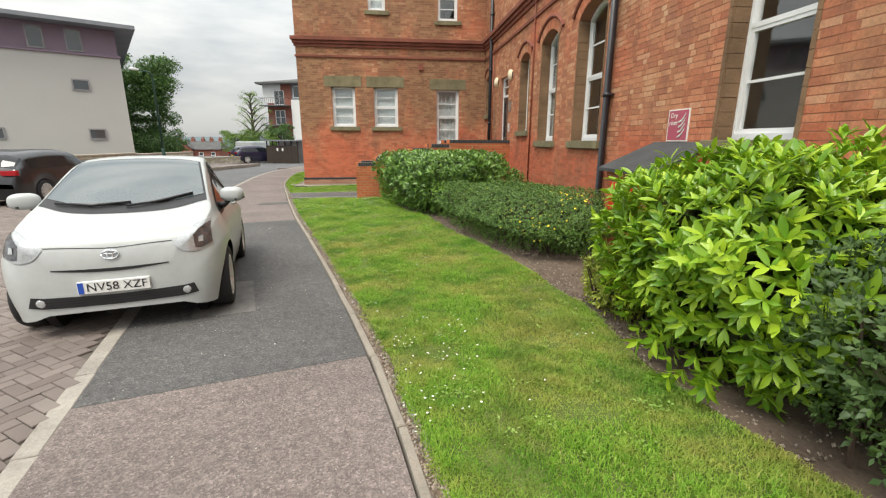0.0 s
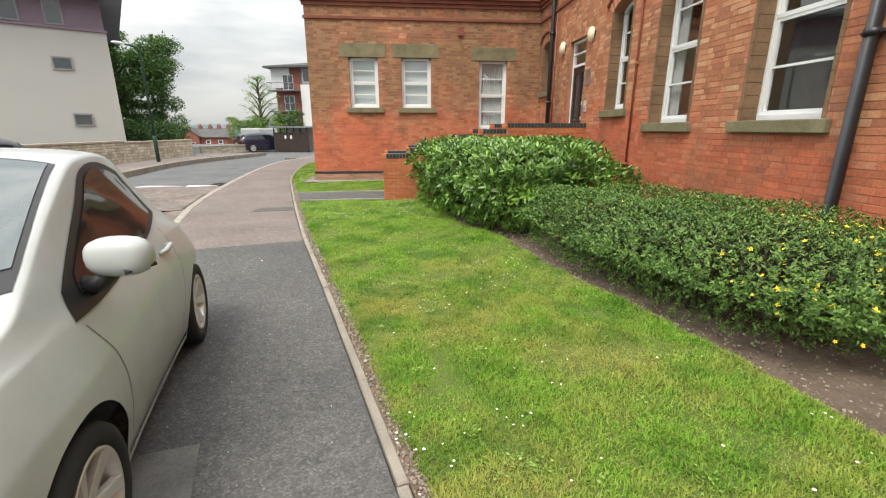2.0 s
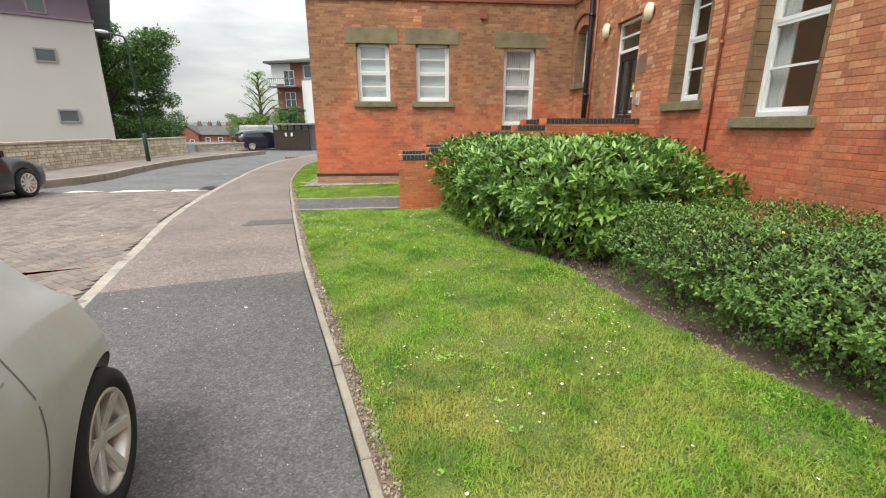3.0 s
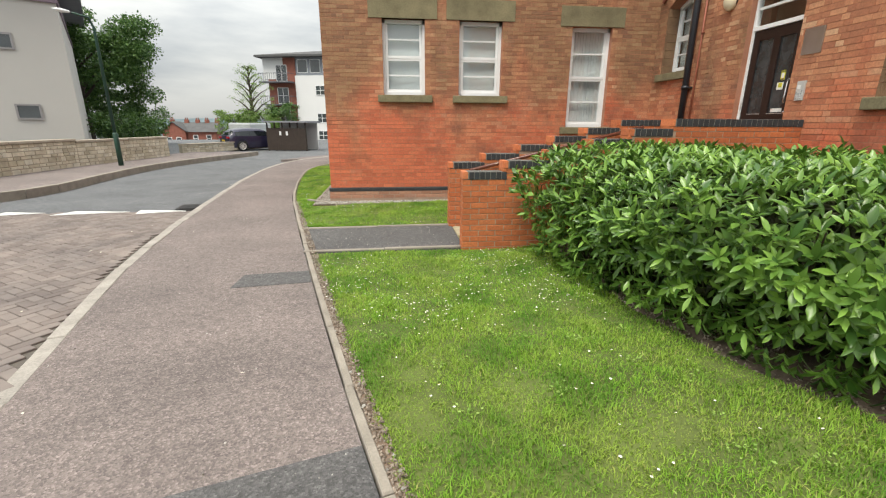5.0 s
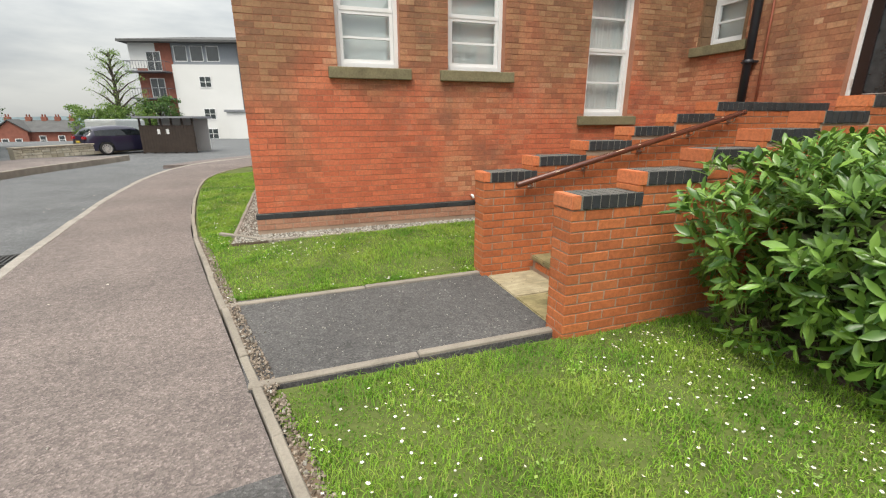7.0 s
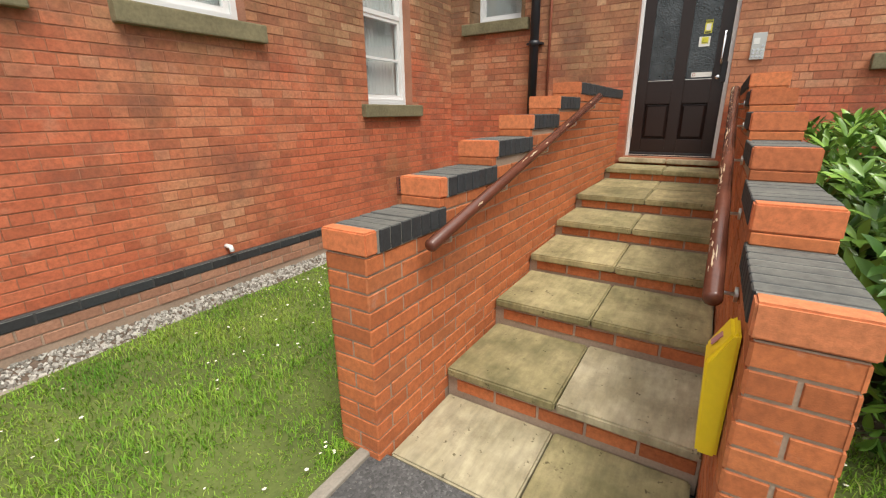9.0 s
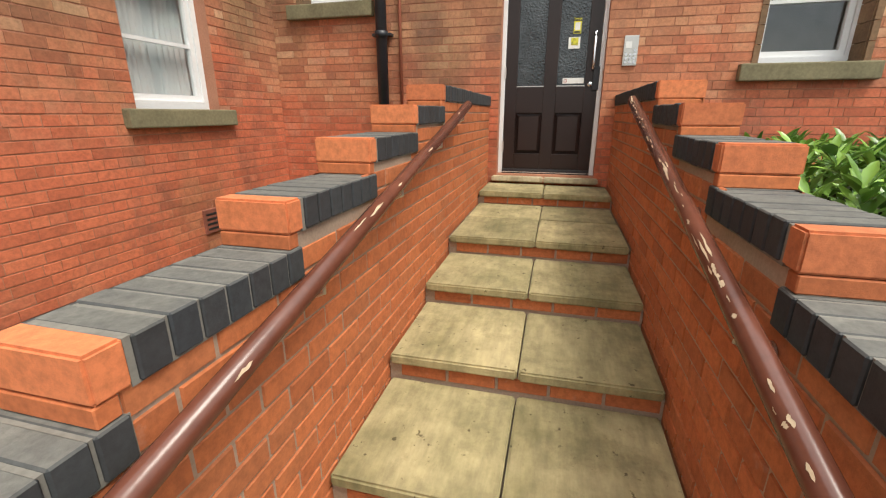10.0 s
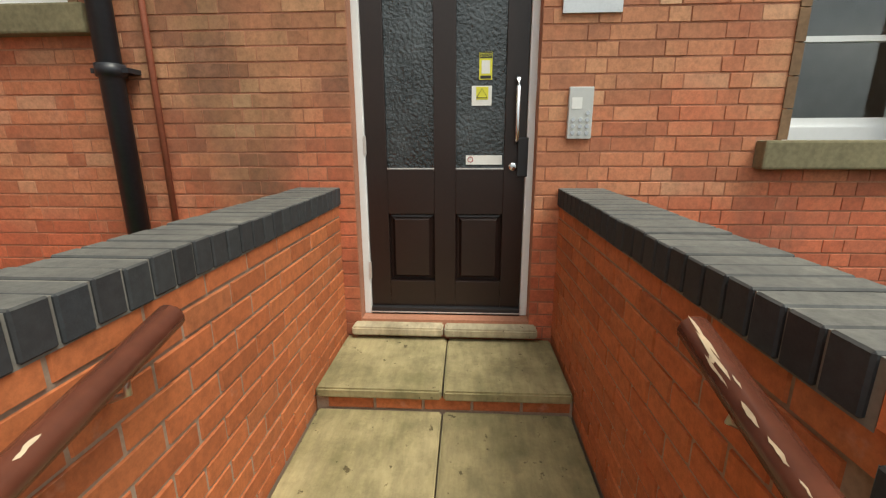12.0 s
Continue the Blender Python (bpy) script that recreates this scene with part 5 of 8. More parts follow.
        # door shut line (gap shade painted as a grey strip), sill strip and flush handle
        for a, b in (((-0.66, 0.87), (-0.56, 0.33)), ((0.62, 0.98), (0.50, 0.36))):
            patch("shut_line", lambda y, z, lift, s=s: on_side(y, z, lift, s), [a, ((a[0] + b[0]) / 2 + 0.05, (a[1] + b[1]) / 2), b], [(a[0] + 0.007, a[1]), ((a[0] + b[0]) / 2 + 0.057, (a[1] + b[1]) / 2), (b[0] + 0.007, b[1])], 0.0015, M["shut_grey"], "", 1, 14)
        patch("sill_strip", lambda y, z, lift, s=s: on_side(y, z, lift, s), [(-0.60, 0.235), (0.66, 0.235)], [(-0.60, 0.262), (0.66, 0.262)], 0.006, M["chrome"], "bright sill strip", 2, 14)
        bm = bmesh.new()
        hp = [on_side(y, z, d, s) for y, z, d in ((0.36, 0.868, 0.0), (0.38, 0.87, 0.035), (0.50, 0.878, 0.04), (0.53, 0.88, 0.0))]
        tube(bm, hp, [0.012, 0.016, 0.016, 0.012], 8)
        part("door_handle", bm, M["car_white"], root, "white door handle", True)
        # mirror: arm and rounded housing
        bm = bmesh.new()
        base = on_side(-0.46, 0.965, 0.0, s)
        tube(bm, [base, base + Vector((s * 0.05, -0.02, 0.012)), base + Vector((s * 0.11, -0.03, 0.065))], [0.045, 0.035, 0.028], 8)
        mirror = part("door_mirror", bm, M["trim_black"], root, "white door mirror", True)
        bm = bmesh.new()
        bmesh.ops.create_uvsphere(bm, u_segments=20, v_segments=12, radius=1.0)
        for v in bm.verts:
            c = v.co
            sq = lambda q: math.copysign(abs(q) ** 0.75, q)
            v.co = Vector((s * 0.125 * sq(c.x * s) * s * s, 0.07 * sq(c.y), 0.08 * sq(c.z)))
            if v.co.y > 0.03:
                v.co.y = 0.03
        bm.transform(Matrix.Translation(base + Vector((s * 0.145, -0.045, 0.125))) @ pose(0, 0, 0, 0, 0, -s * 14))
        part("mirror_housing", bm, M["car_white"], mirror, "", True)
        bm = bmesh.new()
        tube(bm, [base + Vector((s * 0.17, -0.115, 0.075)), base + Vector((s * 0.27, -0.065, 0.088))], [0.013, 0.008], 8)
        part("mirror_lamp", bm, M["lamp_dark"], mirror, "", True)
        # head lamp: swept back over the wing
        outer_low, outer_top = (s * 0.765, 0.60), (s * 0.735, 0.835)
        lamp_f = lambda x, z, lift: on_front(x, z, lift)
        lamp = patch("headlamp", lamp_f, [(s * 0.46, 0.785), (s * 0.53, 0.71), (s * 0.64, 0.69), (s * 0.765, 0.735)], [(s * 0.47, 0.80), (s * 0.57, 0.87), (s * 0.66, 0.92), (s * 0.745, 0.935)], 0.007, M["lens"], "clear headlamp", 14, 18)
        patch("lamp_bowl", lamp_f, [(s * 0.63, 0.72), (s * 0.68, 0.715), (s * 0.758, 0.745)], [(s * 0.62, 0.83), (s * 0.68, 0.89), (s * 0.742, 0.915)], 0.010, M["lamp_bowl"], "dark headlamp bowl", 8, 10, lamp)
        patch("bulb_cover", lamp_f, [(s * 0.655, 0.765), (s * 0.69, 0.765)], [(s * 0.655, 0.81), (s * 0.69, 0.815)], 0.016, M["lens"], "", 4, 4, lamp)
        # fog lamp in the lower grille's end
        bm = bmesh.new()
        p = on_front(s * 0.525, 0.348, 0.006)
        tube(bm, [p + Vector((0, 0.03, 0)), p, p + Vector((0, -0.004, 0))], [0.04, 0.037, 0.026], 18)
        part("fog_lamp", bm, M["lens"], root, "round fog lamp", True)
    patch("lower_grille", on_front, [(-0.62, 0.315), (-0.45, 0.295), (0, 0.285), (0.45, 0.295), (0.62, 0.315)], [(-0.59, 0.405), (-0.45, 0.39), (0, 0.375), (0.45, 0.39), (0.59, 0.405)], 0.007, M["trim_black"], "black lower grille", 6, 40)
    for z in (0.305, 0.327, 0.349):
        patch("grille_bar", on_front, [(-0.5, z), (0, z - 0.006), (0.5, z)], [(-0.5, z + 0.007), (0, z + 0.001), (0.5, z + 0.007)], 0.016, M["rubber"], "", 1, 24)
    patch("upper_grille", on_front, [(-0.42, 0.612), (-0.2, 0.588), (0, 0.58), (0.2, 0.588), (0.42, 0.612)], [(-0.42, 0.622), (-0.2, 0.612), (0, 0.608), (0.2, 0.612), (0.42, 0.622)], 0.006, M["trim_black"], "black slot grille", 2, 24)
    patch("bonnet_line", on_front, [(-0.46, 0.797), (-0.3, 0.79), (0, 0.772), (0.3, 0.79), (0.46, 0.797)], [(-0.46, 0.804), (-0.3, 0.797), (0, 0.779), (0.3, 0.797), (0.46, 0.804)], 0.0025, M["trim_black"], "", 1, 30)
    boxes("underbody", M["trim_black"], root, (-0.60, 0.60, -1.22, 1.3, 0.16, 0.5))
    patch("rear_window", lambda x, z, lift: on_back(x, z, lift), [(-0.50, 1.0), (0, 0.985), (0.50, 1.0)], [(-0.43, 1.31), (0, 1.345), (0.43, 1.31)], 0.007, M["car_glass"], "dark rear window", 10, 16)
    # badge: a plain oval ring with an inner ring and bar
    c = on_front(0, 0.725, 0.012)
    tilt = math.atan2(on_front(0, 0.755, 0).y - on_front(0, 0.695, 0).y, 0.06)
    face = Matrix.Translation(c) @ Matrix.Rotation(-tilt, 4, "X")
    bm = bmesh.new()
    tube(bm, [face @ Vector((0.06 * math.cos(a), 0, 0.04 * math.sin(a))) for a in (2 * math.pi * i / 28 for i in range(29))], 0.006, 6)
    tube(bm, [face @ Vector((0.022 * math.cos(a), -0.001, 0.034 * math.sin(a))) for a in (2 * math.pi * i / 20 for i in range(21))], 0.005, 6)
    tube(bm, [face @ Vector((0.048 * math.cos(a), -0.001, 0.016 + 0.013 * math.sin(a))) for a in (2 * math.pi * i / 20 for i in range(21))], 0.005, 6)
    part("badge", bm, M["chrome"], root, "chrome oval badge")
    # number plate with its characters
    pc = on_front(0.0, 0.455, 0.02)
    plate = boxes("number_plate", M["plate_white"], root, (-0.26, 0.26, pc.y - 0.012, pc.y + 0.03, 0.403, 0.507), bevel=0.004, label="white number plate with black characters")
    boxes("plate_band", M["plate_blue"], plate, (0.215 - 0.43 - 0.04, -0.215, pc.y - 0.014, pc.y - 0.010, 0.407, 0.503))
    cu = bpy.data.curves.new("plate_characters", "FONT")
    cu.body, cu.size, cu.align_x, cu.align_y, cu.extrude = "NV58 XZF", 0.098, "CENTER", "CENTER", 0.001
    tx = new("plate_characters", cu)
    tx.parent = plate
    tx.matrix_basis = Matrix.Translation((0.022, pc.y - 0.0145, 0.455)) @ pose(0, 0, 0, 90, 0, 0)
    cu.materials.append(M["trim_black"])
    # wipers
    for pts in (((-0.55, -0.82), (-0.25, -0.89), (0.05, -0.86)), ((0.02, -0.92), (0.3, -0.85), (0.56, -0.72))):
        bm = bmesh.new()
        tube(bm, [on_top(x, y, 0.022) for x, y in pts], [0.010, 0.015, 0.012], 6)
        part("wiper", bm, M["trim_black"], root, "", True)
    for s in (1, -1):
        for y in (AXLE_F, AXLE_R):
            wheel(root, s * 0.765, y, s, WHEEL_R)
            bm = bmesh.new()
            tube(bm, [(s * 0.55, y, WHEEL_R), (s * 0.62, y, WHEEL_R)], 0.34, 24)
            part("arch_liner", bm, M["trim_black"], root)
        patch("tail_lamp", lambda y, z, lift, s=s: on_side(y, z, lift, s), [(1.35, 0.80), (1.43, 0.78)], [(1.30, 0.96), (1.38, 0.96)], 0.006, M["lamp_red"], "red tail lamp", 8, 8)
    return root


small_car()


def plain_car(name, m, L, W, H, paint, label, glass_rows, roofbox=False):
    """A parked car seen from a distance: lofted body, dark glass, lamps and wheels. Its front points to -y."""
    root = empty(name, m, label, "car")
    top = [(-L / 2, 0.5), (-L / 2 + 0.1, 0.68), (-L * 0.30, 0.9), (-L * 0.22, 0.96), (-L * 0.06, H - 0.08), (L * 0.08, H), (L * 0.28, H - 0.03), (L * 0.40, H - 0.14), (L * 0.47, 1.0), (L / 2 - 0.03, 0.85), (L / 2, 0.6)]
    wid = [(-L / 2, W * 0.34), (-L / 2 + 0.15, W * 0.44), (-L * 0.3, W * 0.49), (L * 0.3, W * 0.5), (L / 2 - 0.1, W * 0.46), (L / 2, W * 0.40)]

    def sect(y):
        zt, w = spline(top, y), spline(wid, y)
        belt = min(zt - 0.03, 0.95)
        zb = 0.22
        for a in (-L * 0.31, L * 0.29):
            d = 0.36 ** 2 - (y - a) ** 2
            if d > 0:
                zb = max(zb, 0.31 + math.sqrt(d))
        rw = w * (0.80 if zt > 1.1 else 0.88)
        return [(w * 0.95, zb), (w, zb + (belt - zb) * 0.45), (w * 0.98, belt), (rw + (w - rw) * 0.25, belt + (zt - belt) * 0.6), (rw, zt - min(0.07, (zt - belt) * 0.5)), (rw * 0.6, zt - 0.005), (0, zt)]

    bm = bmesh.new()
    gm = bmesh.new()
    n = 60
    for s in (1, -1):
        rows = []
        for i in range(n + 1):
            y = -L / 2 + L * i / n
            rows.append([(s * x, y, z) for x, z in sect(y)])
        vb = [[bm.verts.new(p) for p in r] for r in rows]
        for i in range(n):
            for j in range(6):
                bm.faces.new((vb[i][j], vb[i + 1][j], vb[i + 1][j + 1], vb[i][j + 1]))
                y = rows[i][0][1]
                side = j == 2 and -L * 0.13 < y < L * 0.38
                screens = j in (3, 4, 5) and (-L * 0.19 < y < -L * 0.08 or L * 0.39 < y < L * 0.46)
                if side or screens:
                    q = [Vector(rows[a][b]) for a, b in ((i, j), (i + 1, j), (i + 1, j + 1), (i, j + 1))]
                    nn = (q[1] - q[0]).cross(q[3] - q[0])
                    nn = nn.normalized() * (0.006 if nn.dot(Vector((s, 0, 0.6 if j > 2 else 0))) > 0 else -0.006)
                    if side:
                        nn = Vector((s * 0.006, 0, 0.003))
                    else:
                        nn = Vector((0, -0.004 if y < 0 else 0.004, 0.006))
                    gm.faces.new([gm.verts.new(p + nn) for p in q])
    bmesh.ops.remove_doubles(bm, verts=bm.verts, dist=0.001)
    part("body", bm, paint, root, smooth=True)
    part("glass", gm, M["car_glass"], root, "dark tinted windows")
    boxes("underbody", M["trim_black"], root, (-W * 0.4, W * 0.4, -L * 0.44, L * 0.44, 0.17, 0.45))
    for s in (1, -1):
        for a in (-L * 0.31, L * 0.29):
            wheel(root, s * W * 0.44, a, s, 0.32, spokes=10)
        boxes("tail_lamp", M["lamp_red"], root, (min(s * W * 0.27, s * W * 0.47), max(s * W * 0.27, s * W * 0.47), L / 2 - 0.10, L / 2 + 0.004, 0.80, 0.93), bevel=0.015)
        boxes("headlamp", M["lens"], root, (min(s * W * 0.25, s * W * 0.42), max(s * W * 0.25, s * W * 0.42), -L / 2 - 0.004, -L / 2 + 0.2, 0.58, 0.72), bevel=0.02)
        boxes("door_mirror", paint, root, (min(s * W * 0.48, s * W * 0.60), max(s * W * 0.48, s * W * 0.60), -L * 0.14, -L * 0.14 + 0.09, 0.95, 1.08), bevel=0.02)
    boxes("number_plate", M["plate_yellow"], root, (-0.26, 0.26, L / 2, L / 2 + 0.014, 0.62, 0.73), label="yellow rear number plate")
    return root


plain_car("car", pose(-10.08, 14.1, 0.0, 0, 0, 182), 4.2, 1.79, 1.44, M["car_black"], "black hatchback parked in the bay", 0)
plain_car("car", pose(-11.0, 39.0, -0.12, 0, 0, 128), 4.2, 1.78, 1.45, M["car_navy"], "dark navy hatchback parked beside the shed", 0)

# ---- grass, shrubs and trees ----
def leaf_mat(name, low, high, rough=0.45, trans=0.25):
    m, n, l, b = node_mat(name)
    rnd = n.new("ShaderNodeNewGeometry").outputs["Random Per Island"]
    c = ramp(n, l, rnd, [(0.0, low), (0.6, tuple((a + q) / 2 for a, q in zip(low, high))), (1.0, high)])
    big = ramp(n, l, pos_noise(n, l, 3.0, 3.0), [(0.3, (0.75, 0.8, 0.75)), (0.7, (1.15, 1.1, 1.0))])
    c = mix(n, l, 1.0, c, big, "MULTIPLY")
    l.new(c, b.inputs["Base Color"])
    b.inputs["Roughness"].default_value = rough
    tr, ms = n.new("ShaderNodeBsdfTranslucent"), n.new("ShaderNodeMixShader")
    l.new(c, tr.inputs["Color"])
    ms.inputs["Fac"].default_value = trans
    l.new(b.outputs["BSDF"], ms.inputs[1])
    l.new(tr.outputs["BSDF"], ms.inputs[2])
    l.new(ms.outputs["Shader"], n["Material Output"].inputs["Surface"])
    return m


M["leaf_bright"] = leaf_mat("bright fresh laurel leaf", (0.12, 0.28, 0.018), (0.42, 0.60, 0.045), 0.35, 0.22)
M["leaf_laurel"] = leaf_mat("glossy dark laurel leaf", (0.045, 0.12, 0.02), (0.25, 0.43, 0.085), 0.30, 0.16)
M["leaf_small"] = leaf_mat("small green shrub leaf", (0.035, 0.095, 0.02), (0.20, 0.34, 0.07), 0.55, 0.15)
M["leaf_dull"] = leaf_mat("dull dark shrub leaf", (0.04, 0.085, 0.025), (0.11, 0.19, 0.05), 0.55, 0.25)
M["leaf_tree"] = leaf_mat("tree leaf", (0.03, 0.085, 0.02), (0.12, 0.22, 0.05), 0.6, 0.25)
M["leaf_birch"] = leaf_mat("pale birch leaf", (0.10, 0.19, 0.04), (0.26, 0.38, 0.10), 0.6, 0.3)
M["stem"] = simple("brown woody stem", (0.075, 0.05, 0.035), 0.9, 0.4, 8.0, 60.0)
M["bark"] = simple("grey brown bark", (0.07, 0.055, 0.045), 0.95, 0.4, 2.0, 30.0, bumps=0.6)
M["petal_yellow"] = simple("yellow petal", (0.80, 0.62, 0.03), 0.6, 0.1, 8.0, 60.0, bumps=0.0)
M["petal_white"] = simple("white petal", (0.82, 0.82, 0.78), 0.6, 0.06, 8.0, 60.0, bumps=0.0)


def grass_mat():
    m, n, l, b = node_mat("mown grass")
    rnd = n.new("ShaderNodeNewGeometry").outputs["Random Per Island"]
    c = ramp(n, l, rnd, [(0.0, (0.12, 0.28, 0.02)), (0.55, (0.22, 0.425, 0.034)), (0.9, (0.32, 0.51, 0.058)), (1.0, (0.46, 0.45, 0.15))])
    dry = ramp(n, l, pos_noise(n, l, 1.0, 6.0, 0.7), [(0.44, (0, 0, 0)), (0.60, (0.85, 0.85, 0.85))])
    g = n.new("ShaderNodeNewGeometry")
    sep = n.new("ShaderNodeSeparateXYZ")
    l.new(g.outputs["Position"], sep.inputs["Vector"])
    worn_end = n.new("ShaderNodeMapRange")
    for key, v in (("From Min", 7.0), ("From Max", 9.5), ("To Min", 1.0), ("To Max", 0.3)):
        worn_end.inputs[key].default_value = v
    l.new(sep.outputs["Y"], worn_end.inputs["Value"])
    dry = mix(n, l, 1.0, dry, worn_end.outputs["Result"], "MULTIPLY")
    c = mix(n, l, dry, c, (0.42, 0.40, 0.10))
    bare = ramp(n, l, pos_noise(n, l, 1.7, 5.0, 0.7), [(0.60, (0, 0, 0)), (0.70, (0.7, 0.7, 0.7))])
    bare = mix(n, l, 1.0, bare, worn_end.outputs["Result"], "MULTIPLY")
    c = mix(n, l, bare, c, (0.36, 0.29, 0.13))
    lush = ramp(n, l, pos_noise(n, l, 1.9, 4.0), [(0.48, (1, 1, 1)), (0.64, (0.52, 0.68, 0.48))])
    c = mix(n, l, 1.0, c, lush, "MULTIPLY")
    l.new(c, b.inputs["Base Color"])
    b.inputs["Roughness"].default_value = 0.7
    tr, ms = n.new("ShaderNodeBsdfTranslucent"), n.new("ShaderNodeMixShader")
    l.new(c, tr.inputs["Color"])
    ms.inputs["Fac"].default_value = 0.35
    l.new(b.outputs["BSDF"], ms.inputs[1])
    l.new(tr.outputs["BSDF"], ms.inputs[2])
    l.new(ms.outputs["Shader"], n["Material Output"].inputs["Surface"])
    return m


M["grass"] = grass_mat()


def fast_mesh(name, verts, loops_per_face, material, smooth=False):
    """A mesh from an array of faces of equal size: verts (n * k, 3)."""
    me = bpy.data.meshes.new(name)
    nv = len(verts)
    nf = nv // loops_per_face
    me.vertices.add(nv)
    me.vertices.foreach_set("co", verts.astype(np.float32).ravel())
    me.loops.add(nv)
    me.loops.foreach_set("vertex_index", np.arange(nv, dtype=np.int32))
    me.polygons.add(nf)
    me.polygons.foreach_set("loop_start", np.arange(0, nv, loops_per_face, dtype=np.int32))
    me.update(calc_edges=True)
    me.materials.append(material)
    return new(name, me)


def indexed_mesh(name, shape_v, shape_f, mats, material, smooth=True):
    """Many copies of one small shape as one mesh. mats: (n, 4, 4)."""
    sv = np.array([(*v, 1.0) for v in shape_v])
    n, k = len(mats), len(shape_v)
    verts = np.einsum("nij,kj->nki", mats, sv)[:, :, :3].reshape(-1, 3)
    f = np.array(shape_f, dtype=np.int32)
    w = f.shape[1]
    faces = (f[None] + (np.arange(n) * k)[:, None, None]).reshape(-1)
    me = bpy.data.meshes.new(name)
    me.vertices.add(len(verts))
    me.vertices.foreach_set("co", verts.astype(np.float32).ravel())
    me.loops.add(len(faces))
    me.loops.foreach_set("vertex_index", faces.astype(np.int32))
    me.polygons.add(len(faces) // w)
    me.polygons.foreach_set("loop_start", np.arange(0, len(faces), w, dtype=np.int32))
    me.polygons.foreach_set("use_smooth", np.full(len(faces) // w, smooth))
    me.update(calc_edges=True)
    me.materials.append(material)
    return new(name, me)


def frames(pos, axis, up, scale):
    """Placing matrices whose y follows axis and whose z leans to up."""
    y = axis / np.linalg.norm(axis, axis=1, keepdims=True)
    x = np.cross(y, up)
    x /= np.maximum(np.linalg.norm(x, axis=1, keepdims=True), 1e-6)
    z = np.cross(x, y)
    m = np.zeros((len(pos), 4, 4))
    m[:, :3, 0], m[:, :3, 1], m[:, :3, 2] = x * scale[:, :1], y * scale[:, 1:2], z * scale[:, 2:3]
    m[:, :3, 3] = pos
    m[:, 3, 3] = 1
    return m


# leaf shapes: unit length along y, folded along the rib, with a droop
LEAF_V = [(0, 0, 0), (-0.11, 0.28, 0.04), (0, 0.28, 0.0), (0.11, 0.28, 0.04), (-0.15, 0.58, 0.03), (0, 0.58, -0.01), (0.15, 0.58, 0.03), (-0.08, 0.84, 0.0), (0, 0.86, -0.05), (0.08, 0.84, 0.0), (0, 1.0, -0.10)]
LEAF_F = [(0, 2, 1, 1), (0, 3, 2, 2), (1, 2, 5, 4), (2, 3, 6, 5), (4, 5, 8, 7), (5, 6, 9, 8), (7, 8, 10, 10), (8, 9, 10, 10)]
LEAF_T = [(0, 2, 1), (0, 3, 2), (1, 2, 5), (1, 5, 4), (2, 3, 6), (2, 6, 5), (4, 5, 8), (4, 8, 7), (5, 6, 9), (5, 9, 8), (7, 8, 10), (8, 9, 10)]
LEAFLET_V = [(0, 0, 0), (-0.22, 0.45, 0.05), (0.22, 0.45, 0.05), (0, 1.0, -0.04)]
LEAFLET_T = [(0, 2, 1), (1, 2, 3)]

rng = np.random.default_rng(11)


def grass_on(name, count, x0, x1, y0, y1, height, label, seed):
    g = np.random.default_rng(seed)
    y = g.uniform(y0, y1, count)
    if y0 < 5:
        y = np.where(g.random(count) < 0.25, g.uniform(1.0, 7.0, count), y)
    a = np.array([x0(v) for v in y])
    b = np.array([x1(v) for v in y])
    x = a + (b - a) * g.random(count)
    z = np.array([lawn_z(p, q) for p, q in zip(x, y)])
    clump = np.array([noise.noise(Vector((p * 2.2, q * 2.2, 0))) + 0.6 * noise.noise(Vector((p * 7, q * 7, 3))) for p, q in zip(x, y)])
    h = height * (0.7 + 0.55 * g.random(count)) * np.maximum(0.35, 1 + 0.9 * clump)
    ang = g.uniform(0, 2 * np.pi, count)
    lean = g.uniform(0.3, 1.3, count)
    w = g.uniform(0.0016, 0.0034, count)
    d = np.stack([np.cos(ang), np.sin(ang), np.zeros(count)], 1)
    s = np.stack([-np.sin(ang), np.cos(ang), np.zeros(count)], 1)
    base = np.stack([x, y, z - 0.004], 1)
    up = np.array([0, 0, 1.0])
    mid = base + d * (lean * h * 0.3)[:, None] + up * (h * 0.6)[:, None]
    tip = base + d * (lean * h * 0.95)[:, None] + up * (h * (1.0 - 0.25 * lean))[:, None]
    v = np.stack([base - s * w[:, None], base + s * w[:, None], mid + s * w[:, None] * 0.8, mid - s * w[:, None] * 0.8, tip], 1)
    k = 5
    n = count
    verts = v.reshape(-1, 3)
    tri = np.array([(0, 1, 2), (0, 2, 3), (3, 2, 4)], dtype=np.int32)
    faces = (tri[None] + (np.arange(n) * k)[:, None, None]).reshape(-1)
    me = bpy.data.meshes.new(name)
    me.vertices.add(len(verts))
    me.vertices.foreach_set("co", verts.astype(np.float32).ravel())
    me.loops.add(len(faces))
    me.loops.foreach_set("vertex_index", faces.astype(np.int32))
    me.polygons.add(len(faces) // 3)
    me.polygons.foreach_set("loop_start", np.arange(0, len(faces), 3, dtype=np.int32))
    me.update(calc_edges=True)
    me.materials.append(M["grass"])
    return tagged(new(name, me), label, "grass", "", "stuff")


grass_on("grass", 300000, lambda y: lawn_x0(y) + 0.035 + 0.045 * noise.noise(Vector((1, y * 3.1, 4))), bed_x, 0.3, 13.0, 0.034, "short mown green grass of the lawn", 1)
grass_on("grass", 60000, lambda y: lawn_x0(y) + 0.03, north_x1, 14.52, 16.34, 0.034, "short mown grass beside the wing", 2)
grass_on("grass", 30000, lambda y: lawn_x0(y) + 0.03, lambda y: -3.4, 16.34, 25.0, 0.04, "short mown grass along the wing", 3)


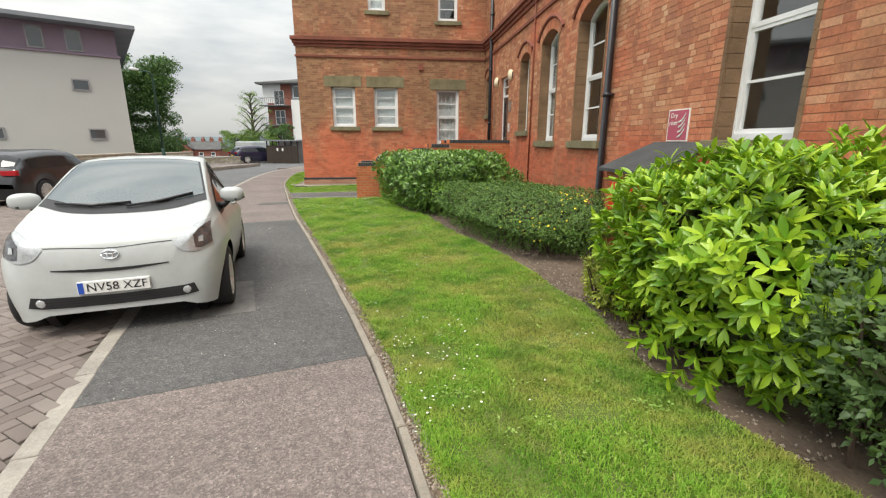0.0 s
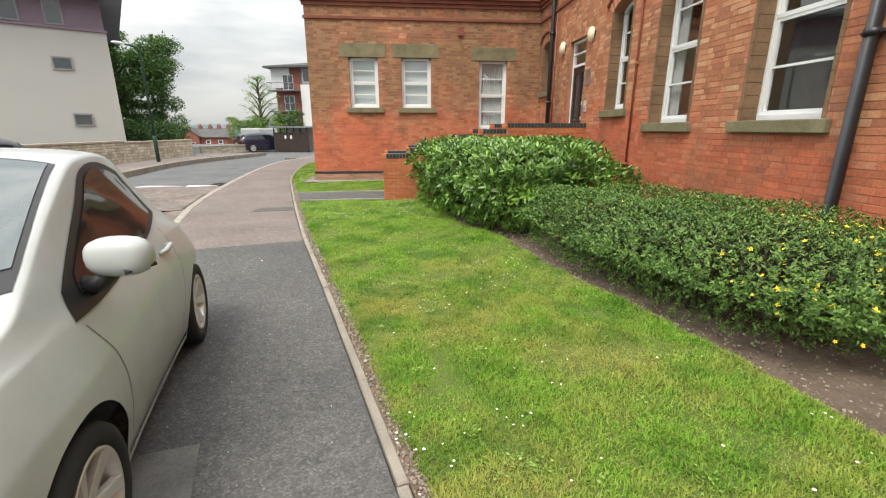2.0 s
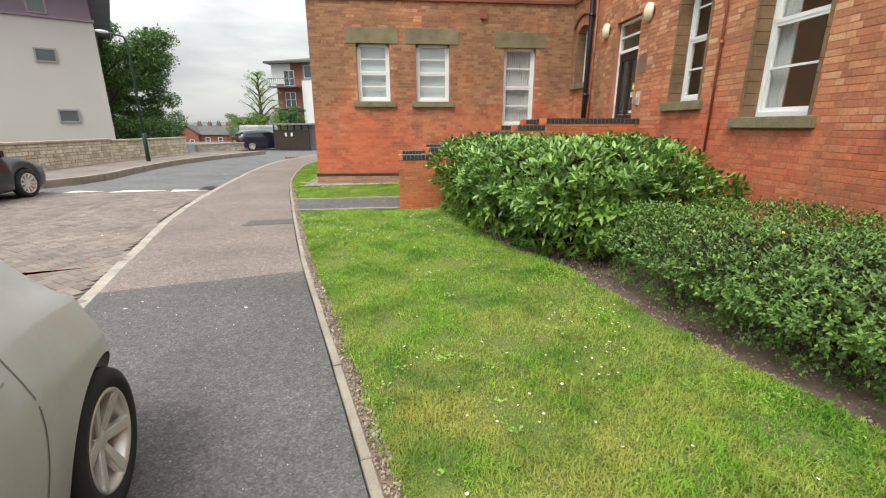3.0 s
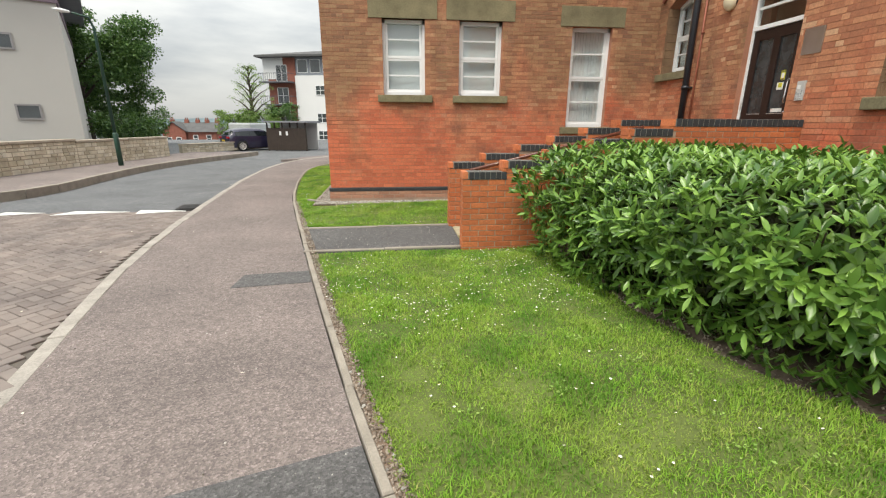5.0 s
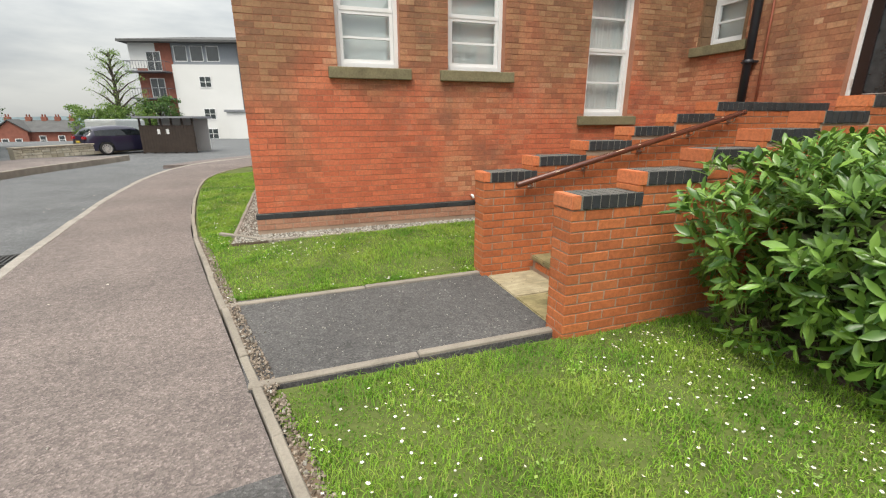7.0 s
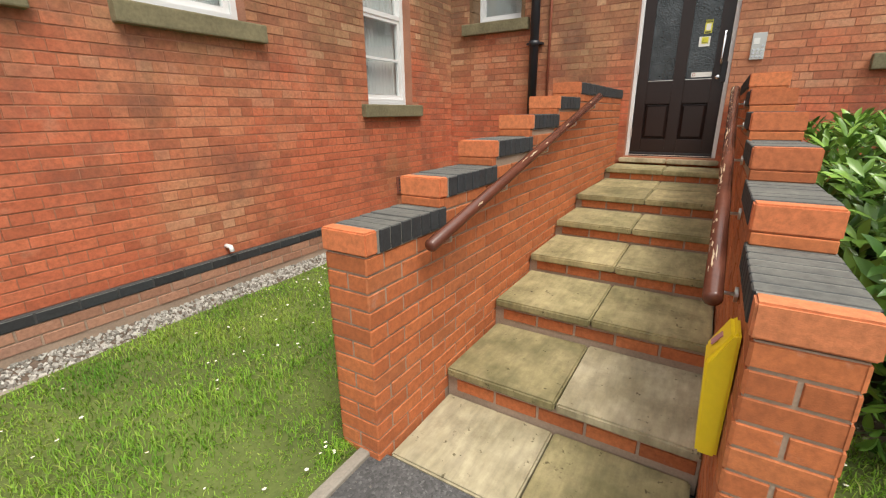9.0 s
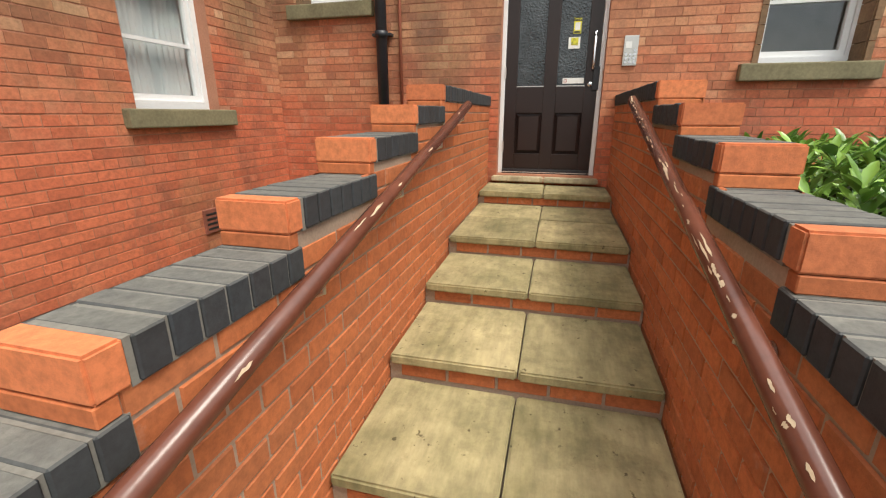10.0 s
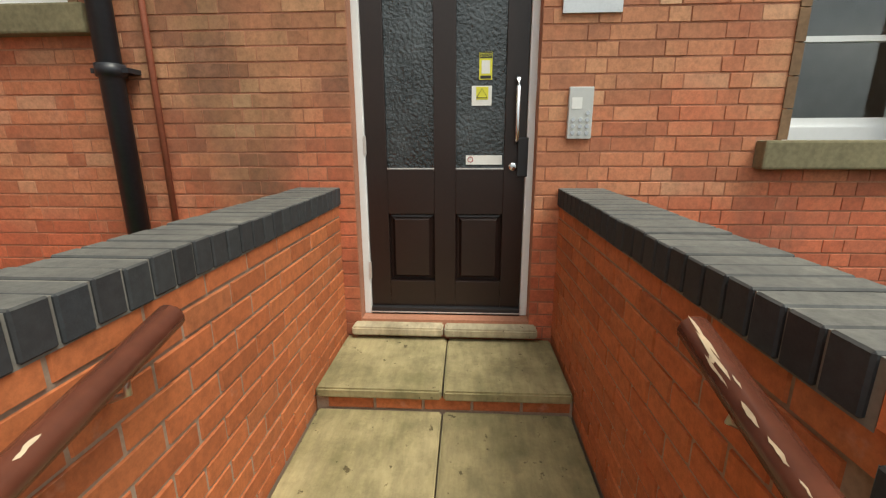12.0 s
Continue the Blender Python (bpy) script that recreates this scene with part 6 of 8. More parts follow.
def daisies(name, count, x0, x1, y0, y1, seed, label):
    """White daisy heads: a ring of petals round a yellow eye, in loose drifts."""
    g = np.random.default_rng(seed)
    pos = []
    while len(pos) < count:
        y = g.uniform(y0, y1)
        x = x0(y) + (x1(y) - x0(y)) * g.random()
        drift = noise.noise(Vector((x * 1.1, y * 1.1, 5.0))) + (0.3 if y > 10.5 else -0.2)
        if g.random() < 0.03 + max(0, drift) * 1.2:
            pos.append((x, y, lawn_z(x, y) + g.uniform(0.022, 0.045)))
    pos = np.array(pos)
    petals_v, petals_f = [(0, 0, 0.1)], []
    for i in range(10):
        a = 2 * math.pi * i / 10
        petals_v.append((math.cos(a) * (1.0 if i % 2 else 0.75), math.sin(a) * (1.0 if i % 2 else 0.75), 0))
    for i in range(10):
        petals_f.append((0, i + 1, (i + 1) % 10 + 1))
    n = len(pos)
    axis = np.stack([g.normal(0, 1, n), g.normal(0, 1, n), np.zeros(n)], 1)
    up = np.stack([g.normal(0, 0.25, n), g.normal(0, 0.25, n), np.ones(n)], 1)
    s = g.uniform(0.0055, 0.0105, n)
    ob = indexed_mesh(name, petals_v, petals_f, frames(pos, axis, up, np.stack([s, s, s], 1)), M["petal_white"])
    eye_v = [(math.cos(a) * 0.3, math.sin(a) * 0.3, 0.12) for a in (2 * math.pi * i / 5 for i in range(5))] + [(0, 0, 0.3)]
    eye_f = [(i, (i + 1) % 5, 5) for i in range(5)]
    eye = indexed_mesh("flower_eyes", eye_v, eye_f, frames(pos, axis, up, np.stack([s, s, s], 1)), M["petal_yellow"])
    eye.parent = ob
    tagged(eye, kind="stuff")
    return tagged(ob, label, "daisies", "", "stuff")


daisies("daisies", 700, lawn_x0, lambda y: bed_x(y) - 0.1, 2.0, 12.9, 21, "small white daisies scattered in the lawn")
daisies("daisies", 650, lawn_x0, north_x1, 14.55, 16.3, 22, "small white daisies beside the wing")
daisies("daisies", 150, lawn_x0, lambda y: -3.4, 16.4, 22, 23, "small white daisies along the wing")



def weeds(name, count, seed, label):
    """Flat rosettes of pale broad leaves and clover among the grass."""
    g = np.random.default_rng(seed)
    pos, axis = [], []
    for _ in range(count):
        y = g.uniform(1.0, 12.6)
        x = lawn_x0(y) + 0.1 + (bed_x(y) - lawn_x0(y) - 0.2) * g.random()
        for k in range(int(g.integers(8, 26))):
            a = g.uniform(0, 6.28)
            r_ = abs(g.normal(0, 0.05))
            px, py = x + math.cos(a) * r_, y + math.sin(a) * r_
            pos.append((px, py, lawn_z(px, py) + g.uniform(0.018, 0.04)))
            axis.append((math.cos(a), math.sin(a), g.uniform(-0.1, 0.5)))
    n = len(pos)
    s = g.uniform(0.012, 0.028, n)
    up = g.normal(0, 0.3, (n, 3)) + np.array([0, 0, 1.0])
    ob = indexed_mesh(name, LEAFLET_V, LEAFLET_T, frames(np.array(pos), np.array(axis), up, np.stack([s * 1.4, s, s], 1)), M["weed"])
    return tagged(ob, label, "weeds", "", "stuff")


M["weed"] = leaf_mat("pale broad weed leaf", (0.20, 0.36, 0.07), (0.42, 0.58, 0.16), 0.6, 0.3)
weeds("weeds", 120, 51, "pale broad leaved weeds in the lawn")


# dead-leaf brown, darkened further to carry the shade inside the shrubs
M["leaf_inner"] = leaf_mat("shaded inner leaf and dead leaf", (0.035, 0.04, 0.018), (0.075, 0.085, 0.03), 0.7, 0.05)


def shrub(name, m, radii, label, leaf_v, leaf_f, leaf, count, size, stems, seed, flat=0.0, lumps=0.18, rosette=1, core=0.72, base_cut=0.1, squarish=3.0, north=99.0):
    """A shrub: woody stems, and leaves in rosettes over an uneven rounded block. radii: half length, half width, height."""
    root = empty(name, m, label, "shrub", "shrubs in the bed")
    g = np.random.default_rng(seed)
    a, b, h = radii
    bm = bmesh.new()
    r = random.Random(seed)
    for _ in range(stems):
        x, y = r.uniform(-a, a) * 0.6, r.uniform(-b, b) * 0.6
        tx, ty = x * 1.3 + r.uniform(-0.2, 0.2), y * 1.3 + r.uniform(-0.2, 0.2)
        tube(bm, [(x, y, 0), ((x + tx) / 2 + r.uniform(-0.05, 0.05), (y + ty) / 2, h * 0.35), (tx, ty, h * 0.75)], [0.014, 0.010, 0.005], 6)
    tagged(part("stem_thicket", bm, M["stem"], root), kind="stuff")
    n = count // rosette
    d = g.normal(size=(n, 3))
    d[:, 2] = np.where(g.random(n) < 0.62, np.abs(d[:, 2]) * 1.1, -np.abs(d[:, 2]) * 0.8)
    d /= np.linalg.norm(d, axis=1, keepdims=True)
    # superellipsoid surface
    p = 1.0 / (np.abs(d[:, 0]) ** squarish + np.abs(d[:, 1]) ** squarish + np.abs(d[:, 2]) ** squarish) ** (1 / squarish)
    wob = np.array([1 + lumps * noise.noise(Vector(tuple(q * 2.3)) + Vector((seed, 0, 0))) + 0.5 * lumps * noise.noise(Vector(tuple(q * 6.5)) + Vector((0, seed, 0))) for q in d])
    depth = 1 - 0.34 * g.random(n) ** 1.8
    u = d * p[:, None] * (wob * depth)[:, None]
    zc = h * 0.5
    pos = np.stack([u[:, 0] * a, u[:, 1] * b, zc + u[:, 2] * (h - zc)], 1)
    low = u[:, 2] < 0
    pos[low, 2] = zc + u[low, 2] * (zc - base_cut)
    nrm = np.stack([u[:, 0] / a, u[:, 1] / b, u[:, 2] / (h * 0.5)], 1)
    nrm /= np.linalg.norm(nrm, axis=1, keepdims=True)
    nrm[:, 2] += 0.35
    nrm /= np.linalg.norm(nrm, axis=1, keepdims=True)
    keep = np.array([(m @ Vector(tuple(q))).y < north for q in pos])
    pos, nrm = pos[keep], nrm[keep]
    n = len(pos)
    mats = []
    t1 = np.cross(nrm, g.normal(size=(n, 3)))
    t1 /= np.linalg.norm(t1, axis=1, keepdims=True)
    t2 = np.cross(nrm, t1)
    for k in range(rosette):
        ang = 2 * np.pi * k / rosette + g.uniform(-0.35, 0.35, n)
        open_ = g.uniform(0.55, 1.15, n) if rosette > 1 else g.uniform(0.3, 1.5, n)
        out = t1 * np.cos(ang)[:, None] + t2 * np.sin(ang)[:, None]
        axis = out * np.sin(open_)[:, None] + nrm * np.cos(open_)[:, None]
        axis += g.normal(0, 0.12, (n, 3))
        up = nrm * np.sin(open_)[:, None] - out * np.cos(open_)[:, None] + g.normal(0, 0.1, (n, 3))
        s = size * g.uniform(0.65, 1.2, n)
        mats.append(frames(pos + nrm * g.normal(0, 0.015, (n, 1)), axis, up, np.stack([s * g.uniform(0.85, 1.2, n), s, s], 1)))
    ob = indexed_mesh("leaves", leaf_v, leaf_f, np.concatenate(mats), leaf)
    ob.parent = root
    tagged(ob, kind="stuff")
    # inner leaves, shade put into their colour, so that the block is not hollow
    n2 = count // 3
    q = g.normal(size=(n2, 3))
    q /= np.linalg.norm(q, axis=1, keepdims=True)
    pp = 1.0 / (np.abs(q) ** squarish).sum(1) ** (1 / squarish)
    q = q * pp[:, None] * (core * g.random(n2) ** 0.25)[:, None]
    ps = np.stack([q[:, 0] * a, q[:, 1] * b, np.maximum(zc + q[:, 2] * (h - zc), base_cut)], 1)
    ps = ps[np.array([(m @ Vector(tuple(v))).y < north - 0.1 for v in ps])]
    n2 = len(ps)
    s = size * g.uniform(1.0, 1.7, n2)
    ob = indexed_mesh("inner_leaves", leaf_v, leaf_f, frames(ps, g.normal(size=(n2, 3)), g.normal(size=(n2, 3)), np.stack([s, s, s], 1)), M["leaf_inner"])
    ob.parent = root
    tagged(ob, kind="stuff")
    return root


big_hedge = shrub("laurel_hedge", pose(1.48, 11.1, 0.04, 0, 0, 15), (1.38, 2.12, 1.34), "large dark glossy laurel hedge beside the stair wall", LEAF_V, LEAF_T, M["leaf_laurel"], 30000, 0.115, 50, 31, rosette=5, lumps=0.16, squarish=4.0, base_cut=0.02, north=12.85)
low_hedge = shrub("flowering_shrub", pose(2.42, 7.02, 0.05, 0, 0, 16), (1.04, 2.0, 0.86), "clipped small leaved shrub with yellow flowers", LEAFLET_V, LEAFLET_T, M["leaf_small"], 80000, 0.034, 90, 32, rosette=5, lumps=0.2, squarish=3.4, base_cut=0.08)
laurel = shrub("laurel_bush", pose(2.92, 2.62, 0.06, 0, 0, 4), (1.0, 1.14, 1.46), "bright yellow green laurel bush below the window", LEAF_V, LEAF_T, M["leaf_bright"], 16000, 0.12, 24, 33, rosette=6, lumps=0.28, squarish=2.5, base_cut=0.0)
shrub("dark_shrub", pose(2.85, 1.25, 0.06, 0, 0, 0), (0.8, 0.75, 1.3), "dull green loose shrub beside the laurel", LEAFLET_V, LEAFLET_T, M["leaf_dull"], 14000, 0.05, 24, 34, rosette=4, lumps=0.3, squarish=2.3)


M["leaf_gold"] = leaf_mat("yellow green fine leaf", (0.20, 0.28, 0.03), (0.50, 0.52, 0.09), 0.55, 0.25)
shrub("low_golden_shrub", pose(2.42, 3.52, 0.05, 0, 0, 10), (0.42, 0.42, 0.62), "low yellow green fine leaved shrub beside the laurel", LEAFLET_V, LEAFLET_T, M["leaf_gold"], 7000, 0.045, 14, 35, rosette=4, lumps=0.35, squarish=2.2, base_cut=0.0)


def blossoms(parent, count, a, b, h, ymin, ymax, seed):
    g = random.Random(seed)
    shape_v = [(0, 0, 0.15)] + [(math.cos(2 * math.pi * i / 10) * (1 if i % 2 else 0.55), math.sin(2 * math.pi * i / 10) * (1 if i % 2 else 0.55), 0) for i in range(10)]
    me = bpy.data.meshes.new("blossom")
    me.from_pydata(shape_v, [], [(0, i + 1, (i + 1) % 10 + 1) for i in range(10)])
    me.materials.append(M["petal_yellow"])
    for _ in range(count):
        y = g.uniform(ymin, ymax)
        x = g.uniform(-1, 0.4)
        z = 0.55 + 0.55 * (1 - abs(x)) + g.uniform(-0.15, 0.1)
        ob = new("blossom", me)
        ob.parent = parent
        s = g.uniform(0.014, 0.026)
        ob.matrix_basis = Matrix.Translation((x * a * 1.02, y, min(z, 1.03) * h)) @ pose(0, 0, 0, g.uniform(-30, 30), -60 * max(0, -x) + g.uniform(-25, 25), 0) @ Matrix.Diagonal((s, s, s, 1))


blossoms(low_hedge, 80, 0.92, 2.15, 0.84, -1.85, -0.7, 6)
blossoms(low_hedge, 14, 0.92, 2.15, 0.84, -0.6, 1.4, 7)


def tree(name, x, y, z, height, spread, label, leaf, count, size, seed, sparse=False, trunk_h=0.28):
    root = empty(name, pose(x, y, z), label, "tree")
    r = random.Random(seed)
    bm = bmesh.new()
    lean = r.uniform(-0.2, 0.2)
    tr = height * 0.03
    tube(bm, [(0, 0, -0.2), (lean * 0.3, 0, height * trunk_h), (lean, 0.1, height * 0.6), (lean, 0, height * (0.95 if sparse else 0.8))], [tr * 1.3, tr, tr * 0.55, tr * 0.15], 10)
    part("trunk", bm, M["bark"], root, smooth=True)
    tips = []
    n_limb = 22 if sparse else 16
    for i in range(n_limb):
        f = trunk_h * 0.8 + (0.95 - trunk_h * 0.8) * (i + 0.5) / n_limb if sparse else r.uniform(trunk_h, 0.75)
        a = i * 2.4 + r.uniform(-0.4, 0.4)
        reach = spread * ((1.1 - f) * 1.15 if sparse else (0.75 + 0.35 * math.sin(f * 3))) * r.uniform(0.75, 1.05)
        p0 = Vector((lean * f, 0, height * f))
        p2 = p0 + Vector((math.cos(a) * reach, math.sin(a) * reach, (0.75 if sparse else 0.45) * reach + (0 if sparse else r.uniform(-0.1, 0.25) * height)))
        p2.z = min(p2.z, height * 0.95)
        p1 = p0.lerp(p2, 0.5) + Vector((0, 0, 0.1 * reach))
        bm = bmesh.new()
        tube(bm, [p0, p1, p2], [tr * 0.4, tr * 0.22, tr * 0.06], 6)
        part("limb", bm, M["bark"], root)
        tips += [p0.lerp(p2, t) for t in ((0.45, 0.7, 0.95, 1.0) if sparse else (0.5, 0.75, 1.0, 1.0))]
    if not sparse:
        for _ in range(70):
            d = Vector((r.gauss(0, 1), r.gauss(0, 1), r.gauss(0, 1))).normalized()
            rad = r.uniform(0.62, 1.0)
            tips.append(Vector((d.x * spread * rad, d.y * spread * rad, height * 0.60 + d.z * height * 0.38 * rad)))
    g = np.random.default_rng(seed)
    tips = np.array([tuple(t) for t in tips])
    idx = g.integers(0, len(tips), count)
    clump = (0.14 if sparse else 0.24) * spread
    d = g.normal(size=(count, 3))
    d /= np.linalg.norm(d, axis=1, keepdims=True)
    size_of = (0.6 + 0.8 * g.random(len(tips)))[idx]
    pos = tips[idx] + d * (clump * size_of * g.random(count) ** 0.4)[:, None] * np.array([1, 1, 0.62])
    s = size * g.uniform(0.6, 1.3, count)
    up = g.normal(size=(count, 3)) + np.array([0, 0, 1.2])
    ob = indexed_mesh("crown", LEAFLET_V, LEAFLET_T, frames(pos, g.normal(size=(count, 3)), up, np.stack([s * 1.5, s, s], 1)), leaf)
    ob.parent = root
    tagged(ob, kind="stuff")
    return root


tree("broadleaf_tree", -25.4, 45.5, -0.2, 9.0, 5.0, "tall dark green broadleaf tree behind the stone wall", M["leaf_tree"], 72000, 0.19, 41)
tree("birch_tree", -17.9, 62.0, -0.4, 8.6, 3.3, "slender pale birch tree with thin foliage", M["leaf_birch"], 3000, 0.12, 42, sparse=True)
for bx, by, bz, bh, bs, sd in ((-20.2, 62.5, -0.4, 3.4, 2.0, 43), (-16.4, 61.5, -0.4, 3.6, 1.9, 44), (-14.6, 63, -0.4, 4.4, 1.7, 45)):
    tree("small_tree", bx, by, bz, bh, bs, "bright green bushy tree beyond the road", M["leaf_birch"] if sd != 45 else M["leaf_tree"], 5200, 0.17, sd, trunk_h=0.1)
for bx, by, bz, bh, bs, sd in ((-18.4, 38, -0.1, 2.3, 1.9, 46), (-25, 52, -0.2, 3.2, 2.6, 47), (-25.5, 48, -0.2, 2.6, 2.2, 48)):
    tree("wall_bush", bx, by, bz, bh, bs, "dense green bush behind the stone wall", M["leaf_tree"], 5200, 0.16, sd, trunk_h=0.1)

# ---- buildings and walls beyond ----
def flat_window(parent, m, w, h, frame_mat, depth=0.06, bars=(), fw=0.07):
    """A framed window on a far wall; m: centre, x along, y inwards."""
    bm = bmesh.new()
    for d in ((-w / 2, w / 2, -depth, 0.05, -h / 2, -h / 2 + fw), (-w / 2, w / 2, -depth, 0.05, h / 2 - fw, h / 2), (-w / 2, -w / 2 + fw, -depth, 0.05, -h / 2 + fw, h / 2 - fw), (w / 2 - fw, w / 2, -depth, 0.05, -h / 2 + fw, h / 2 - fw)):
        box(bm, *d)
    for ax, at in bars:
        if ax == "x":
            box(bm, at - 0.03, at + 0.03, -depth + 0.01, 0.05, -h / 2 + fw, h / 2 - fw)
        else:
            box(bm, -w / 2 + fw, w / 2 - fw, -depth + 0.01, 0.05, at - 0.03, at + 0.03)
    bm.transform(m)
    win = part("window", bm, frame_mat, parent)
    bm = bmesh.new()
    box(bm, -w / 2 + fw * 0.5, w / 2 - fw * 0.5, -0.03, 0.04, -h / 2 + fw * 0.5, h / 2 - fw * 0.5)
    bm.transform(m)
    part("pane", bm, M["far_glass"], win)
    return win


M["far_glass"] = simple("dark reflecting pane", (0.06, 0.07, 0.075), 0.06, 0.3, 1.0, 20.0, bumps=0.0, spec=1.0)
M["grey_frame"] = simple("grey window frame", (0.26, 0.25, 0.25), 0.5, 0.1)
M["grey_clad"] = simple("blue grey cladding", (0.25, 0.27, 0.30), 0.6, 0.1)
M["dark_wood"] = simple("dark stained timber boards", (0.045, 0.032, 0.025), 0.8, 0.3, 6.0, 40.0)
M["balcony"] = simple("grey painted steel", (0.10, 0.105, 0.12), 0.5, 0.15)


def pale_block():
    """Rendered flats with a purple clad top storey; local x runs along the front, y goes in."""
    root = empty("apartment_building", pose(-15.3, 28.9, 0.0, 0, 0, 31), "cream rendered flats with a purple clad top storey", "building")
    boxes("wall", M["render_white"], root, (-22, 0, 0, 14, -0.3, 6.3))
    boxes("top_storey", M["purple_panel"], root, (-22, -0.05, 0.12, 14, 6.42, 7.78), label="purple grey clad top storey")
    boxes("ledge", M["purple_panel"], root, (-22, 0.06, -0.10, 14, 6.3, 6.42), bevel=0.01)
    boxes("corner_panel", M["render_white"], root, (-22, -5.05, -0.006, 0.115, 6.42, 7.78))
    boxes("roof", M["roof_grey"], root, (-23, 0.9, -0.9, 15, 7.80, 8.02), bevel=0.02, label="flat grey overhanging roof")
    for x in (-3.55, -1.95):
        flat_window(root, Matrix.Translation((x, 0.12, 7.05)), 0.72, 1.15, M["grey_frame"])
    for x, z in ((-1.98, 4.72), (-1.62, 2.05), (-5.9, 2.05), (-5.9, 4.72), (-9.8, 2.05)):
        flat_window(root, Matrix.Translation((x, 0, z)), 0.80, 0.62, M["grey_frame"])
    return root


pale_block()


def brick_flats():
    """Four storey flats in brick and white render with balconies; local x along the front, y goes in."""
    root = empty("apartment_building", pose(-19.2, 73.0, -0.45, 0, 0, -14), "four storey white and brick flats with balconies", "building")
    H4 = 11.0
    boxes("wall", M["render_pale"], root, (4.6, 22, 0, 12, -0.5, 8.3), label="white rendered wall")
    boxes("brick_wall", M["far_brick"], root, (0.6, 4.6, 0.3, 12, -0.5, 10.6), label="red brick stair bay")
    boxes("top_storey", M["grey_clad"], root, (4.6, 22, 0.4, 12, 8.3, 10.6), label="blue grey clad top storey")
    boxes("top_corner", M["render_pale"], root, (0.0, 2.9, 0.25, 3, 7.9, 10.6))
    bm = bmesh.new()
    v = [bm.verts.new(p) for p in ((-0.6, -0.8, 10.6), (23, -0.8, 10.6), (23, 13, 10.6), (-0.6, 13, 10.6), (-0.6, -0.8, 10.85), (23, -0.8, 10.85), (23, 13, 10.85), (-0.6, 13, 10.85), (5, 6, 12.2), (19, 6, 12.2))]
    for f in ((0, 1, 5, 4), (1, 2, 6, 5), (2, 3, 7, 6), (3, 0, 4, 7), (4, 5, 9, 8), (5, 6, 9), (6, 7, 8, 9), (7, 4, 8), (3, 2, 1, 0)):
        bm.faces.new([v[i] for i in f])
    part("roof", bm, M["slate"], root, "shallow grey slate roof")
    for z in (1.9, 4.6, 7.5):
        bal = boxes("balcony", M["balcony"], root, (0.0, 4.4, -1.2, 0.3, z - 0.15, z), label="steel balcony with railings")
        dims = [(0.02, 4.38, -1.2, -1.15, z + 1.0, z + 1.06), (0.02, 0.07, -1.15, 0.3, z + 1.0, z + 1.06), (4.33, 4.38, -1.15, 0.3, z + 1.0, z + 1.06)]
        boxes("top_rail", M["balcony"], bal, *dims)
        for k in range(15):
            boxes("baluster", M["balcony"], bal, (0.05 + k * 0.307, 0.085 + k * 0.307, -1.19, -1.16, z, z + 1.0))
        flat_window(root, Matrix.Translation((2.6, 0.28, z + 1.15)), 1.6, 2.1, M["white_frame"], bars=(("x", 0), ("z", 0.0)))
    for x, z in ((8.1, 2.3), (8.1, 5.9), (8.1, -0.0), (16, 2.3), (16, 5.9)):
        flat_window(root, Matrix.Translation((x, 0, z + 0.5)), 1.35, 1.25, M["white_frame"], bars=(("x", 0), ("z", 0)))
    for x in (5.6, 7.4, 9.2):
        flat_window(root, Matrix.Translation((x, 0.4, 9.5)), 1.45, 1.7, M["white_frame"])
    flat_window(root, Matrix.Translation((12.6, 0, 6.4)), 1.0, 7.2, M["balcony"], bars=[("z", -3.2 + 0.6 * k) for k in range(11)])
    boxes("porch", M["render_pale"], root, (10.6, 14.6, -1.6, 0, -0.5, 3.0), label="cream entrance porch")
    boxes("porch_roof", M["roof_grey"], root, (10.4, 14.8, -1.8, 0, 3.0, 3.25))
    boxes("porch_door", M["far_glass"], root, (12.9, 14.1, -1.64, -1.58, -0.4, 2.3))
    return root


M["render_pale"] = simple("white render", (0.70, 0.70, 0.69), 0.9, 0.05, 0.4, 40.0)
brick_flats()


def bin_store():
    root = empty("bin_store", pose(-10.0, 38.0, -0.12, 0, 0, -14), "dark timber bin store with a pale roof", "shed")
    for k in range(18):
        boxes("board", M["dark_wood"], root, (k * 0.15, k * 0.15 + 0.14, 0, 0.03, 0.05, 1.45))
    for k in range(6):
        boxes("post", M["dark_wood"], root, (k * 0.53, k * 0.53 + 0.08, 0.03, 0.11, 0, 1.8))
    boxes("back_panel", M["render_pale"], root, (0.0, 2.7, 1.9, 1.95, 0, 1.8))
    boxes("roof", M["roof_grey"], root, (-0.15, 2.9, -0.2, 2.1, 1.8, 1.9), label="pale flat roof")
    for k in (0.9, 1.35):
        boxes("notice", M["white_frame"], root, (k, k + 0.14, -0.012, -0.002, 1.0, 1.25))
    return root


bin_store()
bo = empty("white_van", pose(-12.2, 42.5, -0.15, 0, 0, 166), "white van parked behind the dark car", "van")
boxes("body", M["car_white"], bo, (-0.85, 0.85, -1.2, 1.7, 0.4, 1.8), bevel=0.12)
boxes("cab", M["car_white"], bo, (-0.83, 0.83, -2.0, -1.2, 0.4, 1.1), bevel=0.12)
boxes("windscreen", M["car_glass"], bo, (-0.7, 0.7, -1.24, -1.16, 1.15, 1.65))
for s in (1, -1):
    for y in (-1.4, 1.1):
        wheel(bo, s * 0.76, y, s, 0.34)


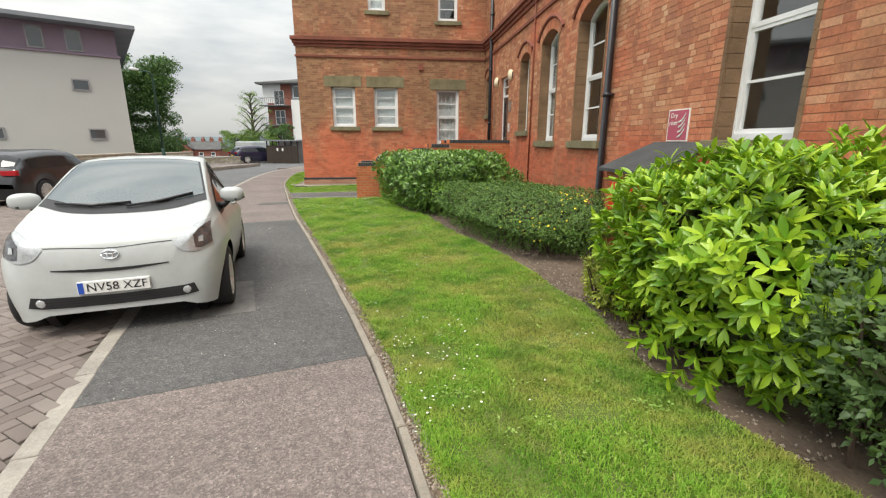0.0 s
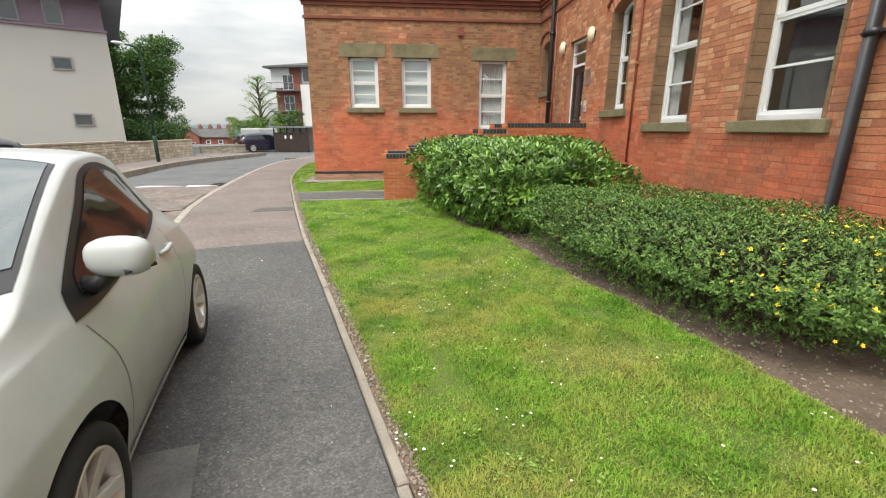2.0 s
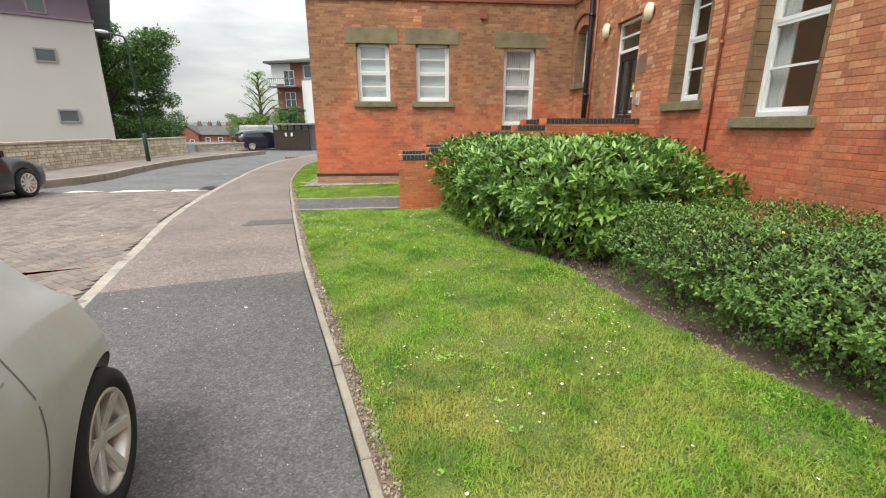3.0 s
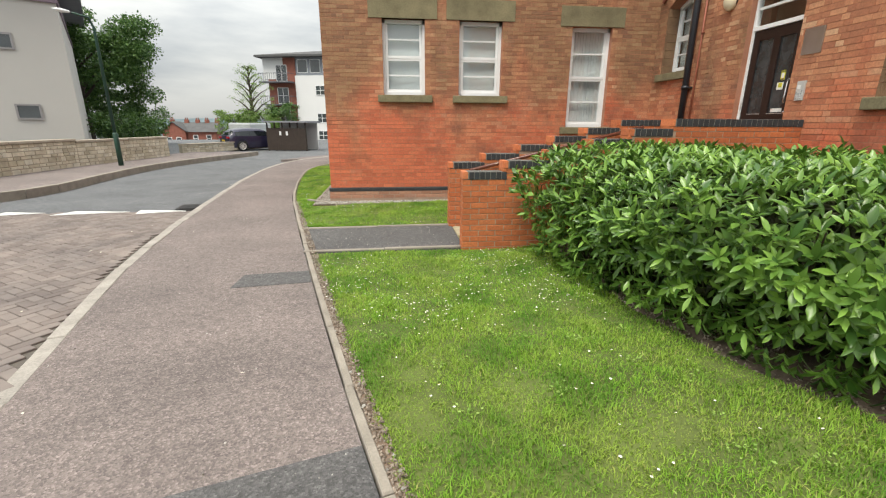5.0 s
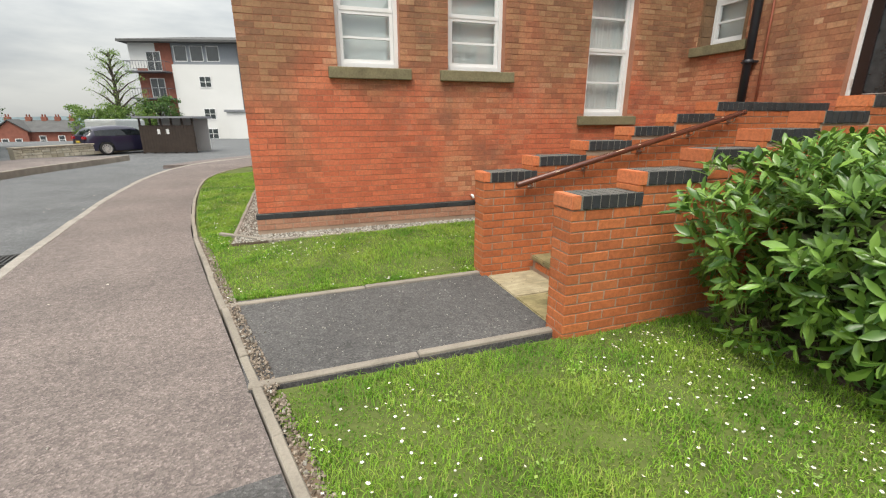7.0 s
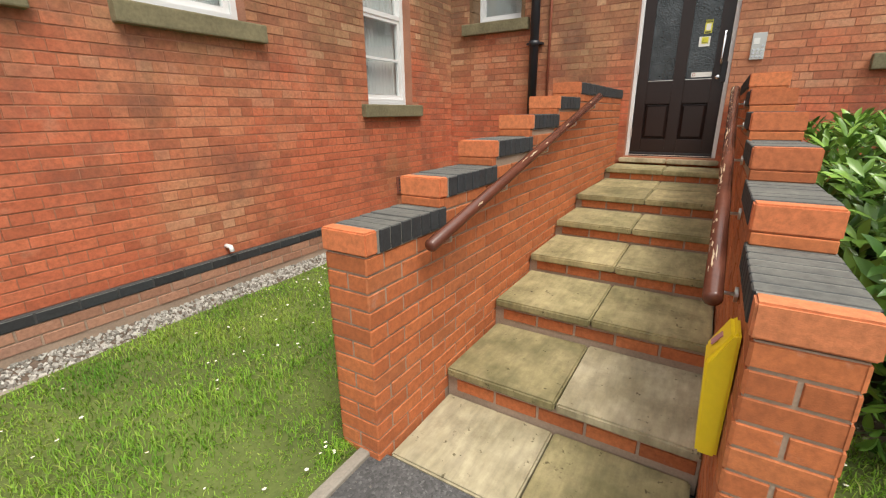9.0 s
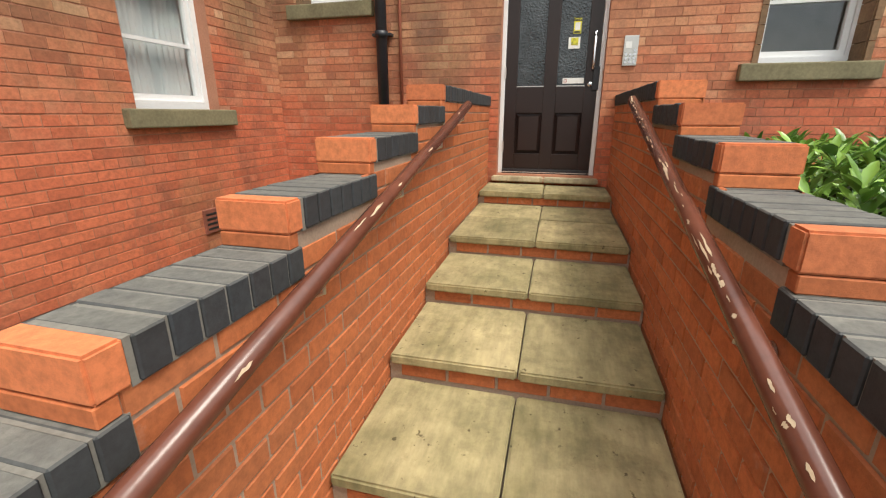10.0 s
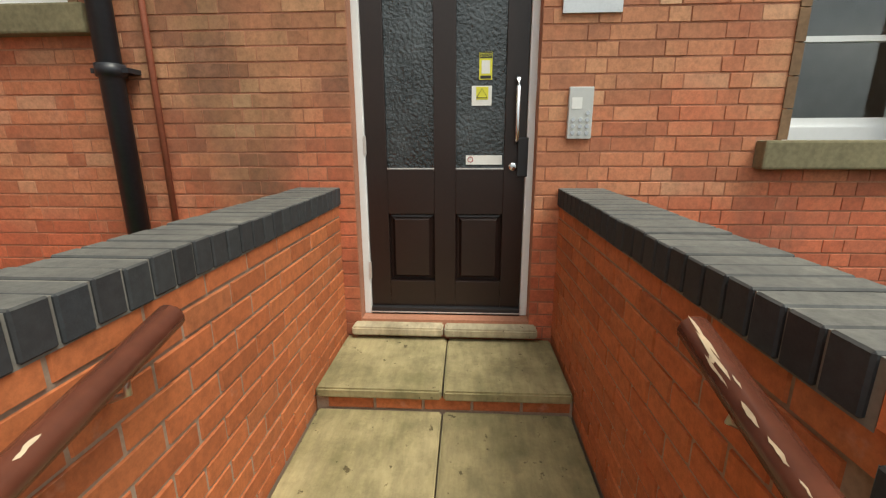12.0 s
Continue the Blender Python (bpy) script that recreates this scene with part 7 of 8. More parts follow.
def gabled_house():
    """A brick house with a front gable and a lower slated range beside it; only its upper part shows over the road."""
    root = empty("brick_house", pose(-36.5, 80, -1.9, 0, 0, 4), "far red brick house with grey slate roof and chimneys", "house")
    boxes("wall", M["far_brick"], root, (0, 7.4, 0, 6, -1, 2.3))
    bm = bmesh.new()
    v = [bm.verts.new(q) for q in ((-0.2, -0.3, 2.2), (7.7, -0.3, 2.2), (7.7, 6.3, 2.2), (-0.2, 6.3, 2.2), (0.9, 3, 3.65), (7.0, 3, 3.65))]
    for f in ((0, 1, 5, 4), (2, 3, 4, 5), (0, 4, 3), (1, 2, 5), (0, 3, 2, 1)):
        bm.faces.new([v[i] for i in f])
    part("roof", bm, M["slate"], root, "grey slate roof")
    bm = bmesh.new()
    v = [bm.verts.new(q) for q in ((0, -0.6, -1), (3.2, -0.6, -1), (3.2, -0.6, 2.3), (1.6, -0.6, 3.55), (0, -0.6, 2.3), (0, 2.5, -1), (3.2, 2.5, -1), (3.2, 2.5, 2.3), (1.6, 2.5, 3.55), (0, 2.5, 2.3))]
    for f in ((0, 1, 2, 3, 4), (5, 9, 8, 7, 6), (0, 4, 9, 5), (1, 6, 7, 2)):
        bm.faces.new([v[i] for i in f])
    part("gable_wall", bm, M["far_brick"], root)
    for sg in (-1, 1):
        bm = bmesh.new()
        v = [bm.verts.new((1.6 + sg * q[0], q[1], q[2])) for q in ((0, -0.8, 3.62), (1.85, -0.8, 2.2), (1.85, 2.6, 2.2), (0, 2.6, 3.62), (0, -0.8, 3.74), (1.85, -0.8, 2.32), (1.85, 2.6, 2.32), (0, 2.6, 3.74))]
        for f in ((0, 1, 2, 3), (4, 7, 6, 5), (0, 4, 5, 1), (1, 5, 6, 2), (2, 6, 7, 3), (3, 7, 4, 0)):
            bm.faces.new([v[i] for i in f])
        part("gable_roof", bm, M["slate"], root)
    for cx_ in (0.3, 2.4, 4.0, 5.4, 6.9):
        ch = boxes("chimney", M["far_brick"], root, (cx_ - 0.28, cx_ + 0.28, 2.7, 3.3, 3.1, 4.05), bevel=0.02)
        for k in (-0.14, 0.14):
            bm = bmesh.new()
            tube(bm, [(cx_ + k, 3, 4.03), (cx_ + k, 3, 4.35)], [0.09, 0.075], 8)
            part("chimney_pot", bm, M["moulding"], ch)
    for wx, wz in ((0.9, 0.9), (2.2, 0.9), (4.4, 1.2), (6.3, 1.2)):
        flat_window(root, Matrix.Translation((wx, -0.6 if wx < 3 else 0, wz)), 0.7, 1.1, M["white_frame"], bars=(("z", 0),))
    return root


gabled_house()

# wooded hills on the skyline, the haze of distance put into their colour
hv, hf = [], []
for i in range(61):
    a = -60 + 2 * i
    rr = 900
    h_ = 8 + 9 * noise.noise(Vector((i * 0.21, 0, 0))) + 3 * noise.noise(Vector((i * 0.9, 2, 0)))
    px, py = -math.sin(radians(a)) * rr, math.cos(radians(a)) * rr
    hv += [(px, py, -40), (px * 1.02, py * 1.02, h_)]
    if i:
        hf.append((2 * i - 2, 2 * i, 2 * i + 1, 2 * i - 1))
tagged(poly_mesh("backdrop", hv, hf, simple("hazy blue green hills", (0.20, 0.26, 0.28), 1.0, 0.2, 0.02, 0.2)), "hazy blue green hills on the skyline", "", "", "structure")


# ---- stone boundary wall across the road ----
def stone_wall(name, line, z0, top, coping, label, near_to):
    """A coursed stone wall along a plan line: each near stone a piece, with a flat coping."""
    root = tagged(new(name), label, "", "", "structure")
    r = random.Random(int(abs(line[0][0]) * 10))
    for a, b in zip(line, line[1:]):
        L = math.dist(a, b)
        m = Matrix.Translation((a[0], a[1], 0)) @ Matrix.Rotation(math.atan2(b[1] - a[1], b[0] - a[0]), 4, "Z")
        bm = bmesh.new()
        box(bm, 0, L, 0.0, 0.25, z0, top)
        bm.transform(m)
        part("core", bm, M["mortar_stone"], root)
        bm = bmesh.new()
        u = 0.0
        while u < L - 0.05:
            w = min(0.9, L - u)
            box(bm, u + 0.004, u + w - 0.004, -0.06, 0.31, top, top + coping)
            u += w
        bmesh.ops.bevel(bm, geom=bm.edges[:], offset=0.012, segments=1, affect="EDGES")
        bm.transform(m)
        part("coping", bm, M["coping_stone"], root, "flat pale coping stones")
        pieces, z = [], z0
        while z < top - 0.05:
            h = min(r.choice((0.11, 0.14, 0.17)), top - z)
            u = 0.0
            while u < L:
                w = min(r.uniform(0.2, 0.48), L - u)
                v, f = brick_shape(max(0.05, w - 0.012), h - 0.012, 0.02, 0.012)
                pieces.append((v, f, m @ Matrix.Translation((u + w / 2, 0, z + h / 2))))
                u += w
            z += h
        joined("stones", pieces, M["stone_wall_isl"], root)


def isl_stone():
    m, n, l, b = node_mat("buff walling stone, coursed")
    rnd = n.new("ShaderNodeNewGeometry").outputs["Random Per Island"]
    c = ramp(n, l, rnd, [(0, (0.46, 0.40, 0.29)), (0.5, (0.60, 0.53, 0.41)), (1, (0.68, 0.63, 0.52))])
    st = ramp(n, l, pos_noise(n, l, 4.0, 5.0), [(0.35, (0.75, 0.75, 0.75)), (0.65, (1.05, 1.05, 1.05))])
    l.new(mix(n, l, 1.0, c, st, "MULTIPLY"), b.inputs["Base Color"])
    b.inputs["Roughness"].default_value = 0.95
    bump(n, l, b, pos_noise(n, l, 40.0), 0.5, 0.01)
    return m


M["stone_wall_isl"] = isl_stone()
M["mortar_stone"] = simple("sandy mortar", (0.30, 0.27, 0.21), 0.95, 0.2)
M["coping_stone"] = simple("weathered coping stone", (0.38, 0.33, 0.26), 0.95, 0.3, 2.0, 40.0)
# the front faces the road (the line runs so that its outer side is to the east)
stone_wall("stone_wall", [(-13.9, 6.0), (-13.3, 19.5), (-13.2, 25.0)], 0.05, 0.98, 0.09, "coursed buff stone boundary wall with flat coping", None)
stone_wall("stone_wall", [(-13.2, 25.0), (-12.6, 30.4)], 0.05, 0.92, 0.09, "coursed buff stone boundary wall with flat coping", None)
stone_wall("stone_wall", [(-13.6, 34.0), (-10.2, 40.5)], -0.05, 0.42, 0.07, "low coursed stone wall at the bend", None)


def street_lamp(x, y, label, H=6.2):
    root = empty("street_lamp", pose(x, y, 0.08), label, "street lamp")
    bm = bmesh.new()
    tube(bm, [(0, 0, 0), (0, 0, 1.15), (0, 0, 1.2)], [0.085, 0.085, 0.06], 12)
    part("base_column", bm, M["lamp_green"], root, "dark green lower column", True)
    bm = bmesh.new()
    tube(bm, [(0, 0, 1.18), (0, 0, H - 0.3), (-0.05, -0.1, H), (-0.3, -0.5, H + 0.05)], [0.055, 0.045, 0.04, 0.035], 10)
    part("column", bm, M["lamp_green"], root, "", True)
    bm = bmesh.new()
    bmesh.ops.create_uvsphere(bm, u_segments=14, v_segments=8, radius=1)
    bm.transform(Matrix.Translation((-0.45, -0.75, H + 0.06)) @ pose(0, 0, 0, 0, 0, -31) @ Matrix.Diagonal((0.10, 0.26, 0.06, 1)))
    part("lantern", bm, M["white_frame"], root, "pale grey lantern head", True)
    return root


M["lamp_green"] = simple("dark green painted steel", (0.018, 0.06, 0.04), 0.5, 0.25)
street_lamp(-11.9, 25.2, "dark green street lamp on the far footway", 5.0)

# ---- door, pipes, lamps and fixtures on the long wall ----
M["door_brown"] = simple("dark brown stained door", (0.022, 0.012, 0.010), 0.32, 0.25, 3.0, 50.0, bumps=0.08)


def obscure_glass():
    m, n, l, b = node_mat("rippled obscure glass")
    l.new(ramp(n, l, pos_noise(n, l, 6.0), [(0.3, (0.012, 0.016, 0.018)), (0.7, (0.05, 0.06, 0.065))]), b.inputs["Base Color"])
    b.inputs["Roughness"].default_value, b.inputs["Specular IOR Level"].default_value = 0.08, 0.9
    bump(n, l, b, pos_noise(n, l, 55.0, 2.0, 0.5), 0.9, 0.006)
    return m


M["obscure"] = obscure_glass()
DW = DOOR[0] - DOOR[1]
door_frame = EAST_FRAME @ Matrix.Translation((eu(DOOR[0]), 0, DOOR[2]))
door = tagged(new("door_1"), "dark brown panelled front door with two rippled panes", "", "", "structure")
door.matrix_world = door_frame
F = 0.05
LEAF_H = 2.06
boxes("door_frame", M["white_frame"], door, (0.0, F - 0.01, 0.085, 0.17, 0.0, 2.66), (DW - F + 0.01, DW, 0.085, 0.17, 0.0, 2.66), (F - 0.01, DW - F + 0.01, 0.085, 0.17, 2.61, 2.66), (F - 0.01, DW - F + 0.01, 0.085, 0.17, LEAF_H + 0.01, LEAF_H + 0.07), label="white door frame", bevel=0.004)
p = boxes("fanlight", M["glass"], door, (F, DW - F, 0.12, 0.126, LEAF_H + 0.07, 2.61), label="glazed fanlight")
p.visible_shadow = False
boxes("fanlight_bar", M["white_frame"], door, (F, DW - F, 0.10, 0.15, LEAF_H + 0.30, LEAF_H + 0.335))
x0, x1 = F - 0.008, DW - F + 0.008
yd = 0.105
st = 0.115
cx = (x0 + x1) / 2
rails = [(0.045, 0.20), (0.60, 0.85), (1.92, LEAF_H)]
leaf = boxes("door_leaf", M["door_brown"], door, (x0, x0 + st, yd, yd + 0.045, 0.045, LEAF_H), (x1 - st, x1, yd, yd + 0.045, 0.045, LEAF_H), (cx - 0.06, cx + 0.06, yd, yd + 0.045, 0.045, LEAF_H), *[(a, b, yd, yd + 0.045, z0_, z1_) for a, b in ((x0 + st, cx - 0.06), (cx + 0.06, x1 - st)) for z0_, z1_ in rails], bevel=0.003)
for a, b in ((x0 + st, cx - 0.06), (cx + 0.06, x1 - st)):
    boxes("pane", M["obscure"], door, (a - 0.01, b + 0.01, yd + 0.02, yd + 0.028, 0.84, 1.93), label="rippled obscure glass pane")
    boxes("glazing_bead", M["alloy"], door, (a, b, yd + 0.004, yd + 0.012, 0.85, 0.857))
    bm = bmesh.new()
    v0 = [(a - 0.005, yd + 0.03, 0.195), (b + 0.005, yd + 0.03, 0.195), (b + 0.005, yd + 0.03, 0.605), (a - 0.005, yd + 0.03, 0.605)]
    v1 = [(a + 0.02, yd + 0.022, 0.22), (b - 0.02, yd + 0.022, 0.22), (b - 0.02, yd + 0.022, 0.58), (a + 0.02, yd + 0.022, 0.58)]
    v2 = [(a + 0.035, yd + 0.006, 0.235), (b - 0.035, yd + 0.006, 0.235), (b - 0.035, yd + 0.006, 0.565), (a + 0.035, yd + 0.006, 0.565)]
    rings = [[bm.verts.new(q) for q in vv] for vv in (v0, v1, v2)]
    for r0, r1 in zip(rings, rings[1:]):
        for k in range(4):
            bm.faces.new((r0[k], r0[(k + 1) % 4], r1[(k + 1) % 4], r1[k]))
    bm.faces.new(rings[-1])
    part("door_panel", bm, M["door_brown"], door)
boxes("weather_bar", M["trim_black"], door, (x0, x1, yd - 0.03, yd + 0.04, 0.0, 0.045), bevel=0.006)
boxes("threshold_strip", M["alloy"], door, (x0, x1, yd - 0.035, yd - 0.031, 0.012, 0.018))
bm = bmesh.new()
hx = x1 - 0.055
tube(bm, [(hx, yd, 0.99), (hx, yd - 0.05, 1.01), (hx, yd - 0.055, 1.05), (hx, yd - 0.055, 1.27), (hx, yd - 0.05, 1.31), (hx, yd, 1.33)], 0.011, 10)
part("pull_handle", bm, M["chrome"], door, "chrome pull handle", True)
boxes("lock_cover", M["trim_black"], door, (x1 - 0.045, x1 + 0.012, yd - 0.022, yd, 0.81, 1.02), bevel=0.006)
bm = bmesh.new()
tube(bm, [(hx - 0.012, yd, 0.865), (hx - 0.012, yd - 0.012, 0.865), (hx - 0.012, yd - 0.016, 0.865)], [0.024, 0.024, 0.016], 18)
part("lock", bm, M["chrome"], door, "round chrome lock", True)
boxes("hinge", M["alloy"], door, (0.036, 0.05, 0.08, 0.09, 0.22, 0.32))
boxes("hinge", M["alloy"], door, (0.036, 0.05, 0.08, 0.09, 0.93, 1.03))


def wall_text(parent, body, size, m, material):
    cu = bpy.data.curves.new("lettering", "FONT")
    cu.body, cu.size, cu.align_x, cu.align_y, cu.extrude = body, size, "CENTER", "CENTER", 0.0006
    cu.materials.append(material)
    ob = new("lettering", cu)
    ob.parent = parent
    ob.matrix_basis = m
    return ob


M["sticker_yellow"] = simple("yellow sticker", (0.72, 0.68, 0.06), 0.5, 0.05, bumps=0.0)
M["sticker_white"] = simple("white sticker", (0.78, 0.78, 0.74), 0.5, 0.05, bumps=0.0)
FRONT = Matrix(((1, 0, 0, 0), (0, 0, -1, 0), (0, 1, 0, 0), (0, 0, 0, 1)))
ys_ = yd + 0.014
sx = cx + 0.06 + 0.155
s1 = boxes("stop_sticker", M["sticker_yellow"], door, (sx - 0.034, sx + 0.034, ys_, ys_ + 0.004, 1.315, 1.45), label="yellow warning sticker on the pane")
boxes("sticker_panel", M["trim_black"], s1, (sx - 0.032, sx + 0.032, ys_ - 0.001, ys_, 1.42, 1.449))
wall_text(s1, "STOP", 0.025, Matrix.Translation((sx, ys_ - 0.002, 1.434)) @ FRONT, M["sticker_yellow"])
boxes("sticker_panel", M["sticker_white"], s1, (sx - 0.022, sx + 0.022, ys_ - 0.001, ys_, 1.345, 1.41))
boxes("sticker_bar", M["trim_black"], s1, (sx - 0.028, sx + 0.028, ys_ - 0.001, ys_, 1.32, 1.335))
s2 = boxes("alarm_sticker", M["sticker_white"], door, (sx - 0.072, sx + 0.034, ys_, ys_ + 0.004, 1.185, 1.285), label="torn white sticker with a warning triangle")
boxes("sticker_panel", M["sticker_yellow"], s2, (sx - 0.048, sx + 0.016, ys_ - 0.001, ys_, 1.215, 1.28))
bm = bmesh.new()
for pts in (((-0.045, 1.225), (0.01, 1.225), (-0.0175, 1.272)), ):
    tube(bm, [(sx + a, ys_ - 0.002, z) for a, z in (*pts, pts[0])], 0.002, 5)
part("warning_triangle", bm, M["trim_black"], s2)
s3 = boxes("name_sticker", M["sticker_white"], door, (cx + 0.115, x1 - st - 0.01, ys_, ys_ + 0.004, 0.875, 0.925), label="white strip sticker on the pane")
bm = bmesh.new()
tube(bm, [(cx + 0.14 + 0.014 * math.cos(a), ys_ - 0.001, 0.902 + 0.014 * math.sin(a)) for a in (2 * math.pi * i / 16 for i in range(17))], 0.002, 5)
part("sticker_ring", bm, M["lamp_red"], s3)

# entry phone and notice
phone = empty("entry_phone", EAST_FRAME @ Matrix.Translation((eu(13.125), -0.012, 2.085)), "steel entry phone panel with round buttons", "entry phone")
M["phone_grey"] = simple("pale satin steel", (0.52, 0.53, 0.52), 0.4, 0.06, 6.0, 80.0, metal=0.25, bumps=0.02)
boxes("panel", M["phone_grey"], phone, (-0.06, 0.06, -0.012, 0.02, -0.125, 0.125), bevel=0.004)
boxes("display", M["plate_white"], phone, (-0.045, 0.005, -0.0135, -0.012, 0.02, 0.075))
for r_ in range(4):
    for c_ in range(3):
        if r_ == 0 and c_ < 2:
            continue
        bm = bmesh.new()
        tube(bm, [(-0.035 + c_ * 0.035 - 0.0, -0.012, -0.0 - r_ * 0.032), (-0.035 + c_ * 0.035, -0.017, -0.0 - r_ * 0.032)], 0.010, 12)
        part("button", bm, M["chrome"], phone)
notice = empty("notice_plate", EAST_FRAME @ Matrix.Translation((eu(13.10), -0.012, 2.70)), "dull steel notice plate on the brick wall", "notice")
boxes("plate", M["steel"], notice, (-0.14, 0.14, -0.006, 0.012, -0.16, 0.16), bevel=0.002)
for sx_ in (-0.125, 0.125):
    for sz in (-0.145, 0.145):
        bm = bmesh.new()
        tube(bm, [(sx_, -0.006, sz), (sx_, -0.009, sz)], 0.006, 8)
        part("screw", bm, M["steel"], notice)

M["lamp_globe"] = simple("cream bulkhead glass", (0.78, 0.68, 0.50), 0.35, 0.05, bumps=0.0)
for y in (14.72, 13.02):
    lamp = empty("wall_lamp", EAST_FRAME @ Matrix.Translation((eu(y), 0, 3.56)), "cream round bulkhead lamp beside the door", "wall lamp", "lamps beside the door")
    bm = bmesh.new()
    tube(bm, [(0, 0, 0), (0, -0.03, 0)], 0.13, 24)
    part("base", bm, M["trim_black"], lamp)
    bm = bmesh.new()
    bmesh.ops.create_uvsphere(bm, u_segments=22, v_segments=12, radius=1)
    bm.transform(Matrix.Translation((0, -0.035, 0)) @ Matrix.Diagonal((0.125, 0.09, 0.155, 1)))
    part("globe", bm, M["lamp_globe"], lamp, "", True)


def downpipe(y, x, z0, z1, radius, mat, label, shoe=False):
    root = empty("downpipe", Matrix.Translation((x, y, 0)), label, "downpipe")
    bm = bmesh.new()
    pts = [(0, 0, z0), (0, 0, z1)]
    if shoe:
        pts = [(-0.09, 0, z0 - 0.06), (0, 0, z0 + 0.05), (0, 0, z1)]
    tube(bm, pts, radius, 16)
    part("pipe", bm, M[mat], root, smooth=True)
    z = z0 + 0.45
    while z < z1:
        bm = bmesh.new()
        tube(bm, [(0, 0, z - 0.03), (0, 0, z + 0.03)], radius * 1.22, 16)
        sock = part("socket", bm, M[mat], root, smooth=True)
        boxes("bracket", M[mat], sock, (-0.01, WALL_X - x, -radius * 1.8, radius * 1.8, z - 0.012, z + 0.012))
        z += 1.75
    return root


downpipe(15.48, WALL_X - 0.085, 0.1, 7.9, 0.055, "black_pipe", "black cast iron downpipe by the corner")
downpipe(6.90, WALL_X - 0.085, 0.2, 7.9, 0.055, "black_pipe", "black cast iron downpipe between the windows", True)
downpipe(15.30, WALL_X - 0.035, 1.0, 4.5, 0.016, "red_pipe", "thin brown red conduit beside the downpipe")
downpipe(10.98, WALL_X - 0.035, 0.5, 7.0, 0.018, "red_pipe", "thin brown red pipe on the wall")

# dry riser inlet: brick housing with a felt lean-to top and a red box
M["felt"] = simple("dark roofing felt", (0.055, 0.058, 0.06), 0.95, 0.3, 3.0, 60.0, bumps=0.6)
M["red_box"] = paint_mat("red painted metal", (0.62, 0.025, 0.018), 0.3)
RX, RY0, RY1 = 3.12, 4.42, 5.55
riser = tagged(boxes("riser_housing", M["mortar_new"], None, (RX + 0.008, WALL_X, RY0 + 0.008, RY1 - 0.008, 0.0, 1.30)), "brick housing with a felt roof and red inlet box", "housing")
west_face = Matrix(((0, 1, 0, RX + 0.008), (-1, 0, 0, RY1), (0, 0, 1, 0), (0, 0, 0, 1)))
lay_bricks(riser, west_face, RY1 - RY0, 0.10, 1.30, [(0.33, 0.62, 0.10, 0.33)], M["new_brick_one"], M["new_brick_all"], (0, 2, 0, 2), bond="stretcher", limit=120)
south_face = Matrix.Translation((RX, RY0 + 0.008, 0))
lay_bricks(riser, south_face, WALL_X - RX, 0.10, 1.30, [], M["new_brick_one"], M["new_brick_all"], (0, 2, 0, 2), bond="stretcher", limit=60)
north_face = Matrix(((1, 0, 0, RX), (0, -1, 0, RY1 - 0.008), (0, 0, 1, 0), (0, 0, 0, 1)))
lay_bricks(riser, north_face, WALL_X - RX, 0.10, 1.30, [], M["new_brick_one"], M["new_brick_all"], None, bond="stretcher")
# a solid black block gives the opening its dark by colour
boxes("vent_hole", M["trim_black"], riser, (RX - 0.002, RX + 0.02, RY1 - 0.62, RY1 - 0.33, 0.11, 0.24))
bm = bmesh.new()
v = [bm.verts.new(q) for q in ((RX - 0.10, RY0 - 0.06, 1.28), (RX - 0.10, RY1 + 0.06, 1.28), (WALL_X, RY1 + 0.02, 1.62), (WALL_X, RY0 - 0.02, 1.62), (RX - 0.10, RY0 - 0.06, 1.32), (RX - 0.10, RY1 + 0.06, 1.32), (WALL_X, RY1 + 0.02, 1.66), (WALL_X, RY0 - 0.02, 1.66))]
for f in ((0, 1, 2, 3), (4, 7, 6, 5), (0, 4, 5, 1), (1, 5, 6, 2), (3, 2, 6, 7), (0, 3, 7, 4)):
    bm.faces.new([v[i] for i in f])
part("felt_roof", bm, M["felt"], riser, "sloping dark felt roof")
for y in (RY0 + 0.006, RY1 - 0.012):
    bm = bmesh.new()
    bm.faces.new([bm.verts.new(q) for q in ((RX + 0.01, y, 1.28), (WALL_X, y, 1.28), (WALL_X, y, 1.615), (RX + 0.01, y, 1.30))])
    part("gable_infill", bm, M["new_brick_all"], riser)
inlet = boxes("inlet_box", M["red_box"], riser, (RX - 0.06, RX, 4.68, 5.34, 0.72, 1.15), bevel=0.012, label="red dry riser inlet box")
boxes("inlet_door", M["red_box"], inlet, (RX - 0.075, RX - 0.06, 4.72, 5.30, 0.76, 1.11), bevel=0.008)
bm = bmesh.new()
outline = []
for qx, qz, a0 in ((0.11, 0.05, 0), (-0.11, 0.05, 90), (-0.11, -0.05, 180), (0.11, -0.05, 270)):
    outline += [(5.01 + qx + 0.04 * math.cos(radians(a0 + 15 * k)), 0.95 + qz + 0.04 * math.sin(radians(a0 + 15 * k))) for k in range(7)]
front = [bm.verts.new((RX - 0.080, yy, zz)) for yy, zz in outline]
rear = [bm.verts.new((RX - 0.070, yy, zz)) for yy, zz in outline]
bm.faces.new(front)
for k in range(len(outline)):
    bm.faces.new((front[k], rear[k], rear[(k + 1) % len(outline)], front[(k + 1) % len(outline)]))
part("inlet_window", bm, M["car_glass"], inlet, "dark rounded window in the red box")
for z in (0.82, 1.04):
    boxes("hinge", M["steel"], inlet, (RX - 0.085, RX - 0.06, 4.70, 4.73, z - 0.03, z + 0.03))

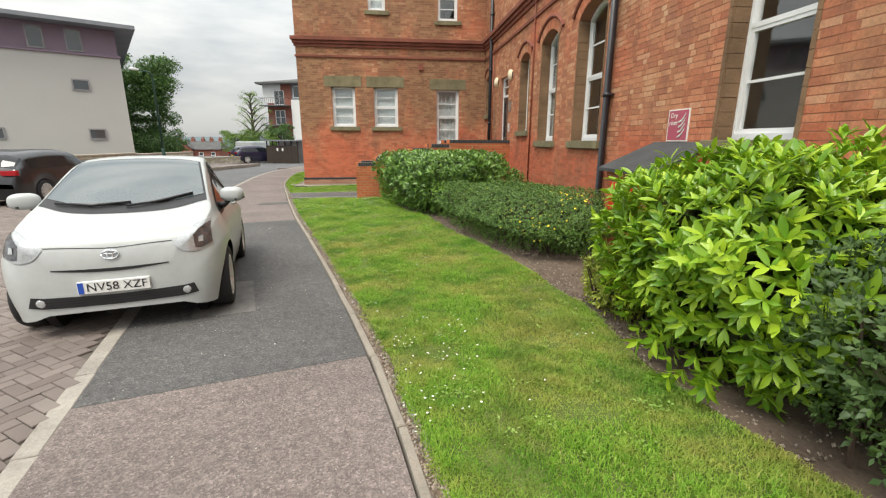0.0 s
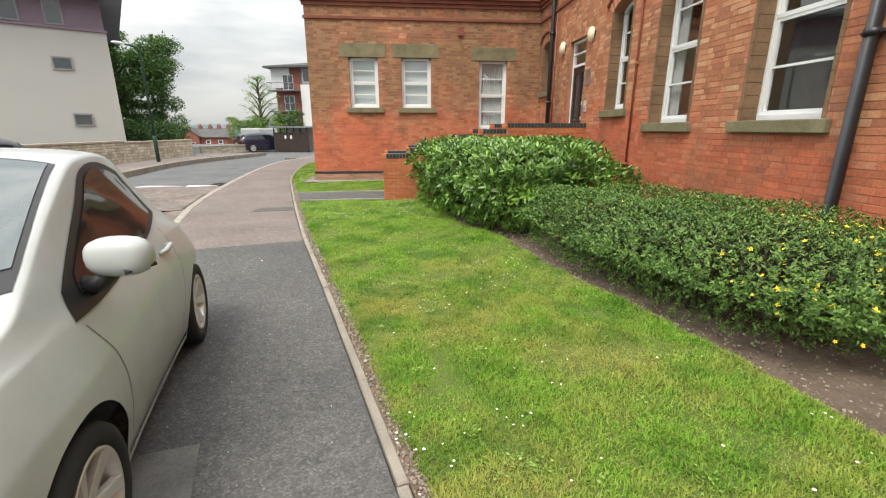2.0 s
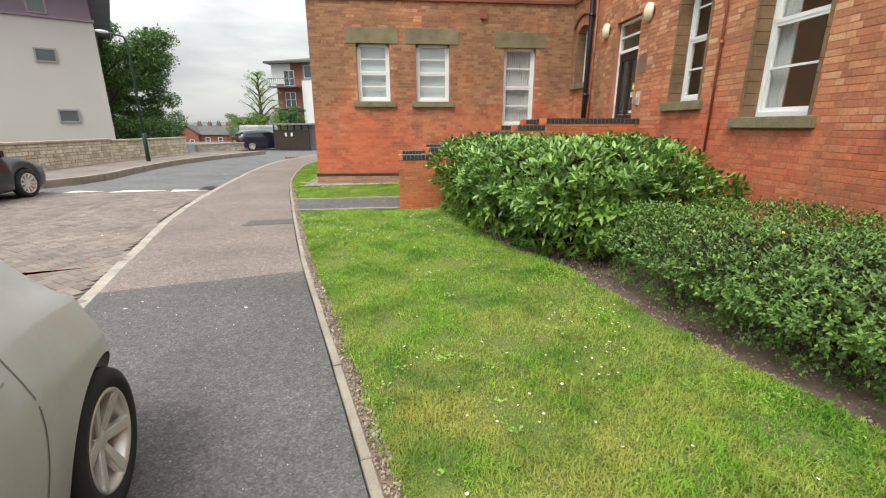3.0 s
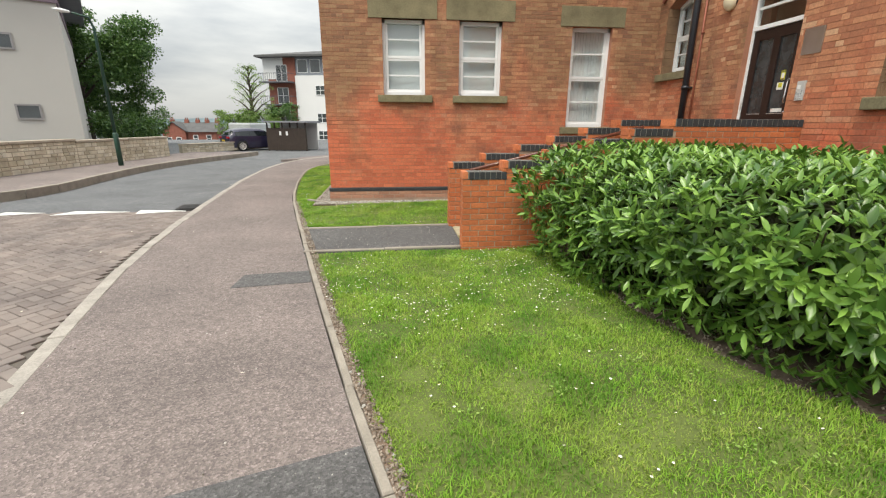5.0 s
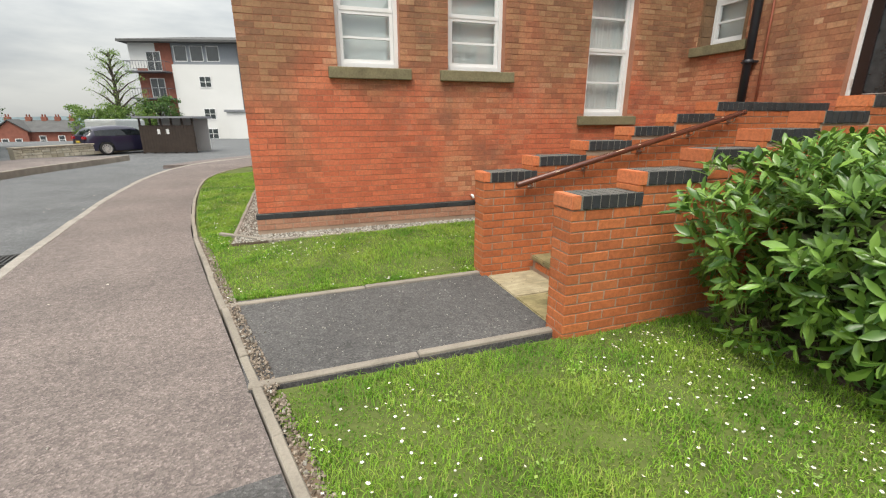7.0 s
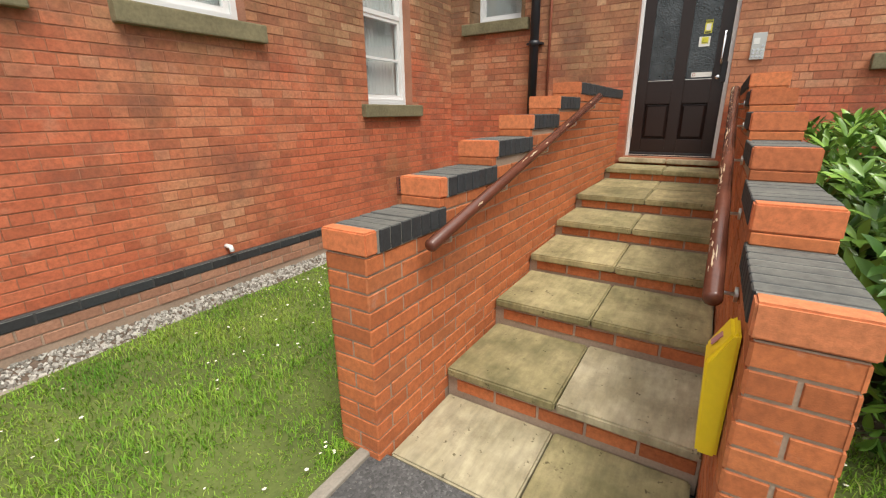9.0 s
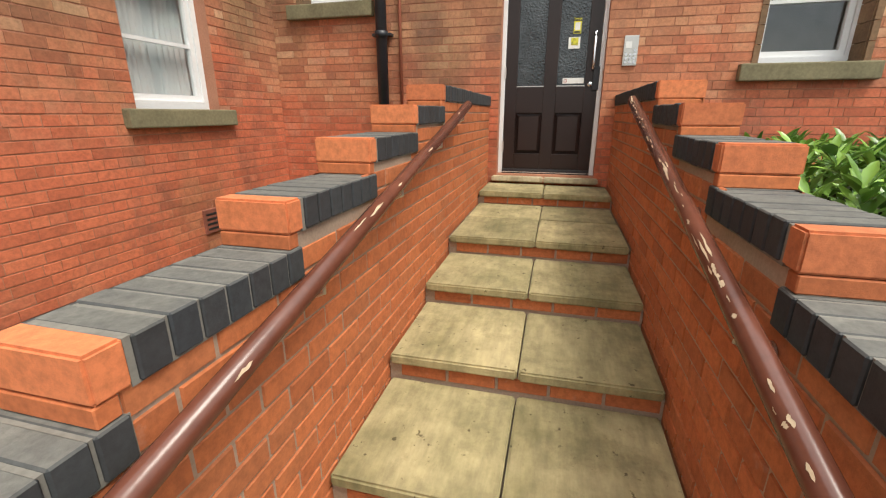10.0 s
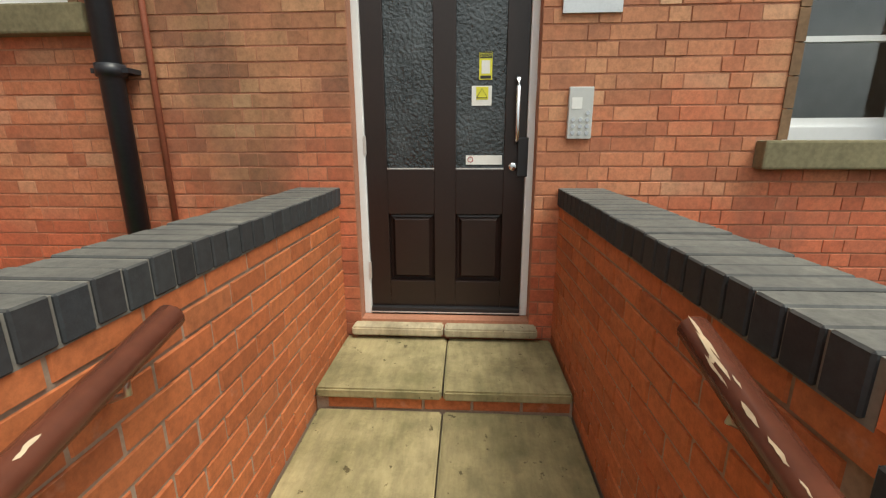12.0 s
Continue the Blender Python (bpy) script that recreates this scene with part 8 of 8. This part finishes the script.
# the glossy board's pale reflection is put into this lighter red
M["sign_red"] = simple("lightened maroon sign", (0.45, 0.10, 0.14), 0.4, 0.06, bumps=0.0)
sign = empty("riser_sign", EAST_FRAME @ Matrix.Translation((eu(5.10), -0.012, 1.86)), "maroon fire sign reading dry riser above the felt roof", "sign")
boxes("board", M["sticker_white"], sign, (-0.20, 0.20, -0.005, 0.012, -0.195, 0.195))
boxes("face", M["sign_red"], sign, (-0.185, 0.185, -0.007, -0.005, -0.18, 0.18))
wall_text(sign, "Dry\nriser", 0.088, Matrix.Translation((-0.08, -0.009, 0.075)) @ FRONT, M["sticker_white"])
for k in range(4):
    bm = bmesh.new()
    tube(bm, [(0.03 + 0.11 * t_, -0.009, -0.14 + 0.06 * k + 0.10 * t_ * t_) for t_ in (0, 0.33, 0.66, 1.0)], [0.013, 0.012, 0.010, 0.003], 6)
    part("flame", bm, M["sticker_white"], sign)

# air bricks and a capped pipe stub on the wing
for x, z in ((1.38, 4.3), (2.5, 0.6)):
    ab = empty("air_brick", WING_FRAME @ Matrix.Translation((x - WING_X, -0.012, z)), "small dark air brick in the wall", "air brick")
    boxes("plate", M["moulding"], ab, (-0.11, 0.11, -0.01, 0.02, -0.11, 0.11) if z < 1 else (-0.08, 0.08, -0.05, 0.02, -0.11, 0.11), bevel=0.004)
    for k in range(4):
        boxes("slot", M["trim_black"], ab, (-0.085, 0.085, -0.012, -0.009, -0.08 + k * 0.045, -0.06 + k * 0.045)) if z < 1 else None
stub = empty("pipe_stub", WING_FRAME @ Matrix.Translation((0.02 - WING_X, 0, 0.42)), "white plastic pipe end above the plinth", "pipe end")
bm = bmesh.new()
tube(bm, [(0, 0.0, 0), (0, -0.07, 0), (0.0, -0.085, -0.04)], 0.02, 10)
part("pipe", bm, M["white_frame"], stub, "", True)

# litter: fallen blossom and leaves on the path and road
petal = bpy.data.meshes.new("fallen_leaf")
petal.from_pydata([(-0.5, 0, 0), (0, -0.35, 0.06), (0.6, 0, 0), (0, 0.35, 0.08)], [], [(0, 1, 3), (1, 2, 3)])
M["fallen"] = stone_mat("pale dry leaf", (0.45, 0.40, 0.28), (0.75, 0.72, 0.62))
petal.materials.append(M["fallen"])
rl = random.Random(77)
for _ in range(46):
    y = rl.uniform(7.5, 24)
    x = rl.uniform(along(road_edge, y) - 1.2, along(lawn_edge, y) - 0.1)
    if rl.random() < 0.6:
        x = along(road_edge, y) - rl.uniform(0.05, 0.7)
    s = rl.uniform(0.02, 0.045)
    ob = new("fallen_leaf", petal)
    ob.matrix_world = Matrix.Translation((x, y, 0.012)) @ pose(0, 0, 0, rl.uniform(-10, 10), rl.uniform(-10, 10), rl.uniform(0, 360)) @ Matrix.Diagonal((s, s, s, 1))
    tagged(ob, "pale dry fallen leaf on the tarmac", "leaf", "fallen leaves")

# ---- brick faces of the old building (laid last of the structure) ----
lay_bricks(east_wall, EAST_FRAME, EAST_LEN, 0.02, 7.97, east_holes + east_sills + east_arch, M["brick_one"], M["brick_all"], (eu(14.95), eu(12.3), 0.95, 2.75), bond="flemish")
lay_bricks(wing_wall, WING_FRAME, WING_LEN, 0.34, 7.99, wing_holes + wing_sills + wing_lintels, M["brick_one"], M["brick_all"], (0.3, 3.6, 0.5, 2.0), bond="garden")
lay_bricks(wing_wall, WING_FRAME @ Matrix.Translation((-0.03, -0.03, 0)), WING_LEN, 0.115, 0.265, [], M["plinth_brick"], M["plinth_brick"], None, bond="stretcher")
lay_bricks(wing_side, Matrix(((0, 1, 0, WING_X), (-1, 0, 0, 30.0), (0, 0, 1, 0), (0, 0, 0, 1))), 30 - WING_Y, 0.115, 7.9, [], M["brick_one"], M["brick_all"], None, bond="garden")
